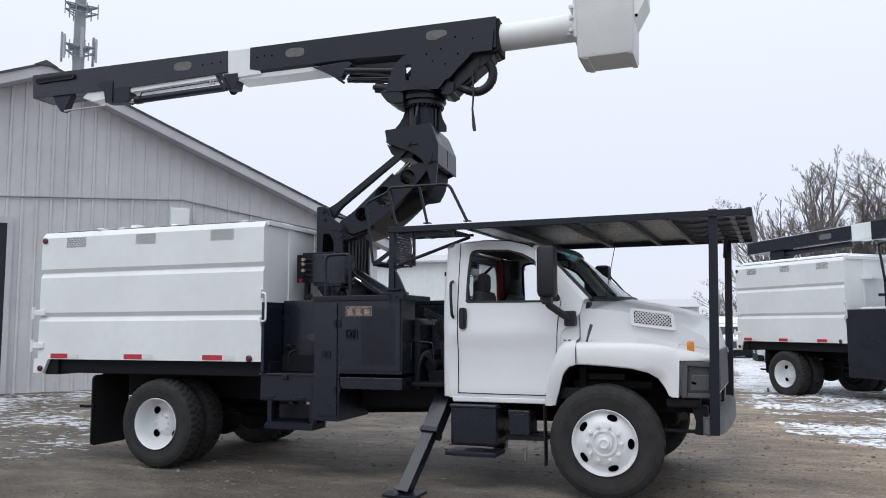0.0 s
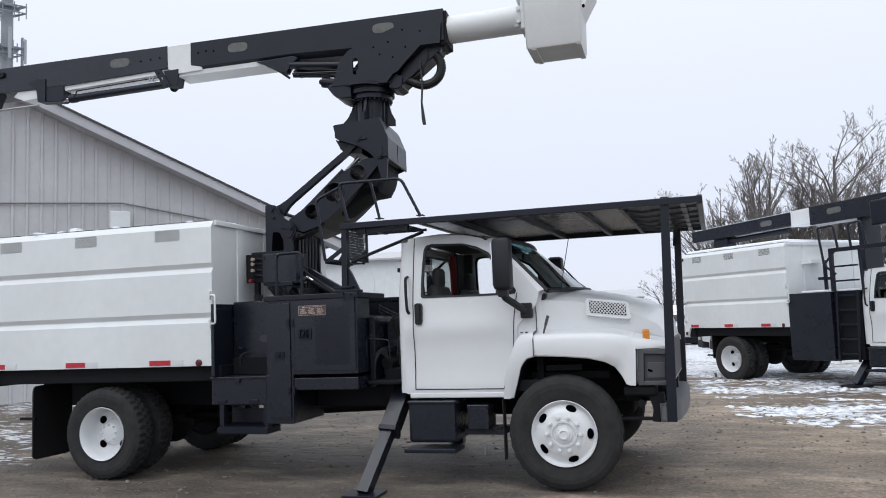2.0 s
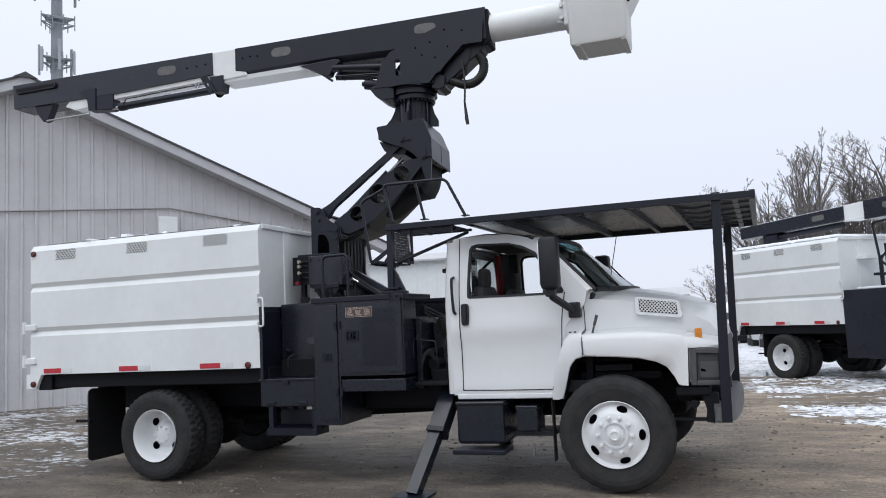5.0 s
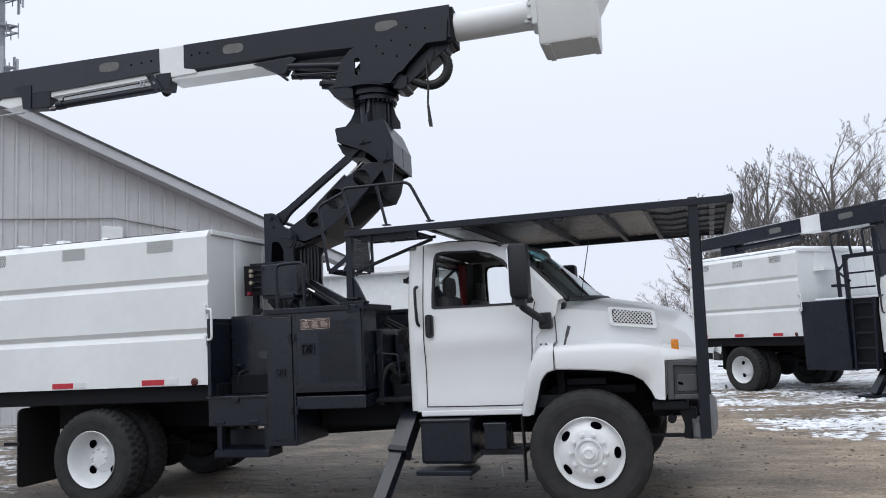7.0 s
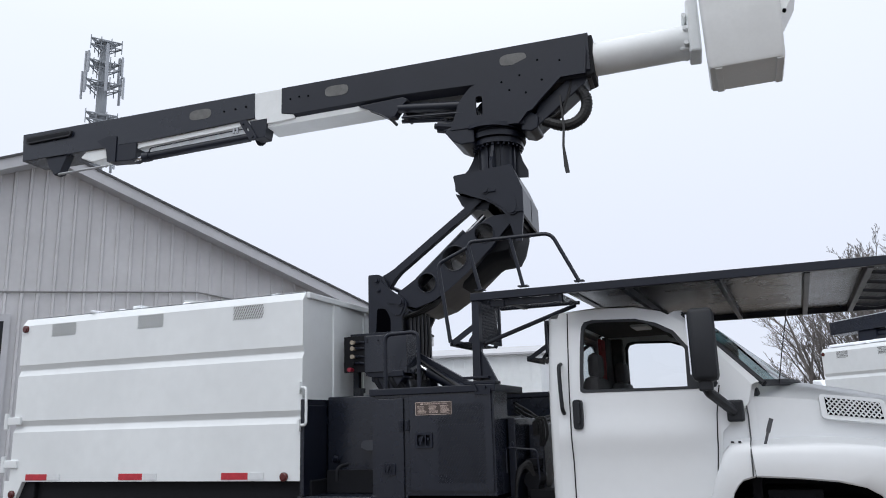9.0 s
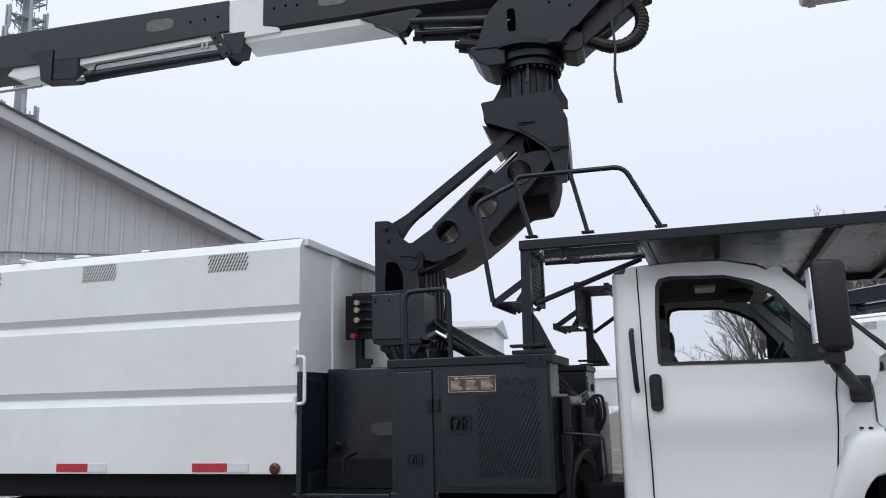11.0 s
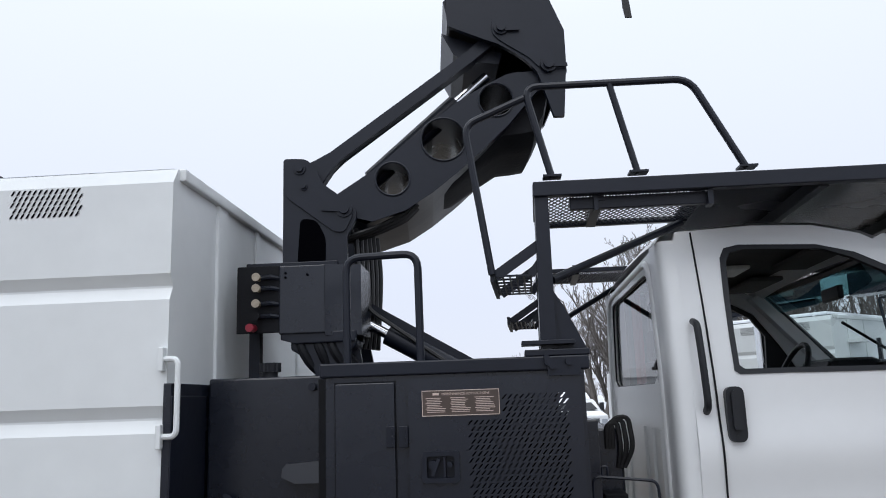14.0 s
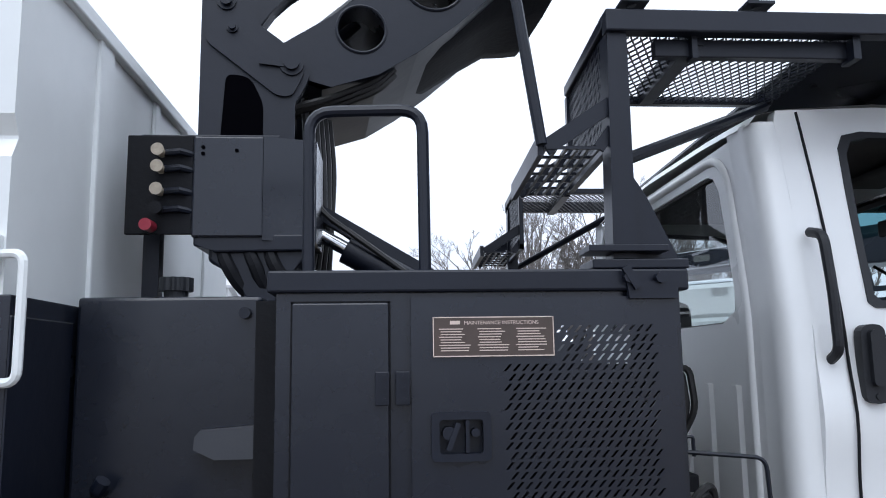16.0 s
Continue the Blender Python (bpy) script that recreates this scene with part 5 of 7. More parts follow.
def mesh_floor(parent, x0, x1, y0, y1, z, pitch, name="mesh_floor", wide=0.0042):
    """Diamond mesh of thin crossing bars."""
    bm = bmesh.new()
    n = int((x1 - x0 + (y1 - y0) * 0.45) / pitch)
    for k in range(n + 1):
        for s in (1, -1):
            a = x0 + pitch * k if s < 0 else x0 - (y1 - y0) * 0.45 + pitch * k
            p, q = Vector((a, y0, z)), Vector((a + s * (y1 - y0) * 0.45, y1, z))
            d = q - p
            lo, hi = 0.0, 1.0
            for edge, sign in ((x0, 1), (x1, -1)):
                if abs(d.x) > 1e-6:
                    t = (edge - p.x) / d.x
                    if d.x * sign > 0:
                        lo = max(lo, t)
                    else:
                        hi = min(hi, t)
            if hi - lo > 0.03:
                add_bar(bm, p + d * lo, p + d * hi, wide, 0.0035)
    return part(name, bm, BLACK, parent, "black expanded steel mesh")


SLOPE = Matrix.Shear("XY", 4, (0, 0))
SLOPE[2][0], SLOPE[2][3] = 0.001, 0.001 * 2.09


def build_canopy(base):
    """The cab guard: a platform over the cab on four posts, with walkways, steps and rails."""
    z0, z1 = 2.472, 2.55
    parent = base
    guard = part("cab_guard", box(-1.45, 0.6, 0.078, WIDE - 0.078, z1 - 0.028, z1 - 0.018, 0.0), BLACKSHEET, parent, "black sheet roof guard over the cab on a welded frame")
    for y in (0.03, WIDE - 0.075):
        part("side_rail", box(-2.09, 1.335, y, y + 0.045, z0 + 0.006, z1 - 0.014, 0.004), BLACK, guard)
    part("front_rail", box(1.285, 1.335, 0.075, WIDE - 0.075, z0, z1, 0.004), BLACK, guard)
    for y0, y1 in ((0.075, 0.6), (WIDE - 0.6, WIDE - 0.075)):
        part("rear_rail", box(-2.09, -2.05, y0, y1, z0 + 0.03, z1 - 0.014, 0.004), BLACK, guard)
    for y in (0.56, WIDE - 0.6):
        part("walkway_rail", box(-2.045, -1.42, y, y + 0.03, z0 - 0.004, z0 + 0.022, 0.003), BLACK, guard)
    for x in (-1.42, -1.0, -0.35, 0.22, 0.6):
        part("cross_beam", box(x, x + 0.04, 0.075, WIDE - 0.075, z0 + (0.04 if x < -1.2 else 0), z1 - 0.012, 0.004), BLACK, guard)
    for x in (0.95, 1.14):
        part("cross_beam", box(x, x + 0.05, 0.075, WIDE - 0.075, z0 + 0.01, z1 - 0.012, 0.004), BLACK, guard)
    for y0, y1 in ((0.075, 0.56), (WIDE - 0.56, WIDE - 0.075)):
        mesh_floor(guard, -2.045, -1.42, y0, y1, z0 + 0.006, 0.025, "walkway_mesh")
        part("walkway_rib", box(-1.86, -1.82, y0, y1, z0 - 0.012, z1 - 0.03), BLACK, guard)
    mesh_floor(guard, 0.64, 1.285, 0.075, WIDE - 0.075, z1 - 0.02, 0.03, "front_mesh", 0.013)
    for k in range(5):
        y = 0.35 + 0.42 * k
        part("slat", tube([(0.62, y, z0 + 0.02), (0.8, y + 0.02, z0 + 0.0), (1.0, y - 0.01, z0 + 0.012), (1.28, y, z0 + 0.02)], 0.014, 6), BLACK, guard)
    # front posts
    for y in (0.05, WIDE - 0.13):
        post = part("front_post", prism([(0.918, 0.645), (1.003, 0.645), (1.05, z1), (0.975, z1)], y, y + 0.08, "y", 0.004), BLACK, guard, "black square front post")
        part("post_brace", bar((0.97, y + 0.04, 2.32), (1.0, y + (0.3 if y < 1 else -0.22), 2.49), 0.04, 0.03), BLACK, post)
    # rear posts on gusset plates
    for y in (0.045, WIDE - 0.125):
        bm = bmesh.new()
        add_prism(bm, [(-2.095, 1.9), (-2.035, 1.9), (-2.035, 2.48), (-2.085, 2.48)], y, y + 0.07, "y")
        post = part("rear_post", bm, BLACK, guard)
        bm = bmesh.new()
        add_prism(bm, [(-2.05, 1.89), (-1.92, 1.89), (-2.0, 2.06), (-2.05, 2.14)], y + 0.02, y + 0.05, "y")
        add_box(bm, -2.155, -1.92, y - 0.03, y + 0.1, 1.872, 1.895, 0.003)
        add_box(bm, -2.165, -1.97, y - 0.04, y + 0.06, 1.912, 1.928, 0.002)
        part("gusset", bm, BLACK, post)
        part("diagonal_brace", tube([(-2.03, y + 0.1, 2.17), (-1.45, y + 0.51 if y < 1 else y - 0.45, 2.46)], 0.017, 10), BLACK, guard)
    # hanging steps at the rear corners
    for flip in (0, 1):
        bm = bmesh.new()
        sx0, sx1, sy0, sy1, sz = -2.25, -2.115, 0.06, 0.6, 2.18
        for k in range(6):
            u = sx0 + (sx1 - sx0) * k / 5
            add_box(bm, u - 0.0035, u + 0.0035, sy0, sy1, sz - 0.005, sz + 0.004)
        for k in range(7):
            v = sy0 + (sy1 - sy0) * k / 6
            add_box(bm, sx0, sx1, v - 0.004, v + 0.004, sz - 0.004, sz + 0.003)
        add_box(bm, sx0 - 0.02, sx0 - 0.005, sy0, sy1, sz - 0.02, sz + 0.03)
        for v in (sy0, sy1 - 0.012):
            add_bar(bm, (sx0, v + 0.006, sz), (-2.07, v + 0.006, 2.3), 0.012, 0.04)
            add_bar(bm, (sx1, v + 0.006, sz), (-2.07, v + 0.006, 2.24), 0.012, 0.03)
        if flip:
            bm.transform(mirror_y())
        part("hanging_step", bm, BLACK, guard, "black grated step hung from the walkway")
        bm = bmesh.new()
        n = 26
        for k in range(n):
            y = 0.06 + 0.45 * k / n
            add_bar(bm, (-2.075, y, 2.2), (-2.075, y + 0.1, 2.5), 0.0045, 0.0045, (1, 0, 0))
            add_bar(bm, (-2.075, y + 0.1, 2.2), (-2.075, y, 2.5), 0.0045, 0.0045, (1, 0, 0))
        add_box(bm, -2.085, -2.065, 0.05, 0.62, 2.19, 2.215)
        add_box(bm, -2.085, -2.065, 0.59, 0.62, 2.19, 2.5)
        if flip:
            bm.transform(mirror_y())
        part("step_back_mesh", bm, BLACK, guard)
    # hand rails on the near edge
    y = 0.05
    bm = bmesh.new()
    add_tube(bm, smooth_path([(-2.014, y, 2.55), (-2.105, y, 2.93), (-1.47, y, 2.925), (-1.281, y, 2.55)], 0.06), 0.0145, 10)
    add_tube(bm, [(-1.775, y, 2.935), (-1.69, y, 2.55)], 0.013, 10)
    add_tube(bm, smooth_path([(-2.105, y, 2.885), (-2.345, y, 2.785), (-2.262, y, 2.185)], 0.05), 0.0145, 10)
    for u in (-2.014, -1.69, -1.281):
        add_box(bm, u - 0.035, u + 0.035, y - 0.03, y + 0.03, 2.552, 2.56)
    part("hand_rail", bm, BLACK, guard, "bent black tube hand rail")
    bm = bmesh.new()
    add_box(bm, -1.95, -1.42, 0.08, 0.11, 2.43, 2.478, 0.003)
    add_box(bm, -1.86, -1.845, 0.06, 0.1, 2.42, 2.5)
    add_box(bm, -1.44, -1.42, 0.05, 0.11, 2.42, 2.5)
    part("conduit_rail", bm, BLACK, guard)
    guard.matrix_basis = SLOPE


build_canopy(truck)


def set_ahead(ob, m):
    """The cab front and guard stand a little askew: their far side lies further ahead than the near one."""
    back = m.inverted()
    if ob.type == "MESH" and not ob.name.startswith(("wheel", "tyre", "hand_hole", "brake")):
        guarded = "canopy" if ob in GUARD else ""
        for v in ob.data.vertices:
            p = m @ v.co
            k = 0.05 * smoothstep(-1.45, 0.35, p.x) + (0.05 if guarded else 0.022) * smoothstep(0.35, -1.45, p.x) * smoothstep(-2.6 if guarded else -1.8, -2.2 if guarded else -1.6, p.x)
            p.x = p.x + 0.0086 * smoothstep(-2.0, -1.4, p.x) if p.x < -1.4 else -1.3914 + 0.9596 * (p.x + 1.4)
            p.x += k * max(0.0, p.y - 0.12)
            v.co = back @ p
    for kid in ob.children:
        if not kid.name.startswith("wheel") or kid.name.startswith("wheel_well"):
            set_ahead(kid, m @ kid.matrix_basis)


GUARD = [c for c in truck.children if c.name.startswith("cab_guard")]
GUARD += [k for g in GUARD for k in g.children_recursive]
for kid in truck.children:
    if not kid.name.startswith("wheel") or kid.name.startswith("wheel_well"):
        set_ahead(kid, kid.matrix_basis.copy())

# control station beside the turret: hoop, lever bank, lamp board
bm = tube([(-2.838, 0.2, 1.88), (-2.84, 0.2, 2.312), (-2.553, 0.18, 2.315), (-2.55, 0.18, 1.88)], 0.0155, 10, 0.06)
bm.transform(Matrix.Translation((0.0, -0.06, -0.02)))
part("safety_hoop", bm, BLACK, truck, "bent black tube safety hoop")
bm = bmesh.new()
add_box(bm, -3.245, -3.035, 0.45, 0.75, 2.03, 2.34, 0.006)
add_prism(bm, [(-3.035, 0.45), (-2.88, 0.5), (-2.88, 0.75), (-3.035, 0.75)], 2.02, 2.34, "z")
station = part("valve_box", bm, BLACKSHEET, truck, "black valve box of the lower controls")
station.matrix_basis = Matrix.Translation((0.02, 0.09, 0.006))
part("lamp_board", box(-3.44, -3.245, 0.455, 0.475, 2.04, 2.343, 0.003), UNDER, station)
for z, mat in ((2.287, BRASS), (2.237, BRASS), (2.168, BRASS), (2.112, UNDER)):
    bm = bmesh.new()
    add_cyl(bm, (-3.338, 0.41, z), (-3.338, 0.46, z), 0.014, seg=14)
    add_cyl(bm, (-3.338, 0.404, z), (-3.338, 0.41, z), 0.019, 0.017, seg=14)
    part("lever_end", bm, mat, station, "round pull knob")
    part("lever_rod", tube([(-3.33, 0.45, z), (-3.28, 0.44, z + 0.002), (-3.24, 0.47, z - 0.004)], 0.011, 8), BLACK, station)
part("red_knob", cyl((-3.362, 0.395, 2.06), (-3.362, 0.455, 2.062), 0.018), REDKNOB, station, "red push knob")
for u, z in ((-3.215, 2.305), (-3.215, 2.285), (-3.115, 2.295)):
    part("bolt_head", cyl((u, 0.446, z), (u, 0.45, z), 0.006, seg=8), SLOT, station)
bm = bmesh.new()
add_bar(bm, (-3.4, 0.62, 1.83), (-3.4, 0.62, 2.36), 0.05, 0.05, (1, 0, 0))
add_box(bm, -3.43, -3.0, 0.55, 0.66, 2.345, 2.38, 0.004)
bm.transform(Matrix.Translation((0.02, 0.09, 0.0)))
part("station_post", bm, BLACK, truck)
part("station_neck", prism([(-3.2, 2.03), (-2.9, 2.03), (-2.9, 1.975), (-2.975, 1.91), (-2.99, 1.83), (-3.085, 1.83), (-3.1, 1.915), (-3.2, 1.96)], 0.48, 0.66, "y", 0.012), BLACK, station)
part("neck_step", prism([(-3.24, 2.04), (-2.9, 2.04), (-2.9, 1.99), (-3.18, 1.985), (-3.19, 2.0), (-3.24, 2.005)], 0.46, 0.7, "y", 0.006), BLACK, station)
rng = random.Random(3)
for k in range(9):
    x0, y0 = -3.12 + 0.024 * k, 0.56 + 0.03 * (k % 3)
    pts = [(x0 - 0.04, y0 + 0.05, 2.05), (x0 - 0.01 + 0.03 * rng.random(), y0, 1.96 - 0.012 * (k % 3)), (x0 + 0.03, y0 + 0.02, 1.9), (-2.99 + 0.012 * k, y0 + 0.1, 1.8)]
    part("hydraulic_hose", tube(pts, 0.021, 8, 0.06), UNDER, truck)

# ---- lower arm: pedestal, elbow and riser, slewed a little ----
ARM = Matrix.Translation((-2.969, 0.69, 2.63)) @ Matrix.Rotation(radians(5.0), 4, "Z") @ Matrix.Diagonal((0.96, 1, 0.955, 1)) @ Matrix.Translation((0, 0, -2.63))
AW = 0.84


RISER = Matrix.Translation((0.03, 0, -0.005)) @ ARM


def riser_part(name, bm, mat=None, parent=None, label="", smooth=False):
    bm.transform(RISER)
    return part(name, bm, mat or BLACK, parent, label, smooth)


def arm_part(name, bm, mat=None, parent=truck, label="", smooth=False):
    bm.transform(ARM)
    return part(name, bm, mat or BLACK, parent, label, smooth)


ped_pts = [(-0.13, 1.86), (-0.17, 1.95), (-0.285, 2.06), (-0.285, 2.89), (-0.275, 2.9), (-0.17, 2.898), (-0.118, 2.84), (-0.1, 2.78), (-0.05, 2.73), (0.03, 2.685), (0.072, 2.64), (0.078, 2.59), (0.05, 2.53), (0.03, 2.5), (0.03, 2.2), (0.1, 1.86)]
pedestal = arm_part("pedestal", box(-0.12, 0.02, 0.03, AW - 0.03, 1.2, 2.0, 0.01), BLACK, truck, "black fabricated boom pedestal")
for y0 in (-0.01, AW - 0.03):
    outer_ped = rounded(ped_pts, 0.03, 3)
    arm_part("side_plate", prism(outer_ped, y0, y0 + 0.04, "y", 0.0), BLACK, pedestal)
    # the plate is uncut: a black inset gives the window its dark
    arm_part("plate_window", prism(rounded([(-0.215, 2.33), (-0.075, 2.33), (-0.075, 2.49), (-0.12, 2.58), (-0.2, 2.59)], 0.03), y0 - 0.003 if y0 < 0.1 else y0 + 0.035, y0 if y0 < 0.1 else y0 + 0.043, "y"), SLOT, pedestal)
    f = y0 - 0.012 if y0 < 0.1 else y0 + 0.04
    arm_part("edge_plate", prism(rounded([(-0.27, 2.7), (-0.27, 2.885), (-0.18, 2.885), (-0.125, 2.79), (0.03, 2.675), (0.065, 2.61), (0.02, 2.515), (-0.03, 2.515)], 0.03), f, f + 0.012, "y"), BLACK, pedestal)
bm = bmesh.new()
add_box(bm, -0.28, -0.22, 0.02, AW - 0.02, 2.06, 2.6)
add_box(bm, -0.14, 0.02, 0.05, AW - 0.05, 1.8, 2.2, 0.02)
arm_part("pedestal_core", bm, UNDER, pedestal)
for s, z, r in ((-0.203, 2.843, 0.02), (-0.182, 2.749, 0.012), (0.017, 2.629, 0.026)):
    bm = bmesh.new()
    add_cyl(bm, (s, -0.045, z), (s, AW + 0.03, z), r, seg=16)
    add_cyl(bm, (s, -0.03, z), (s, -0.02, z), r * 1.6, seg=16)
    arm_part("pin", bm, BLACK, pedestal)
arm_part("pin_keeper", bar((-0.09, -0.03, 2.632), (0.0, -0.03, 2.624), 0.01, 0.02), BLACK, pedestal)


# the arm's two side plates with three tubes through them: strips above and below the holes, fans round them
arm_top = [(-0.02, 2.725), (0.14, 2.83), (0.32, 2.975), (0.46, 3.09), (0.6, 3.2), (0.74, 3.285), (0.86, 3.345), (0.97, 3.37), (1.06, 3.36)]
arm_bot = [(-0.02, 2.62), (0.12, 2.565), (0.32, 2.63), (0.46, 2.72), (0.6, 2.83), (0.74, 2.955), (0.86, 3.07), (0.97, 3.2), (1.06, 3.3)]
HOLES = [(0.257, 2.795, 0.085), (0.521, 2.998, 0.112), (0.8, 3.205, 0.088)]


def arm_z(line, s):
    for (a, za), (b, zb) in zip(line, line[1:]):
        if a <= s <= b:
            return za + (zb - za) * (s - a) / (b - a)
    return line[-1][1]


def holed_side(y0, y1):
    bm = bmesh.new()
    cuts = [-0.02] + [v for s, z, r in HOLES for v in (s - r - 0.02, s + r + 0.02)] + [1.06]
    for k in range(0, len(cuts) - 1):
        a, b = cuts[k], cuts[k + 1]
        if k % 2 == 0:
            add_prism(bm, [(a, arm_z(arm_bot, a)), (b, arm_z(arm_bot, b)), (b, arm_z(arm_top, b)), (a, arm_z(arm_top, a))], y0, y1, "y")
        else:
            s, z, r = HOLES[k // 2]
            turns = [2 * math.pi * q / 40 - math.pi for q in range(40)]
            turns += [math.atan2(arm_z(line, e) - z, e - s) for e in (a, b) for line in (arm_top, arm_bot)]
            turns += [math.atan2(v - z, u - s) for line in (arm_top, arm_bot) for u, v in line if a < u < b]
            turns.sort()
            n = len(turns)
            hole = [(s + r * math.cos(q), z + r * math.sin(q)) for q in turns]
            rim = []
            for u, v in hole:
                du, dv = u - s, v - z
                best = 9.0
                for edge in (a - s, b - s):
                    if abs(du) > 1e-9 and edge / du > 0:
                        best = min(best, edge / du)
                lo, hi = 1.0, best
                for _ in range(30):
                    m_ = (lo + hi) / 2
                    uu, vv = s + du * m_, z + dv * m_
                    if arm_z(arm_bot, min(max(uu, -0.02), 1.06)) <= vv <= arm_z(arm_top, min(max(uu, -0.02), 1.06)):
                        lo = m_
                    else:
                        hi = m_
                rim.append((s + du * lo, z + dv * lo))
            loops = [[bm.verts.new((u, y, v)) for u, v in loop] for y in (y0, y1) for loop in (rim, hole)]
            for q in range(n):
                j = (q + 1) % n
                bm.faces.new((loops[0][q], loops[0][j], loops[1][j], loops[1][q]))
                bm.faces.new((loops[2][j], loops[2][q], loops[3][q], loops[3][j]))
                bm.faces.new((loops[1][q], loops[1][j], loops[3][j], loops[3][q]))
    bmesh.ops.remove_doubles(bm, verts=bm.verts[:], dist=0.0015)
    return bm


lower = arm_part("lower_arm", holed_side(0.035, 0.06), BLACK, truck, "black box-section lower arm with three round holes")
arm_part("arm_side", holed_side(AW - 0.06, AW - 0.035), BLACK, lower)
for s, z, r in HOLES:
    bm = bmesh.new()
    n = 28
    rings = [[bm.verts.new((s + r * math.cos(2 * math.pi * q / n), y, z + r * math.sin(2 * math.pi * q / n))) for q in range(n)] for y in (0.03, AW + 0.1)]
    for q in range(n):
        bm.faces.new((rings[0][q], rings[0][(q + 1) % n], rings[1][(q + 1) % n], rings[1][q]))
    arm_part("cross_tube", bm, BLACKSHEET, lower, smooth=60)
    arm_part("hole_rim", tube([(s + (r + 0.003) * math.cos(2 * math.pi * q / 28), 0.034, z + (r + 0.003) * math.sin(2 * math.pi * q / 28)) for q in range(29)], 0.006, 6), BLACK, lower)
bm = bmesh.new()
for line in (arm_top, arm_bot):
    rows = [[(s, y, z) for s, z in line] for y in (0.04, AW - 0.04)]
    add_loft(bm, rows)
arm_part("arm_skin", bm, BLACK, lower)
# the deep curved belly under the arm
belly = [(0.05, 2.6, 2.47), (0.2, 2.66, 2.5), (0.38, 2.74, 2.56), (0.56, 2.85, 2.66), (0.72, 2.98, 2.77), (0.84, 3.08, 2.845), (0.93, 3.16, 2.88), (1.0, 3.25, 2.93), (1.05, 3.32, 3.03), (1.08, 3.36, 3.15)]
bm = bmesh.new()
secs = []
for s, hi, lo in belly:
    lo += 0.13 * (1 - 0.6 * smoothstep(0.85, 1.05, s))
    secs.append([(s, 0.1, hi), (s, 0.1, lo + 0.06), (s, 0.16, lo + 0.01), (s, 0.26, lo), (s, AW - 0.26, lo), (s, AW - 0.16, lo + 0.01), (s, AW - 0.1, lo + 0.06), (s, AW - 0.1, hi)])
rows = add_loft(bm, secs)
bm.faces.new(rows[0])
bm.faces.new(rows[-1])
# belly gets a duller black than the arm's gloss, for the shade underneath
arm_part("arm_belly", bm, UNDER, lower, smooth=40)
for k in range(3):
    arm_part("hydraulic_hose", tube([(0.02, 0.05 + 0.05 * k, 2.5), (0.16, 0.07 + 0.02 * k, 2.55 - 0.012 * k), (0.32, 0.075, 2.625 - 0.02 * k), (0.38, 0.085, 2.69 - 0.02 * k)], 0.012, 7, 0.06), HOSE, lower)
for k in range(6):
    arm_part("hydraulic_hose", tube([(0.06 + 0.018 * k, 0.12 + 0.05 * k, 2.56), (0.07 + 0.02 * k, 0.1 + 0.05 * k, 2.35), (0.09 + 0.014 * k, 0.08 + 0.05 * k, 2.12 + 0.02 * (k % 2)), (0.05 + 0.02 * k, 0.1 + 0.04 * k, 1.95)], 0.014, 7, 0.08), HOSE, pedestal)
# levelling link above, lift cylinder between
link = [(-0.23, 2.84), (-0.2, 2.885), (-0.13, 2.905), (-0.06, 2.95), (0.66, 3.485), (0.75, 3.58), (0.8, 3.6), (0.83, 3.57), (0.8, 3.52), (0.7, 3.44), (0.0, 2.92), (-0.05, 2.86), (-0.1, 2.78), (-0.16, 2.77)]
arm_part("levelling_link", prism(link, 0.05, 0.13, "y", 0.006), BLACK, lower, "black square-tube levelling link")
arm_part("lift_cylinder", cyl((0.14, 0.2, 2.84), (0.6, 0.2, 3.255), 0.055), BLACK, lower)
arm_part("lift_rod", cyl((0.58, 0.2, 3.24), (0.77, 0.2, 3.41), 0.027), CHROME, lower, "chromed cylinder rod")
# slanting support cylinder below, running forward to the bed
part("slew_cylinder", cyl((-2.78, 0.86, 2.045), (-2.45, 0.86, 1.86), 0.05), BLACK, pedestal, "black hydraulic cylinder", smooth=40)
part("slew_rod", cyl((-2.98, 0.86, 2.157), (-2.77, 0.86, 2.039), 0.024), CHROME, pedestal, "chromed rod", smooth=40)
part("stay_bar", bar((-2.95, 0.92, 2.225), (-2.38, 0.92, 1.89), 0.05, 0.06, (0, 1, 0)), BLACK, pedestal)
for dy in (0.0, 0.12):
    part("control_line", tube([(-2.93, 0.82 + dy, 2.3), (-2.86, 0.8 + dy, 2.16), (-2.72, 0.8 + dy, 2.06), (-2.5, 0.82 + dy, 1.9)], 0.011, 7, 0.05), HOSE, pedestal)

# ---- riser housing and turntable ----
HW = 0.8
house_pts = [(0.53, 3.615), (0.525, 3.76), (1.04, 3.808), (1.065, 3.755), (1.135, 3.575), (1.135, 3.35), (1.112, 3.1), (1.06, 3.1), (1.0, 3.3), (0.985, 3.345), (0.94, 3.4), (0.88, 3.45), (0.79, 3.505), (0.7, 3.54), (0.56, 3.6)]
riser = riser_part("riser_housing", prism(house_pts, 0.0, 0.03, "y", 0.0), BLACK, truck, "black folded-plate riser housing under the turntable")
riser_part("housing_side", prism([q for q in house_pts if q[1] > 3.2], HW - 0.03, HW, "y"), BLACK, riser)
shell_pts = [(0.528, 3.62), (0.522, 3.763), (1.042, 3.812), (1.069, 3.757), (1.139, 3.576), (1.139, 3.34)]
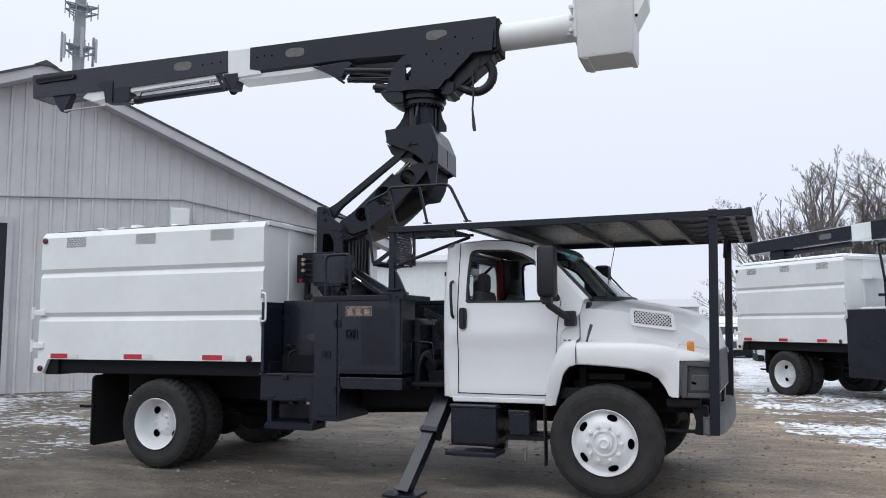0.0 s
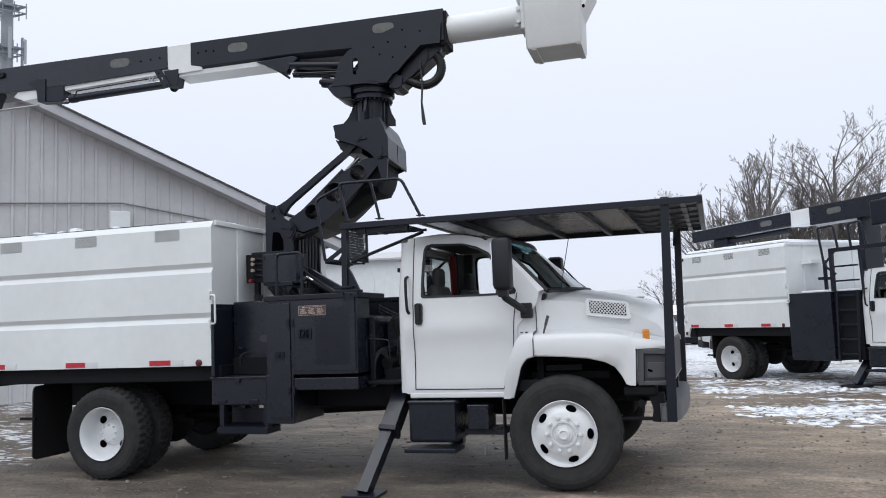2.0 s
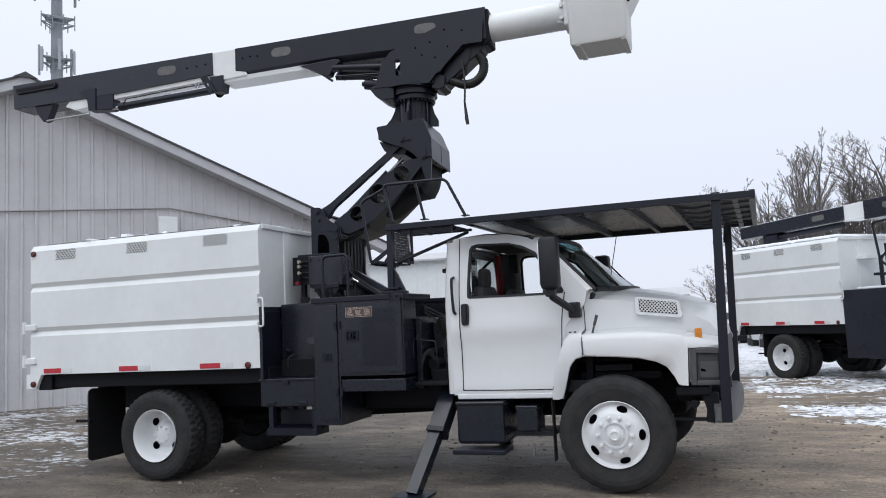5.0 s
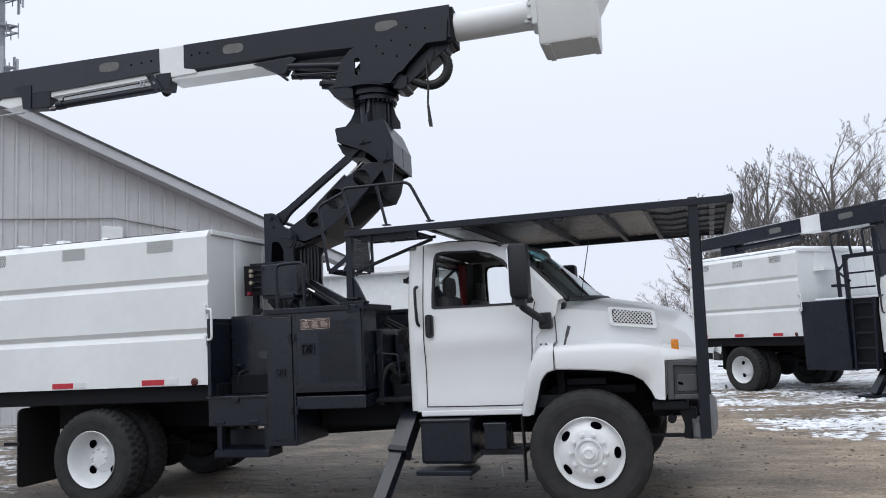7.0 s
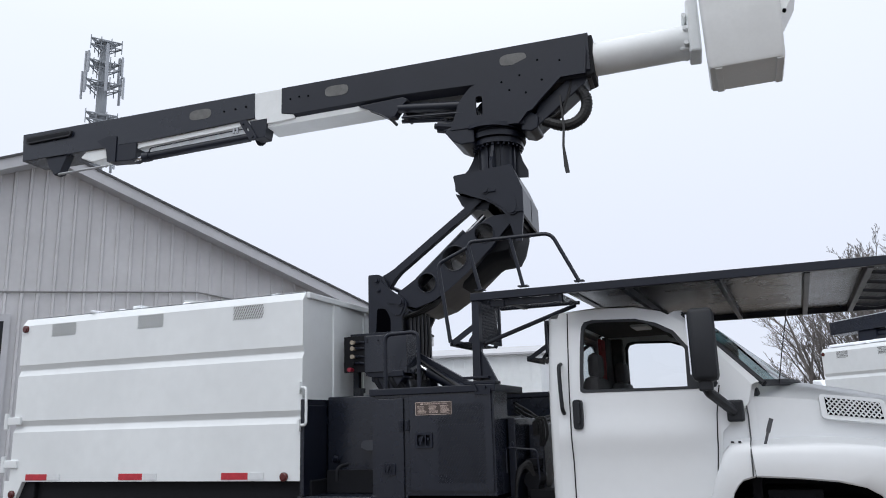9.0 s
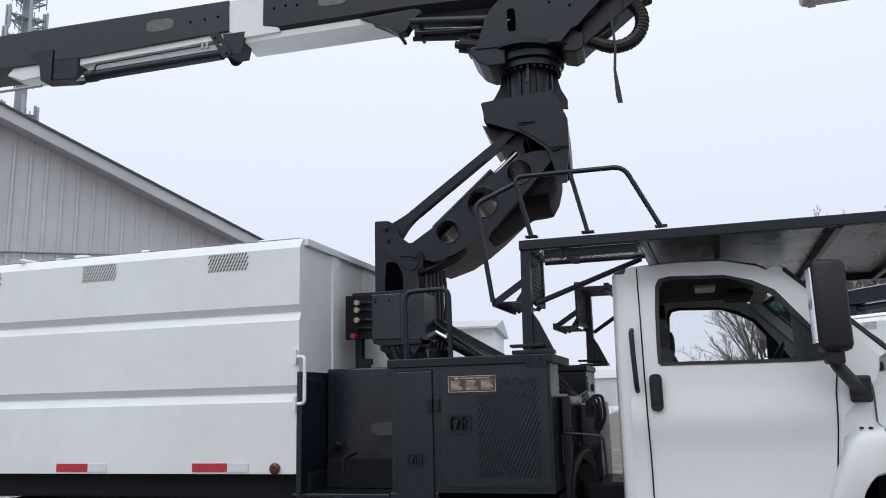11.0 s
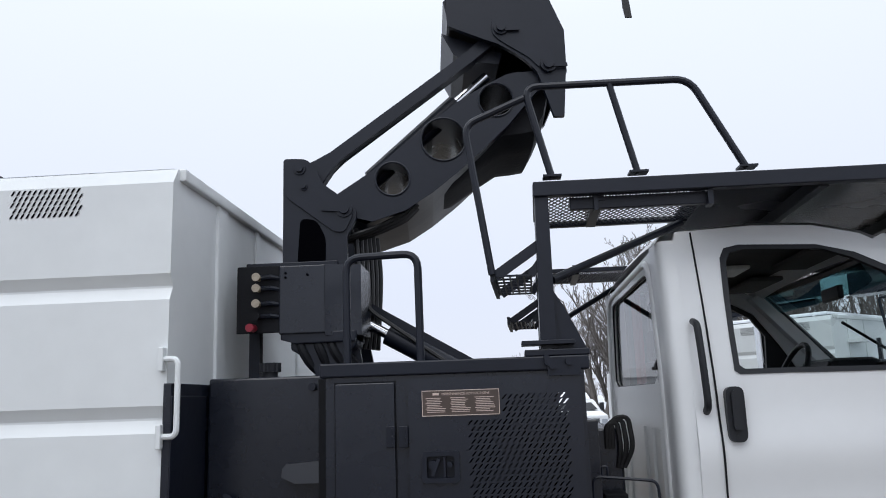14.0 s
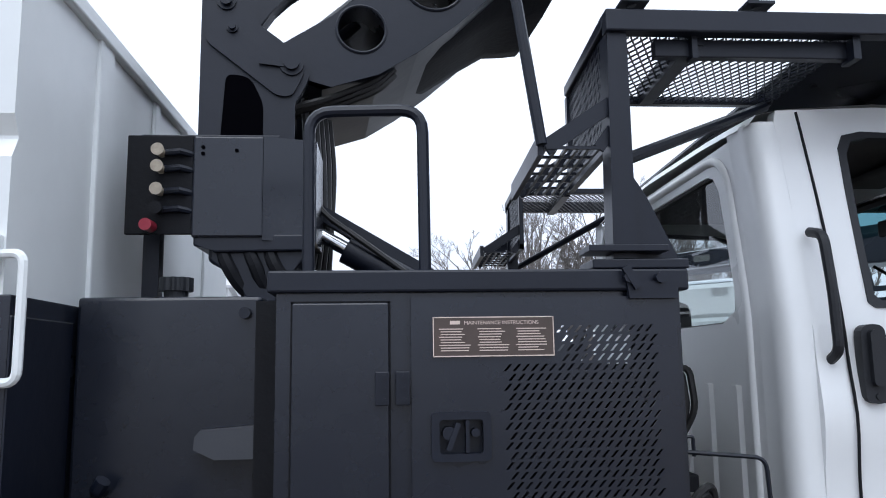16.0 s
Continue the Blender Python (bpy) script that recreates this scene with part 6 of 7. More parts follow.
for (a, za), (b, zb) in zip(shell_pts, shell_pts[1:]):
    riser_part("housing_panel", prism([(a, za), (b, zb), (b - 0.012, zb - 0.012), (a - 0.012 if a > 0.6 else a + 0.012, za - 0.012)], 0.004, HW - 0.004, "y"), BLACK, riser)
riser_part("panel_seam", box(1.066, 1.142, HW * 0.5, HW * 0.5 + 0.006, 3.36, 3.57, 0.0), UNDER, riser)
riser_part("housing_brow", prism([(0.5, 3.62), (0.56, 3.5), (0.62, 3.455), (0.8, 3.44), (0.82, 3.5), (0.7, 3.545)], 0.1, HW - 0.1, "y"), BLACK, riser)
riser_part("raised_rib", prism(rounded([(0.76, 3.56), (0.76, 3.66), (0.85, 3.685), (1.07, 3.5), (1.085, 3.36), (1.0, 3.36), (0.95, 3.42), (0.8, 3.52)], 0.04), -0.008, 0.0, "y"), BLACK, riser)
for s, z, r in ((0.807, 3.588, 0.024), (1.044, 3.381, 0.028)):
    bm = bmesh.new()
    add_cyl(bm, (s, -0.035, z), (s, HW + 0.02, z), r, seg=16)
    add_cyl(bm, (s, -0.02, z), (s, -0.008, z), r * 1.55, seg=16)
    add_bar(bm, (s + 0.01, -0.02, z - 0.012), (s + 0.095, -0.02, z - 0.01), 0.01, 0.018)
    riser_part("pin", bm, BLACK, riser)
CX, CY = 0.86, 0.36
riser_part("turret_neck", cyl((CX, CY, 3.77), (CX, CY, 4.14), 0.172, seg=36), BLACK, riser, smooth=40)
for k in range(8):
    a = 2 * math.pi * (k + 0.5) / 8
    riser_part("neck_rib", bar((CX + 0.175 * math.cos(a), CY + 0.175 * math.sin(a), 3.79), (CX + 0.175 * math.cos(a), CY + 0.175 * math.sin(a), 4.1), 0.024, 0.024, (math.cos(a), math.sin(a), 0)), BLACK, riser)
for k, (dx, dy) in enumerate(((-1, 0), (1, 0), (0, -1), (0, 1))):
    pts = [(0.15, 3.8), (0.28, 3.79), (0.28, 3.86), (0.235, 3.95), (0.21, 4.05), (0.2, 4.12), (0.15, 4.12)] if dx > 0 else [(0.15, 3.8), (0.34, 3.79), (0.34, 3.88), (0.29, 3.93), (0.25, 4.0), (0.22, 4.08), (0.205, 4.12), (0.15, 4.12)]
    bm = prism(pts, -0.012, 0.012, "y")
    bm.transform(Matrix.Translation((CX, CY, 0)) @ Matrix.Rotation(math.atan2(dy, dx), 4, "Z"))
    riser_part("neck_gusset", bm, BLACK, riser)
bm = bmesh.new()
add_cyl(bm, (CX, CY, 4.09), (CX, CY, 4.135), 0.245, seg=44)
add_cyl(bm, (CX, CY, 4.135), (CX, CY, 4.15), 0.23, seg=44)
add_cyl(bm, (CX, CY, 4.15), (CX, CY, 4.2), 0.27, seg=44)
add_cyl(bm, (CX, CY, 4.2), (CX, CY, 4.212), 0.25, seg=44)
add_cyl(bm, (CX, CY, 4.212), (CX, CY, 4.3), 0.262, seg=44)
ring = riser_part("turntable_bearing", bm, BLACK, riser, "black turntable bearing ringed with bolts", smooth=40)
for k in range(28):
    a = 2 * math.pi * k / 28
    riser_part("bolt", cyl((CX + 0.222 * math.cos(a), CY + 0.222 * math.sin(a), 4.068), (CX + 0.222 * math.cos(a), CY + 0.222 * math.sin(a), 4.092), 0.013, seg=6), BLACK, ring)

# ---- boom: telescoping box, seen from its near side ----
BOOM = Matrix.Translation((-2.0, 0.9, 0)) @ Matrix.Rotation(math.atan(0.06), 4, "Z")
BW = 0.34
RISE = 0.0503


def boom_part(name, bm, mat=None, parent=None, label="", smooth=False):
    set_boom(bm)
    return part(name, bm, mat or BLACKSHEET, parent or boom, label, smooth)


def set_boom(bm):
    """The boom lies level, its tail run out a little."""
    for v in bm.verts:
        v.co.z = 0.964 * v.co.z - 0.0418 * v.co.x - 0.0418
        v.co.x += float(np.interp(v.co.x, (-5.54, -3.33, -2.4, -0.01, 0.68, 1.56), (0.081, 0.166, 0.165, 0.104, 0.088, -0.045)))
    bm.transform(BOOM)


def zt(s):
    return 5.13 + RISE * s


bm = bmesh.new()
rows = []
for s, h, c in ((-2.4, 0.29, 0.02), (-2.25, 0.365, 0.06), (-1.15, 0.355, 0.06), (0.1, 0.4, 0.06), (0.68, 0.42, 0.06)):
    z = zt(s)
    rows.append([(s, 0.006, z), (s, 0.0, z - 0.006), (s, 0.0, z - h + c), (s, c, z - h), (s, BW - c, z - h), (s, BW, z - h + c), (s, BW, z - 0.006), (s, BW - 0.006, z)])
rows = add_loft(bm, rows, close=True)
bm.faces.new(rows[0])
bm.faces.new(rows[-1])
bmesh.ops.recalc_face_normals(bm, faces=bm.faces[:])
set_boom(bm)
boom = part("boom", bm, BLACK, truck, "black telescoping box boom with a white end section and bucket")
bm = prism([(-5.54, zt(-5.54)), (-2.705, zt(-2.705)), (-2.7, zt(-2.7) - 0.283), (-4.05, zt(-4.05) - 0.33), (-5.52, zt(-5.52) - 0.325)], 0.0, BW, "y", 0.006)
boom_part("tail_section", bm)
boom_part("white_band", prism([(-2.72, zt(-2.72) - 0.004), (-2.38, zt(-2.38) - 0.004), (-2.25, zt(-2.25) - 0.35), (-2.56, zt(-2.56) - 0.36), (-2.7, zt(-2.7) - 0.29)], 0.008, BW - 0.008, "y", 0.006), FIBRE, None, "white fibreglass inner boom section")
boom_part("white_inner", prism([(-2.6, zt(-2.6) - 0.25), (-1.3, zt(-1.3) - 0.25), (-1.3, zt(-1.3) - 0.385), (-2.6, zt(-2.6) - 0.395)], 0.03, BW - 0.03, "y", 0.006), FIBRE)
boom_part("white_inner", prism([(-4.64, zt(-4.64) - 0.25), (-2.66, zt(-2.66) - 0.25), (-2.66, 4.66), (-4.1, 4.535), (-4.42, 4.47), (-4.62, 4.44), (-4.77, 4.5), (-4.72, 4.55)], 0.02, 0.2, "y", 0.006), FIBRE)
for s in (-3.33, -1.79, -0.01):
    z = zt(s) - 0.135
    boom_part("bare_patch", prism([(s + 0.125 * math.copysign(abs(math.cos(a)) ** 0.55, math.cos(a)), z + RISE * 0.125 * math.cos(a) + 0.056 * math.copysign(abs(math.sin(a)) ** 0.7, math.sin(a))) for a in (2 * math.pi * k / 28 for k in range(28))], -0.003, 0.002, "y"), PATCH, None, "bare grey oval patch")
for s, d in ((-3.05, 0.15), (-2.92, 0.145), (-2.8, 0.14), (-2.3, 0.14), (-2.2, 0.13), (-2.1, 0.14), (0.05, 0.32), (0.22, 0.2), (0.42, 0.24), (-0.05, 0.45), (0.1, 0.5), (0.25, 0.4), (-0.12, 0.36)):
    # holes are black studs coloured like the dark inside
    boom_part("bolt_hole", cyl((s, -0.032 if s > -0.2 else -0.004, zt(s) - d), (s, 0.01, zt(s) - d), 0.011, seg=8), SLOT)
# rest slot at the tail
bm = prism(rounded([(-5.47, zt(-5.47) - 0.135), (-4.88, zt(-4.88) - 0.125), (-4.88, zt(-4.88) - 0.05), (-5.47, zt(-5.47) - 0.055)], 0.035), -0.03, 0.005, "y", 0.0)
boom_part("tail_slot", bm, TRIM)
boom_part("tail_slot_lip", prism(rounded([(-5.45, zt(-5.45) - 0.115), (-4.9, zt(-4.9) - 0.105), (-4.9, zt(-4.9) - 0.07), (-5.45, zt(-5.45) - 0.075)], 0.015), -0.034, -0.029, "y", 0.0), UNDER)
# brackets and extension cylinder under the tail
boom_part("tail_bracket", prism([(-5.24, zt(-5.24) - 0.3), (-4.93, zt(-4.93) - 0.3), (-4.99, 4.46), (-5.03, 4.35), (-5.1, 4.33), (-5.18, 4.43)], 0.02, 0.12, "y", 0.01), BLACK)
boom_part("rod_plate", prism([(-4.55, 4.66), (-4.42, 4.7), (-4.31, 4.695), (-4.31, 4.4), (-4.41, 4.41), (-4.43, 4.55)], -0.012, 0.0, "y"), BLACK)
boom_part("rod_lug", prism([(-4.41, 4.6), (-4.07, 4.62), (-4.07, 4.42), (-4.12, 4.4), (-4.42, 4.41)], 0.0, 0.14, "y", 0.008), BLACK)
boom_part("extension_cylinder", cyl((-4.0, 0.05, 4.436), (-2.78, 0.05, 4.53), 0.046), BLACK, None, "black hydraulic extension cylinder", smooth=40)
boom_part("cylinder_gland", cyl((-4.01, 0.05, 4.435), (-3.93, 0.05, 4.441), 0.053), BLACK, smooth=40)
boom_part("extension_rod", cyl((-4.12, 0.05, 4.427), (-3.99, 0.05, 4.437), 0.026), CHROME, smooth=40)
boom_part("sense_line", tube([(-3.92, 0.01, 4.46), (-3.9, 0.0, 4.515), (-3.0, 0.0, 4.595), (-2.8, 0.0, 4.61)], 0.007, 6, 0.02), BLACK)
cheek = rounded([(-2.87, 4.69), (-2.78, 4.7), (-2.66, 4.5), (-2.7, 4.47), (-2.745, 4.475)], 0.015)
for y in (-0.014, 0.15):
    boom_part("cylinder_cheek", holed(cheek, [[(-2.79, 4.61), (-2.765, 4.615), (-2.745, 4.575), (-2.765, 4.57)]], y, y + 0.02), BLACK)
boom_part("cylinder_lug", prism([(-2.76, 4.69), (-2.56, 4.7), (-2.565, 4.625), (-2.585, 4.5), (-2.7, 4.49)], 0.006, 0.15, "y", 0.006), BLACK)
for u, v in ((-2.82, 4.66), (-2.71, 4.51)):
    boom_part("pin", cyl((u, -0.026, v), (u, 0.02, v), 0.013, seg=10), BLACK)
for k in range(2):
    boom_part("fitting", cyl((-2.93 + 0.04 * k, 0.0, 4.57), (-2.93 + 0.04 * k, 0.0, 4.63), 0.012, seg=8), STEEL)
boom_part("tail_line", tube([(-5.04, 0.02, 4.335), (-4.42, 0.02, 4.375)], 0.013, 8), STEEL)
# turret plates carrying the boom, each with a slot through it
turret_pts = [(-0.145, 4.87), (-0.42, 4.75), (-0.5, 4.66), (-0.54, 4.6), (-0.58, 4.468), (-0.625, 4.345), (-0.42, 4.35), (0.02, 4.35), (0.1, 4.45), (0.15, 4.47), (0.23, 4.56), (0.42, 4.75), (0.64, 4.76), (0.66, 5.0), (0.3, 5.05)]
slot_loop = rounded([(-0.372, 4.465), (-0.308, 4.465), (-0.308, 4.655), (-0.372, 4.655)], 0.03)
for y0 in (-0.03, BW):
    boom_part("turret_plate", holed(turret_pts, [slot_loop], y0, y0 + 0.03), BLACK, None, "black turret side plate with a slot")
boom_part("gear_case", prism([(-0.68, 4.33), (-0.65, 4.37), (-0.4, 4.37), (-0.4, 4.21), (-0.53, 4.2), (-0.61, 4.24)], -0.02, BW + 0.02, "y", 0.01), BLACK)
boom_part("turret_base", cyl((-0.265, BW * 0.5, 4.335), (-0.265, BW * 0.5, 4.375), 0.27, seg=40), BLACK, smooth=40)
boom_part("turret_floor", box(-0.6, 0.06, 0.0, BW, 4.352, 4.385), BLACK)
boom_part("valve_box", prism([(0.03, 4.3), (0.03, 4.44), (0.12, 4.47), (0.19, 4.42), (0.18, 4.31), (0.12, 4.28)], 0.02, BW - 0.04, "y", 0.01), BLACK)
boom_part("turret_web", prism([(-0.22, 4.38), (0.05, 4.38), (0.3, 4.72), (-0.1, 4.78)], 0.03, BW - 0.03, "y"), UNDER)
bm = bmesh.new()
add_cyl(bm, (-0.76, 0.03, 4.42), (-0.6, 0.06, 4.4), 0.06, seg=14)
add_cyl(bm, (-0.79, 0.04, 4.43), (-0.75, 0.04, 4.42), 0.03, seg=10)
add_cyl(bm, (-0.73, 0.03, 4.44), (-0.73, 0.03, 4.485), 0.018, seg=8)
add_cyl(bm, (-0.68, 0.03, 4.44), (-0.68, 0.03, 4.48), 0.018, seg=8)
add_box(bm, -0.7, -0.56, 0.0, 0.16, 4.35, 4.42, 0.01)
boom_part("slew_motor", bm, BLACK)
for k in range(3):
    boom_part("hydraulic_hose", tube([(-0.74 + 0.03 * k, 0.04, 4.47), (-0.66, 0.02 + 0.03 * k, 4.5 + 0.012 * k), (-0.5, 0.05 + 0.03 * k, 4.47 + 0.01 * k), (-0.3, 0.1, 4.5)], 0.009, 6, 0.05), HOSE)
# lift cylinders under the boom
for y, z in ((0.04, 4.62), (0.2, 4.6), (0.12, 4.52)):
    boom_part("lift_cylinder", cyl((-1.15, y, z + 0.03), (-0.4, y, z - 0.02), 0.045 if z > 4.55 else 0.02), BLACK, smooth=40)
boom_part("lift_line", tube([(-1.1, -0.02, 4.53), (-0.5, -0.02, 4.51)], 0.012, 6), BLACK)
boom_part("knuckle_bracket", prism([(-1.56, 4.71), (-1.1, 4.75), (-1.04, 4.72), (-1.14, 4.64), (-1.18, 4.56), (-1.25, 4.55), (-1.36, 4.63)], 0.0, 0.1, "y", 0.006), BLACK)
for s, r in ((-1.24, 0.016), (-1.08, 0.018)):
    boom_part("knuckle_pin", cyl((s, 0.0, 4.56), (s, 0.2, 4.56), r, seg=10), BLACK)
# front end: mouth, hose loop, strap
bm = prism([(0.6, zt(0.6) - 0.02), (0.72, zt(0.72) - 0.02), (0.72, 4.77), (0.64, 4.74)], 0.015, BW - 0.015, "y", 0.01)
boom_part("boom_mouth", bm, UNDER)
boom_part("mouth_block", prism([(0.1, 4.33), (0.14, 4.3), (0.62, 4.7), (0.66, 4.78), (0.5, 4.78), (0.2, 4.55)], 0.05, BW - 0.05, "y", 0.01), BLACK)
loop = [(0.22 + 0.0, 0.1, 4.4)]
for k in range(13):
    a = radians(-115 + 15.5 * k)
    loop.append((0.42 + 0.2 * math.cos(a), 0.1, 4.53 + 0.2 * math.sin(a)))
boom_part("hose_loop", tube(loop, 0.048, 10), HOSE, None, "black corrugated hose loop")
bm = bmesh.new()
for k in range(26):
    t = k / 25 * (len(loop) - 2)
    i = int(t)
    p, q = Vector(loop[i]), Vector(loop[i + 1])
    c = p.lerp(q, t - i)
    d = (q - p).normalized()
    add_cyl(bm, c - d * 0.004, c + d * 0.004, 0.053, seg=12)
boom_part("hose_corrugation", bm, HOSE)
for k in range(3):
    boom_part("hydraulic_hose", tube([(0.5, 0.06 + 0.05 * k, 4.74), (0.47 - 0.03 * k, 0.04 + 0.05 * k, 4.6), (0.4, 0.06 + 0.05 * k, 4.46), (0.28, 0.08 + 0.04 * k, 4.4)], 0.012, 7, 0.05), HOSE)
boom_part("strap", prism([(0.385, 4.6), (0.4, 4.6), (0.42, 4.3), (0.405, 4.12), (0.43, 3.92), (0.435, 3.86), (0.4, 3.86), (0.39, 3.92), (0.385, 4.12), (0.4, 4.3)], 0.03, 0.04, "y"), HOSE, None, "hanging black strap")
# white tip tube and bucket
boom_part("tip_tube", cyl((0.66, 0.17, 4.965), (1.72, 0.16, 5.03), 0.152, seg=32), FIBRE, None, "round white fibreglass tip tube", smooth=40)
bm = bmesh.new()
add_box(bm, 1.64, 1.74, 0.0, 0.3, 4.86, 5.36, 0.02)
add_box(bm, 1.56, 1.66, 0.04, 0.28, 4.9, 5.08, 0.02)
for z in (4.94, 5.08, 5.2):
    add_cyl(bm, (1.62, -0.02, z), (1.62, 0.32, z), 0.02, seg=8)
boom_part("bucket_bracket", bm, FIBRE)
# open-topped bucket with tapered walls, turned square to the truck
BUCKET = Matrix.Translation((-0.275, 0.465, -0.285)) @ Matrix.Rotation(radians(0), 4, "Z")
BL, BD, BZ0, BZ1 = 0.54, 0.485, 4.445, 5.6


def bucket_part(name, bm, mat=None, parent=None, label="", smooth=False):
    bm.transform(BUCKET)
    return part(name, bm, mat or FIBRE, parent, label, smooth)


secs = []
for z, g in ((BZ0, -0.012), (BZ0 + 0.02, 0.0), (BZ1 - 0.05, 0.03), (BZ1 - 0.05, 0.055), (BZ1, 0.055), (BZ1, 0.0), (BZ0 + 0.08, -0.03)):
    secs.append([(s, y, z) for s, y in rounded([(-g, -g), (BL + g, -g), (BL + g, BD + g), (-g, BD + g)], 0.03, 4)])
bm = bmesh.new()
rows = add_loft(bm, secs, close=True)
bm.faces.new(rows[0])
bm.faces.new(rows[-1])
bucket = bucket_part("bucket", bm, FIBRE, boom, "white fibreglass work bucket", smooth=45)
for s in (0.05, 0.48):
    bucket_part("bucket_runner", box(s, s + 0.05, 0.02, BD - 0.01, BZ0 - 0.012, BZ0 + 0.005, 0.003), FIBRE, bucket)
bm = bmesh.new()
add_prism(bm, [(BL, 4.74), (BL + 0.13, 4.97), (BL + 0.13, 5.3), (BL + 0.08, 5.38), (BL, 5.38)], 0.02, 0.4, "y")
bucket_part("bucket_step", bm, FIBRE, bucket, "moulded step on the bucket side")
bucket_part("step_pocket", prism(rounded([(BL + 0.03, 5.0), (BL + 0.115, 5.0), (BL + 0.115, 5.22), (BL + 0.03, 5.22)], 0.02), 0.014, 0.022, "y"), PATCH, bucket)
bucket_part("step_bolt", cyl((BL + 0.03, 0.01, 4.8), (BL + 0.03, 0.03, 4.8), 0.014), SLOT, bucket)


# ---- second, similar truck parked behind ----
def build_second(m):
    other = thing("bucket_truck", m, "second white and black bucket truck with lowered boom under snow", "truck")
    build_wheels(other, -0.43, -5.16, front_z=0.445, rear_z=0.445, rear_size=0.93)
    build_chassis(other)
    older = set(other.children)
    build_chip_box(other)
    for kid in set(other.children) - older:
        # a shorter, deeper box than its neighbour's, with short flaps
        low = 0.71 if kid.name.startswith("mud_flap") else 1.088
        top = (1.03, 0.99) if kid.name.startswith("mud_flap") else (2.675, 2.675)
        kid.matrix_basis = Matrix(((0.91, 0, 0, -3.64 + 3.505 * 0.91), (0, 1, 0, 0), (0, 0, low, top[1] - top[0] * low), (0, 0, 0, 1)))
    older = set(other.children)
    build_cab(other)
    for kid in set(other.children) - older:
        kid.matrix_basis = Matrix(((1, 0, 0, -0.58), (0, 1, 0, -0.12), (0, 0, 0.86, 0.77 - 0.89 * 0.86), (0, 0, 0, 1))) @ kid.matrix_basis
    body = part("tool_body", box(-3.64, -2.72, 0.02, 2.48, 0.47, 1.695, 0.01), BLACKSHEET, other, "black tool body")
    part("back_body", box(-2.72, -2.2, 0.1, 2.38, 0.5, 1.695, 0.01), UNDER, body)
    part("body_snow", box(-3.4, -2.1, 0.12, 2.45, 1.695, 1.735, 0.012), SNOW, other)
    ladder = part("ladder", bar((-2.65, 0.04, 0.47), (-2.6, 0.04, 1.7), 0.04, 0.03, (0, 1, 0)), BLACK, other, "black steel ladder")
    part("rail", bar((-2.26, 0.04, 0.47), (-2.2, 0.04, 1.7), 0.04, 0.03, (0, 1, 0)), BLACK, ladder)
    for u in (-2.7, -2.14):
        part("rail", bar((u + 0.04, 0.06, 1.69), (u, 0.08, 2.46), 0.035, 0.03, (0, 1, 0)), BLACK, ladder)
    for k in range(7):
        z = 0.6 + 0.255 * k
        u = 0.04 * (z - 0.47) if k < 5 else -0.04
        part("rung", bar((-2.65 + u, 0.05, z), (-2.26 + u + (0.0 if k < 5 else 0.14), 0.05, z), 0.03, 0.03), BLACK, ladder)
    leg = part("outrigger", bar((-2.42, 0.1, 0.08), (-2.2, 0.5, 0.8), 0.12, 0.12, (1, 0, 0)), BLACKSHEET, other, "black outrigger leg")
    part("foot_pad", box(-2.62, -2.25, -0.05, 0.3, 0.02, 0.07, 0.004), BLACK, leg)
    part("bracket_pole", box(-3.25, -3.2, 0.55, 0.6, 1.7, 2.3), BLACK, other)
    part("bracket_cross", box(-3.27, -3.19, 0.42, 0.78, 1.93, 1.98), BLACK, other)
    part("box_ledge", box(-3.64, -3.4, 0.45, 0.9, 2.26, 2.31), BOXWHITE, other)
    part("roof_drift", box(-6.36, -3.75, 0.16, 2.34, 2.69, 2.75, 0.03), SNOW, other, "drift of snow on the box roof")
    bm = bmesh.new()
    add_tube(bm, smooth_path([(-2.64, 0.1, 2.0), (-2.86, 0.1, 2.17), (-2.95, 0.1, 2.85), (-2.62, 0.1, 2.87), (-2.56, 0.1, 2.45)], 0.06), 0.022, 8)
    add_tube(bm, smooth_path([(-2.3, 0.1, 2.45), (-2.33, 0.1, 2.86), (-2.08, 0.1, 2.88), (-2.0, 0.1, 2.45)], 0.06), 0.022, 8)
    add_box(bm, -2.72, 1.0, 0.05, 0.11, 2.39, 2.46)
    add_box(bm, -2.72, 1.0, 2.4, 2.46, 2.39, 2.46)
    add_box(bm, -1.9, 1.0, 0.1, 2.42, 2.43, 2.45)
    add_box(bm, -2.72, -2.66, 0.05, 0.11, 1.7, 2.4)
    add_bar(bm, (-2.86, 0.08, 2.17), (-2.62, 0.08, 2.4), 0.03, 0.03)
    part("platform", bm, BLACK, other)
    part("post", box(-2.8, -2.7, 1.0, 1.5, 1.6, 3.05, 0.01), BLACK, other)
    def zz(x):
        return 3.26 + 0.03 * (x + 6.9)
    part("boom", prism([(-6.9, zz(-6.9) - 0.26), (-6.9, zz(-6.9)), (-4.15, zz(-4.15)), (-4.15, zz(-4.15) - 0.27)], 0.85, 1.25, "y", 0.01), BLACKSHEET, other, "black stowed boom with a white band")
    part("boom_band", prism([(-4.15, zz(-4.15) - 0.3), (-4.15, zz(-4.15) + 0.01), (-3.7, zz(-3.7) + 0.01), (-3.7, zz(-3.7) - 0.3)], 0.87, 1.23, "y", 0.01), FIBRE, other)
    part("boom_front", prism([(-3.7, zz(-3.7) - 0.34), (-3.7, zz(-3.7) + 0.02), (-0.6, zz(-0.6)), (-0.6, zz(-0.6) - 0.4)], 0.85, 1.25, "y", 0.01), BLACKSHEET, other)
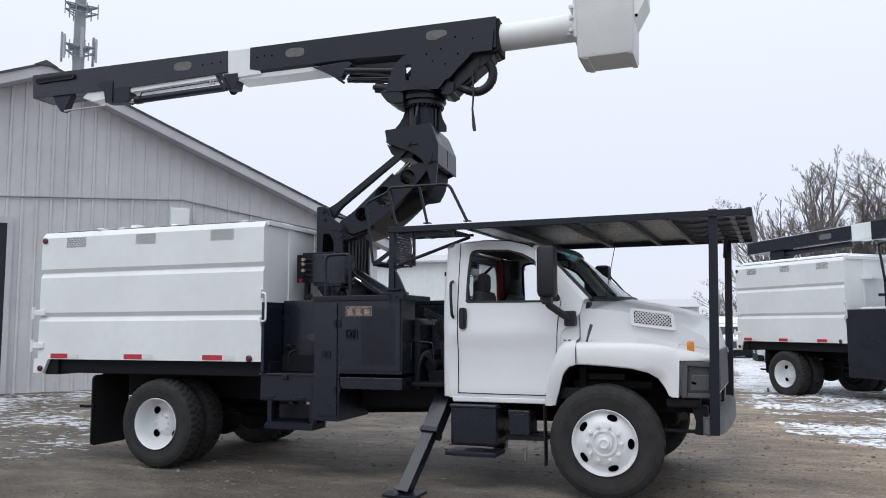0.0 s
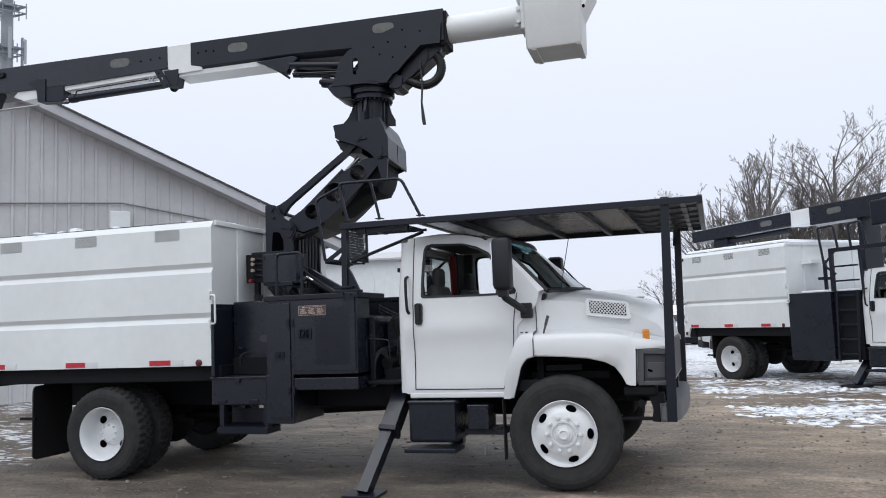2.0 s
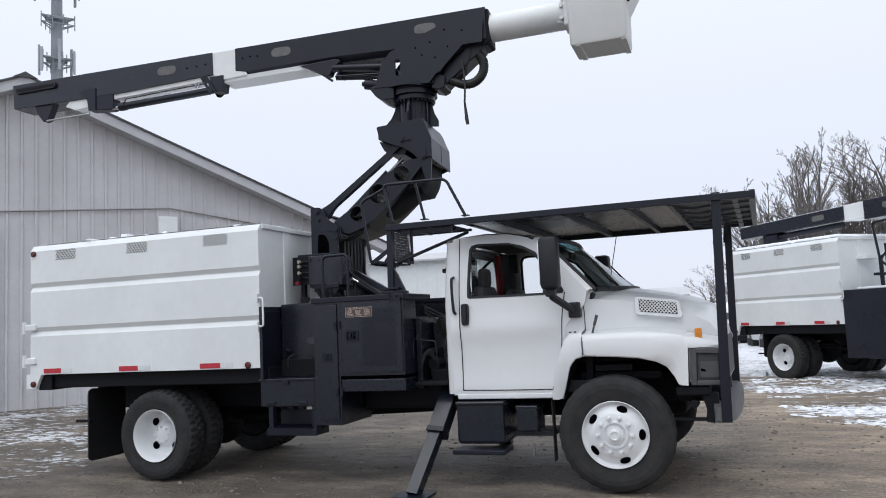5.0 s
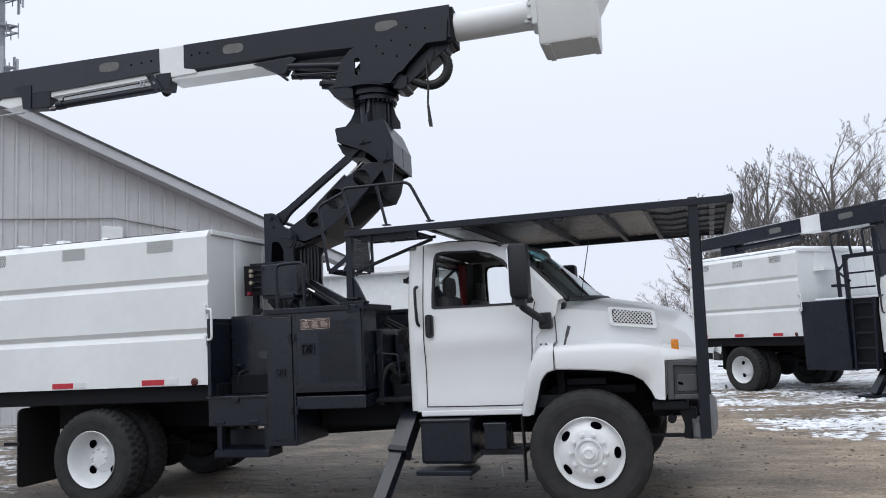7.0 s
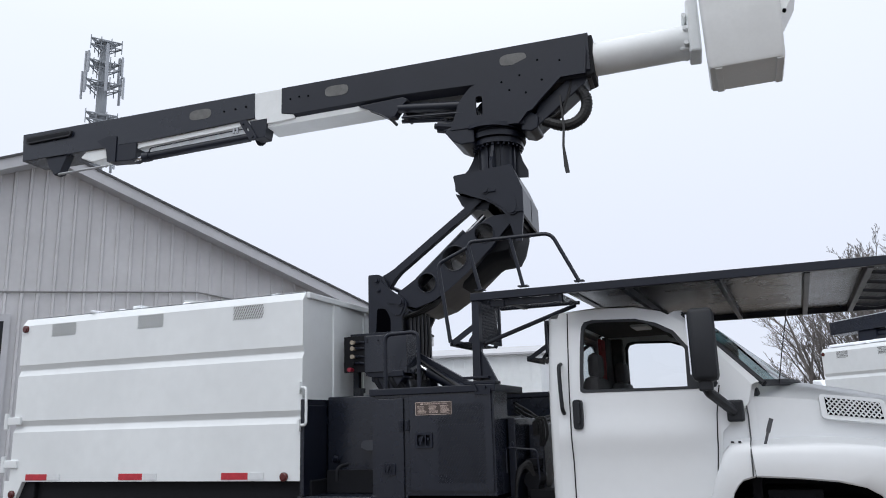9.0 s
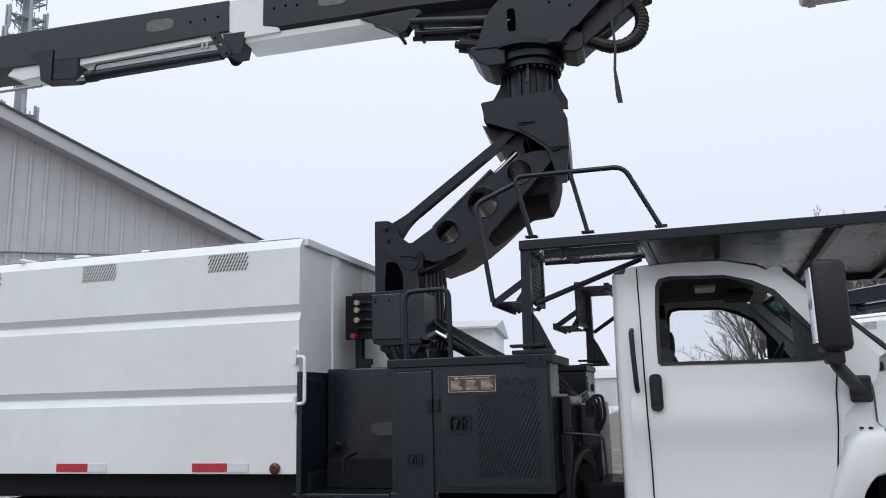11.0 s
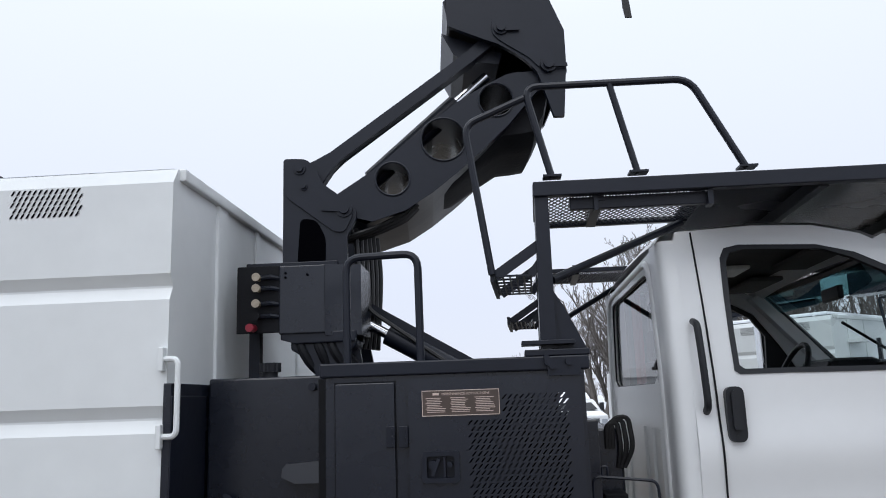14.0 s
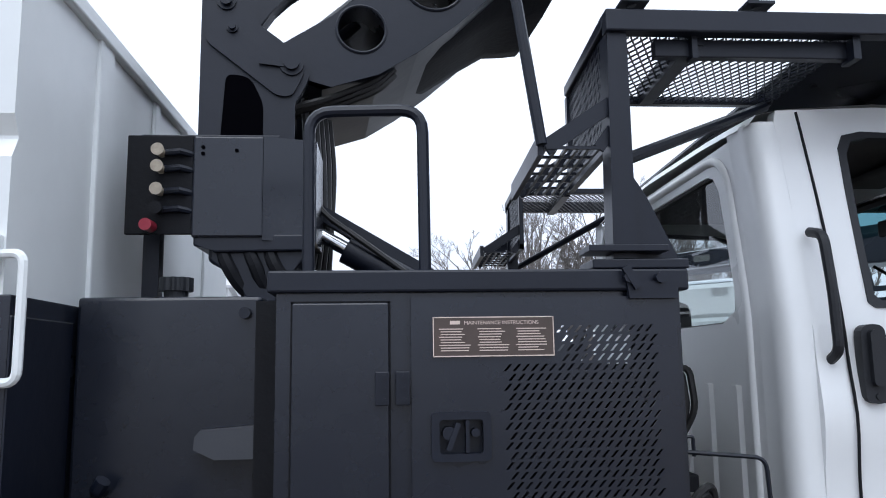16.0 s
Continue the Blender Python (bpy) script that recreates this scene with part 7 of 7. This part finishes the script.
    part("boom_snow", prism([(-6.8, zz(-6.8)), (-6.8, zz(-6.8) + 0.012), (-0.6, zz(-0.6) + 0.012), (-0.6, zz(-0.6))], 0.88, 1.22, "y"), SNOW, other)
    for u in (-4.9, -3.3, -2.2):
        part("bare_patch", prism(rounded([(u, zz(u) - 0.19), (u + 0.3, zz(u) - 0.18), (u + 0.3, zz(u) - 0.07), (u, zz(u) - 0.08)], 0.05), 0.846, 0.852, "y"), PATCH, other)
    part("boom_rest", box(-6.3, -5.9, 0.9, 1.2, 2.69, 3.02, 0.02), BLACK, other)
    part("boom_cylinder", cyl((-5.9, 1.0, 2.95), (-4.3, 1.0, 3.0), 0.06), BLACK, other)
    part("upper_knuckle", box(-2.4, -1.2, 0.8, 1.5, 2.85, 3.3, 0.03), BLACK, other)
    return other


build_second(Matrix.Translation((5.731, 7.232, -0.035)) @ Matrix.Rotation(radians(-48.18), 4, "Z") @ Matrix.Scale(1.07, 4))


# ---- barn with ribbed metal siding ----
def build_barn():
    u = Vector((0.618, 0.786))
    nrm = Vector((u.y, -u.x))
    s_peak, peak, fall, half = 9.0, 7.5, 0.405, 9.0  # along the gable wall, from its southern end
    a = Vector((-12.2, 9.65)) + u * (-3.43 - s_peak)
    length = 2 * half
    m = Matrix(((u.x, -nrm.x, 0, a.x), (u.y, -nrm.y, 0, a.y), (0, 0, 1, 0.0), (0, 0, 0, 1)))
    barn = thing("barn", m, "grey ribbed metal-sided barn with a low gable roof", "building")

    def top(s):
        return peak + 0.1 - fall * abs(s - s_peak)
    part("gable_wall", prism([(0, 0), (length, 0), (length, top(length)), (s_peak, top(s_peak)), (0, top(0))], 0.0, 0.2, "y"), SIDING, barn, "grey metal gable wall")
    s = 0.12
    while s < length - 0.1:
        bm = bmesh.new()
        h = top(s) - 0.05
        add_prism(bm, [(s - 0.04, 0.0), (s - 0.022, -0.045), (s + 0.022, -0.045), (s + 0.04, 0.0)], 0.0, h, "z")
        part("siding_rib", bm, SIDING, barn)
        s += 0.305
    # lap seam and patch box
    bend = s_peak + 3.33
    part("lap_seam", tube([(bend - 9.5, -0.05, 4.24), (bend, -0.05, 4.78), (bend + 4.4, -0.05, 4.12)], 0.02, 5), SEALANT, barn)
    part("wall_vent", box(bend - 0.32, bend + 0.16, -0.16, 0.0, 4.1, 4.56, 0.02), FIBRE, barn, "pale metal vent box")
    for sgn in (-1, 1):
        e2 = s_peak + sgn * (half + 0.5)
        drop = fall * (half + 0.5)
        lo, hi = top(s_peak) - 0.14, top(s_peak) + 0.1
        part("fascia", prism([(s_peak, lo), (e2, lo - drop), (e2, hi - drop), (s_peak, hi)], -0.5, -0.45, "y"), FASCIA, barn, "pale metal fascia")
        part("soffit", prism([(s_peak, lo + 0.02), (e2, lo + 0.02 - drop), (e2, lo + 0.05 - drop), (s_peak, lo + 0.05)], -0.45, 0.0, "y"), FASCIA, barn)
        part("roof", prism([(s_peak, hi), (e2, hi - drop), (e2, hi + 0.05 - drop), (s_peak, hi + 0.05)], -0.54, 14.0, "y"), ROOFDARK, barn, "dark metal roof")
    part("ridge_cap", prism([(s_peak - 0.25, top(s_peak) + 0.06), (s_peak, top(s_peak) + 0.2), (s_peak + 0.25, top(s_peak) + 0.06)], -0.56, 14.0, "y"), ROOFDARK, barn)
    sd = s_peak + 3.43 - 4.05
    part("barn_door", box(sd - 3.2, sd, -0.05, -0.02, 0.0, 3.93), TRIM, barn, "dark open doorway")
    part("door_trim", box(sd, sd + 0.12, -0.08, 0.0, 0.0, 4.08), FASCIA, barn)
    part("door_head", box(sd - 3.2, sd, -0.08, 0.0, 3.93, 4.08), FASCIA, barn)
    part("back_wall", box(0, length, 13.6, 13.8, 0, top(0)), SIDING, barn)
    for s in (0, length - 0.2):
        part("side_wall", box(s, s + 0.2, 0.2, 13.6, 0, top(0)), SIDING, barn)
    return barn


build_barn()


# ---- white shed behind, and a long pale shed far off ----
def build_shed(m, length, deep, eave, label, wall):
    shed = thing("shed", m, label, "building")
    part("wall", box(0, length, 0, deep, 0, eave), wall, shed)
    k = 0.0
    while k < length:
        part("panel_joint", box(k, k + 0.05, -0.03, 0.0, 0.0, eave), wall, shed)
        k += length / 24
    part("roof", prism([(-0.3, eave), (deep / 2, eave + deep * 0.09), (deep + 0.3, eave), (deep + 0.3, eave - 0.08), (-0.3, eave - 0.08)], -0.2, length + 0.2, "x"), FASCIA, shed, "pale snow-dusted roof")
    return shed


build_shed(pose(-19, 24.3, -0.4, 0, 0, 8), 11.0, 6.0, 4.75, "white metal shed behind the trucks", FIBRE)
build_shed(pose(-32, 104, -0.4, 0, 0, 3), 29.0, 14.0, 4.2, "long low pale metal shed across the lot", FARWALL)


# ---- parked vehicles beyond the second truck ----
def build_parked(m, wide, hood, cab_top, label, snow=True):
    """A work truck seen nose on: hood, windscreen, roof, bumper, two front wheels."""
    van = thing("parked_truck", m, label, "truck", "parked vehicles at the far side")
    part("cab", prism([(-1.9, 0.55), (1.0, 0.55), (1.0, hood), (0.25, hood + 0.12), (-0.35, cab_top - 0.12), (-0.55, cab_top), (-1.9, cab_top)], -wide / 2, wide / 2, "y", 0.05), WHITE, van)
    bm = bmesh.new()
    k = wide / 2 - 0.14
    bm.faces.new([bm.verts.new(p) for p in ((0.215, -k, hood + 0.2), (0.215, k, hood + 0.2), (-0.28, k - 0.08, cab_top - 0.17), (-0.28, -k + 0.08, cab_top - 0.17))])
    bm.transform(Matrix.Translation((0.03, 0, 0.03)))
    part("windscreen", bm, TRIM, van, "dark windscreen")
    part("grille", box(1.0, 1.04, -wide * 0.28, wide * 0.28, 0.75, hood - 0.12, 0.01), GREYTRIM, van)
    part("bumper", box(0.98, 1.12, -wide / 2, wide / 2, 0.4, 0.66, 0.03), UNDER, van)
    for s in (-1, 1):
        part("headlamp", box(1.0, 1.03, s * wide * 0.4 - 0.12, s * wide * 0.4 + 0.12, 0.8, 1.0, 0.01), ANTENNA, van)
        part("mirror", box(-0.1, 0.0, s * (wide / 2 + 0.16) - 0.09, s * (wide / 2 + 0.16) + 0.09, hood + 0.15, hood + 0.5, 0.02), TRIM, van)
        part("wheel", cyl((0.35, s * (wide / 2 - 0.25), 0.42), (0.35, s * (wide / 2), 0.42), 0.42), RUBBER, van)
        part("wheel", cyl((-1.5, s * (wide / 2 - 0.25), 0.42), (-1.5, s * (wide / 2), 0.42), 0.42), RUBBER, van)
    if snow:
        part("roof_snow", prism([(-1.88, cab_top), (-0.5, cab_top), (-0.9, cab_top + 0.28), (-1.88, cab_top + 0.34)], -wide / 2 + 0.12, wide / 2 - 0.12, "y", 0.06), SNOW, van, "snow drift on the roof")
        part("hood_snow", prism([(0.3, hood + 0.1), (0.95, hood), (0.9, hood + 0.05), (0.35, hood + 0.16)], -wide / 2 + 0.1, wide / 2 - 0.1, "y"), SNOW, van)
    return van


build_parked(pose(3.3, 26.0, -0.3, 0, 0, -78), 2.2, 1.75, 2.75, "white work truck with a snowy roof, nose on")
build_parked(pose(0.95, 30.5, -0.3, 0, 0, -75), 1.85, 1.15, 1.8, "white van with a snowy roof")


# ---- mobile phone mast ----
def build_mast():
    mast = thing("phone_mast", Matrix.Translation((-89.05, 80.4, -1.9)) @ Matrix.Scale(2.0, 4), "grey steel monopole mast with antenna panels", "mast")
    low = 22.5
    mid, crest = low + 3.1, low + 9.2
    part("pole", cyl((0, 0, 0), (0, 0, crest), 0.52, 0.36, seg=14), TOWER, mast)
    for z, r, n, panels in ((low, 1.15, 3, 6), (mid, 1.3, 3, 0), (mid + 2.6, 1.45, 3, 6), (mid + 4.3, 1.3, 3, 6), (crest, 1.3, 3, 0)):
        floor = part("platform", cyl((0, 0, z - 0.12), (0, 0, z), 0.75, seg=14), TOWER, mast, "steel antenna platform")
        for k in range(n):
            a0, a1 = 2 * math.pi * (k + 0.2) / n, 2 * math.pi * (k + 1.2) / n
            p, q = Vector((r * math.cos(a0), r * math.sin(a0), z)), Vector((r * math.cos(a1), r * math.sin(a1), z))
            for dz, w in ((0.0, 0.06), (-0.5, 0.045)):
                part("platform_bar", tube([p + Vector((0, 0, dz)), q + Vector((0, 0, dz))], w, 5), TOWER, floor)
            part("platform_arm", tube([p, (0, 0, z - 0.1)], 0.06, 5), TOWER, floor)
            part("platform_arm", tube([p + Vector((0, 0, -0.5)), (0, 0, z - 0.7)], 0.05, 5), TOWER, floor)
            for t in (0.0, 0.33, 0.66):
                c = p.lerp(q, t)
                part("antenna_pipe", tube([c + Vector((0, 0, -0.9)), c + Vector((0, 0, 0.5 if panels else 0.25))], 0.04, 5), TOWER, floor)
        for k in range(panels):
            a = 2 * math.pi * (k + 0.4) / panels
            h = 0.9 + 0.25 * (k % 2)
            bm = box(-0.11, 0.11, -0.06, 0.06, -h, h, 0.03)
            bm.transform(Matrix.Translation((1.1 * r * math.cos(a), 1.1 * r * math.sin(a), z - 0.25 + 0.3 * (k % 2))) @ Matrix.Rotation(a + radians(90), 4, "Z"))
            part("antenna_panel", bm, ANTENNA, mast)
    return mast


build_mast()


# ---- bare winter trees ----
# side shoots at each order of branching, how far they turn aside, how much they rise, their length
BROOM = ((11, 7, 6, 5), (0.26, 0.5), 0.3, (0.24, 0.4))
OPEN = ((8, 6, 5, 5), (0.5, 0.85), 0.22, (0.36, 0.56))


def limb(bm, tw, p, d, length, r, level, rng, habit):
    """A limb that bends upward, with side shoots set along it."""
    n = 6 if level < 1 else 4 if level < 2 else 3 if level < 4 else 2
    pts, rr = [p.copy()], [r]
    for k in range(n):
        d = (d + Vector((rng.uniform(-1, 1), rng.uniform(-1, 1), rng.uniform(-0.4, 0.8))) * (0.08 + 0.04 * level)).normalized()
        p = p + d * length / n
        pts.append(p.copy())
        rr.append(max(r * (1 - 0.75 * (k + 1) / n), 0.0065))
    add_tube(bm if level < 2 else tw, pts, rr, 6 if level < 1 else 4 if level < 2 else 3, closed_ends=False)
    if level >= 4:
        return
    counts, aside, rise, reach = habit
    for k in range(counts[level]):
        t = 0.3 + 0.7 * (k + rng.random()) / counts[level]
        i = min(int(t * n), n - 1)
        q = pts[i].lerp(pts[i + 1], t * n - i)
        along = (pts[i + 1] - pts[i]).normalized()
        side = along.orthogonal().normalized()
        side.rotate(Matrix.Rotation(rng.uniform(0, 6.283), 3, along))
        nd = (along + side * rng.uniform(*aside) + Vector((0, 0, rise))).normalized()
        limb(bm, tw, q, nd, length * rng.uniform(*reach) * (1.15 - 0.5 * t), rr[i] * 0.6, level + 1, rng, habit)


def build_tree(seed, stems, spread, habit, label):
    """A tree ten metres high: a round-headed clump of many stems, or an open crown on few."""
    rng = random.Random(seed)
    bm, tw = bmesh.new(), bmesh.new()
    tree = thing("bare_tree", Matrix.Identity(4), label, "tree", "trees along the far edge of the lot")
    for k in range(stems):
        a = 2.4 * k + rng.random() * 0.5
        out = spread * math.sqrt(k / stems)
        lean = Vector((out * math.cos(a), out * math.sin(a), 1)).normalized()
        limb(bm, tw, Vector((0.2 * math.cos(a), 0.2 * math.sin(a), -0.2)), lean, 9.3 * (1 - 0.3 * (out / max(spread, 0.2)) ** 2) * rng.uniform(0.96, 1.02), 0.11 if habit is BROOM else 0.16, 0, rng, habit)
    part("trunk", bm, BARK, tree, smooth=60)
    part("crown", tw, TWIG, tree)
    return tree


rng = random.Random(21)
round_label, open_label = "leafless round-headed grey-brown tree of many stems", "leafless tall grey-brown tree with an open crown"
kinds = [build_tree(3, 14, 0.62, BROOM, round_label), build_tree(8, 4, 0.42, OPEN, open_label), build_tree(15, 11, 0.66, BROOM, round_label), build_tree(27, 3, 0.4, OPEN, open_label)]
spots = [(7.2, 48, 12.4), (10.4, 48, 13.4), (9.2, 51, 10.6), (13.2, 48.5, 12.4), (15.8, 49, 11.2), (18.6, 50, 11.6), (12.2, 52, 11), (4.2, 49, 9.8), (21.5, 50, 12), (25, 50, 12.5), (5.5, 51, 8.4), (2.6, 52, 5.4), (28, 51, 12), (1.0, 58, 4.6)]
for k, (x, y, h) in enumerate(spots):
    m = Matrix.Translation((x, y, lot_height(x, y))) @ Matrix.Rotation(rng.uniform(0, 6.28), 4, "Z") @ Matrix.Diagonal((1.3, 1.3, 1, 1)) @ Matrix.Scale(h / 10.9, 4)
    if k < 4:
        kinds[k].matrix_basis = m
    else:
        c = copy_thing(kinds[k % 4], m)
        c.matrix_basis = m

# far woods along the skyline: many small leafless crowns
rng = random.Random(5)
bm = bmesh.new()
for k in range(150):
    x, y = -45 + 120 * k / 150 + rng.uniform(-1, 1), rng.uniform(150, 175)
    h = rng.uniform(3.0, 5.4) * (1 + 0.3 * smoothstep(-5, 30, x))
    for s in range(9):
        d = Vector((rng.uniform(-0.35, 0.35), rng.uniform(-0.3, 0.3), 1)).normalized()
        base = Vector((x, y, -0.4))
        tip = base + d * h * rng.uniform(0.6, 1.0)
        add_tube(bm, [base, base.lerp(tip, 0.5), tip], [0.09, 0.06, 0.03], 3, False)
        for q in range(5):
            c = base.lerp(tip, rng.uniform(0.4, 1.0))
            e = c + Vector((rng.uniform(-0.9, 0.9), rng.uniform(-0.4, 0.4), rng.uniform(0.1, 0.9)))
            add_tube(bm, [c, e], [0.045, 0.02], 3, False)
woods = part("far_woods", bm, TWIG)
tagged(woods, "far leafless woods along the skyline", "woods", kind="stuff")


# ---- loose stones and trodden snow lumps on the lot ----
def pebble_shapes():
    bm = bmesh.new()
    bmesh.ops.create_icosphere(bm, subdivisions=1, radius=1.0)
    vs = [v.co.copy() for v in bm.verts]
    fs = [[v.index for v in f.verts] for f in bm.faces]
    bm.free()
    return vs, fs


def scatter(name, spots, mat, label, category, seed):
    """Many small flattened lumps, joined, each at (x, y, radius, flatness)."""
    rng = random.Random(seed)
    vs, fs = pebble_shapes()
    verts, faces = [], []
    for x, y, r, flat in spots:
        turn, base = rng.uniform(0, 6.28), len(verts)
        c, s, z = math.cos(turn), math.sin(turn), lot_height(x, y)
        ax, ay = r * rng.uniform(0.7, 1.3), r * rng.uniform(0.7, 1.3)
        for v in vs:
            k = 1 + rng.uniform(-0.22, 0.22)
            u, w = v.x * ax * k, v.y * ay * k
            verts.append((x + u * c - w * s, y + u * s + w * c, z + v.z * r * flat * k + 0.15 * r * flat))
        faces += [[i + base for i in f] for f in fs]
    me = bpy.data.meshes.new(name)
    me.from_pydata(verts, [], faces)
    me.materials.append(mat)
    me.polygons.foreach_set("use_smooth", [True] * len(me.polygons))
    return tagged(new(name, me), label, category, kind="stuff")


rng = random.Random(77)
stones = []
while len(stones) < 5200:
    x, y = rng.uniform(-11, 8), rng.uniform(-4.5, 7)
    stones.append((x, y, rng.uniform(0.006, 0.02) * (1.8 if rng.random() < 0.06 else 1), rng.uniform(0.4, 0.8)))
scatter("gravel", stones, STONE, "loose gravel on packed dirt", "gravel", 5)
lumps = []
while len(lumps) < 4200:
    x, y = rng.uniform(1.4, 11), rng.uniform(4.0, 14)
    if snow_cover(x, y) + 0.3 * (noise.noise(Vector((x * 0.9, y * 1.6, 9))) + 0.1) > 0.53:
        lumps.append((x, y, rng.uniform(0.02, 0.075), rng.uniform(0.12, 0.3)))
scatter("snow_lumps", lumps, SNOW, "trodden lumps of old snow", "snow", 6)
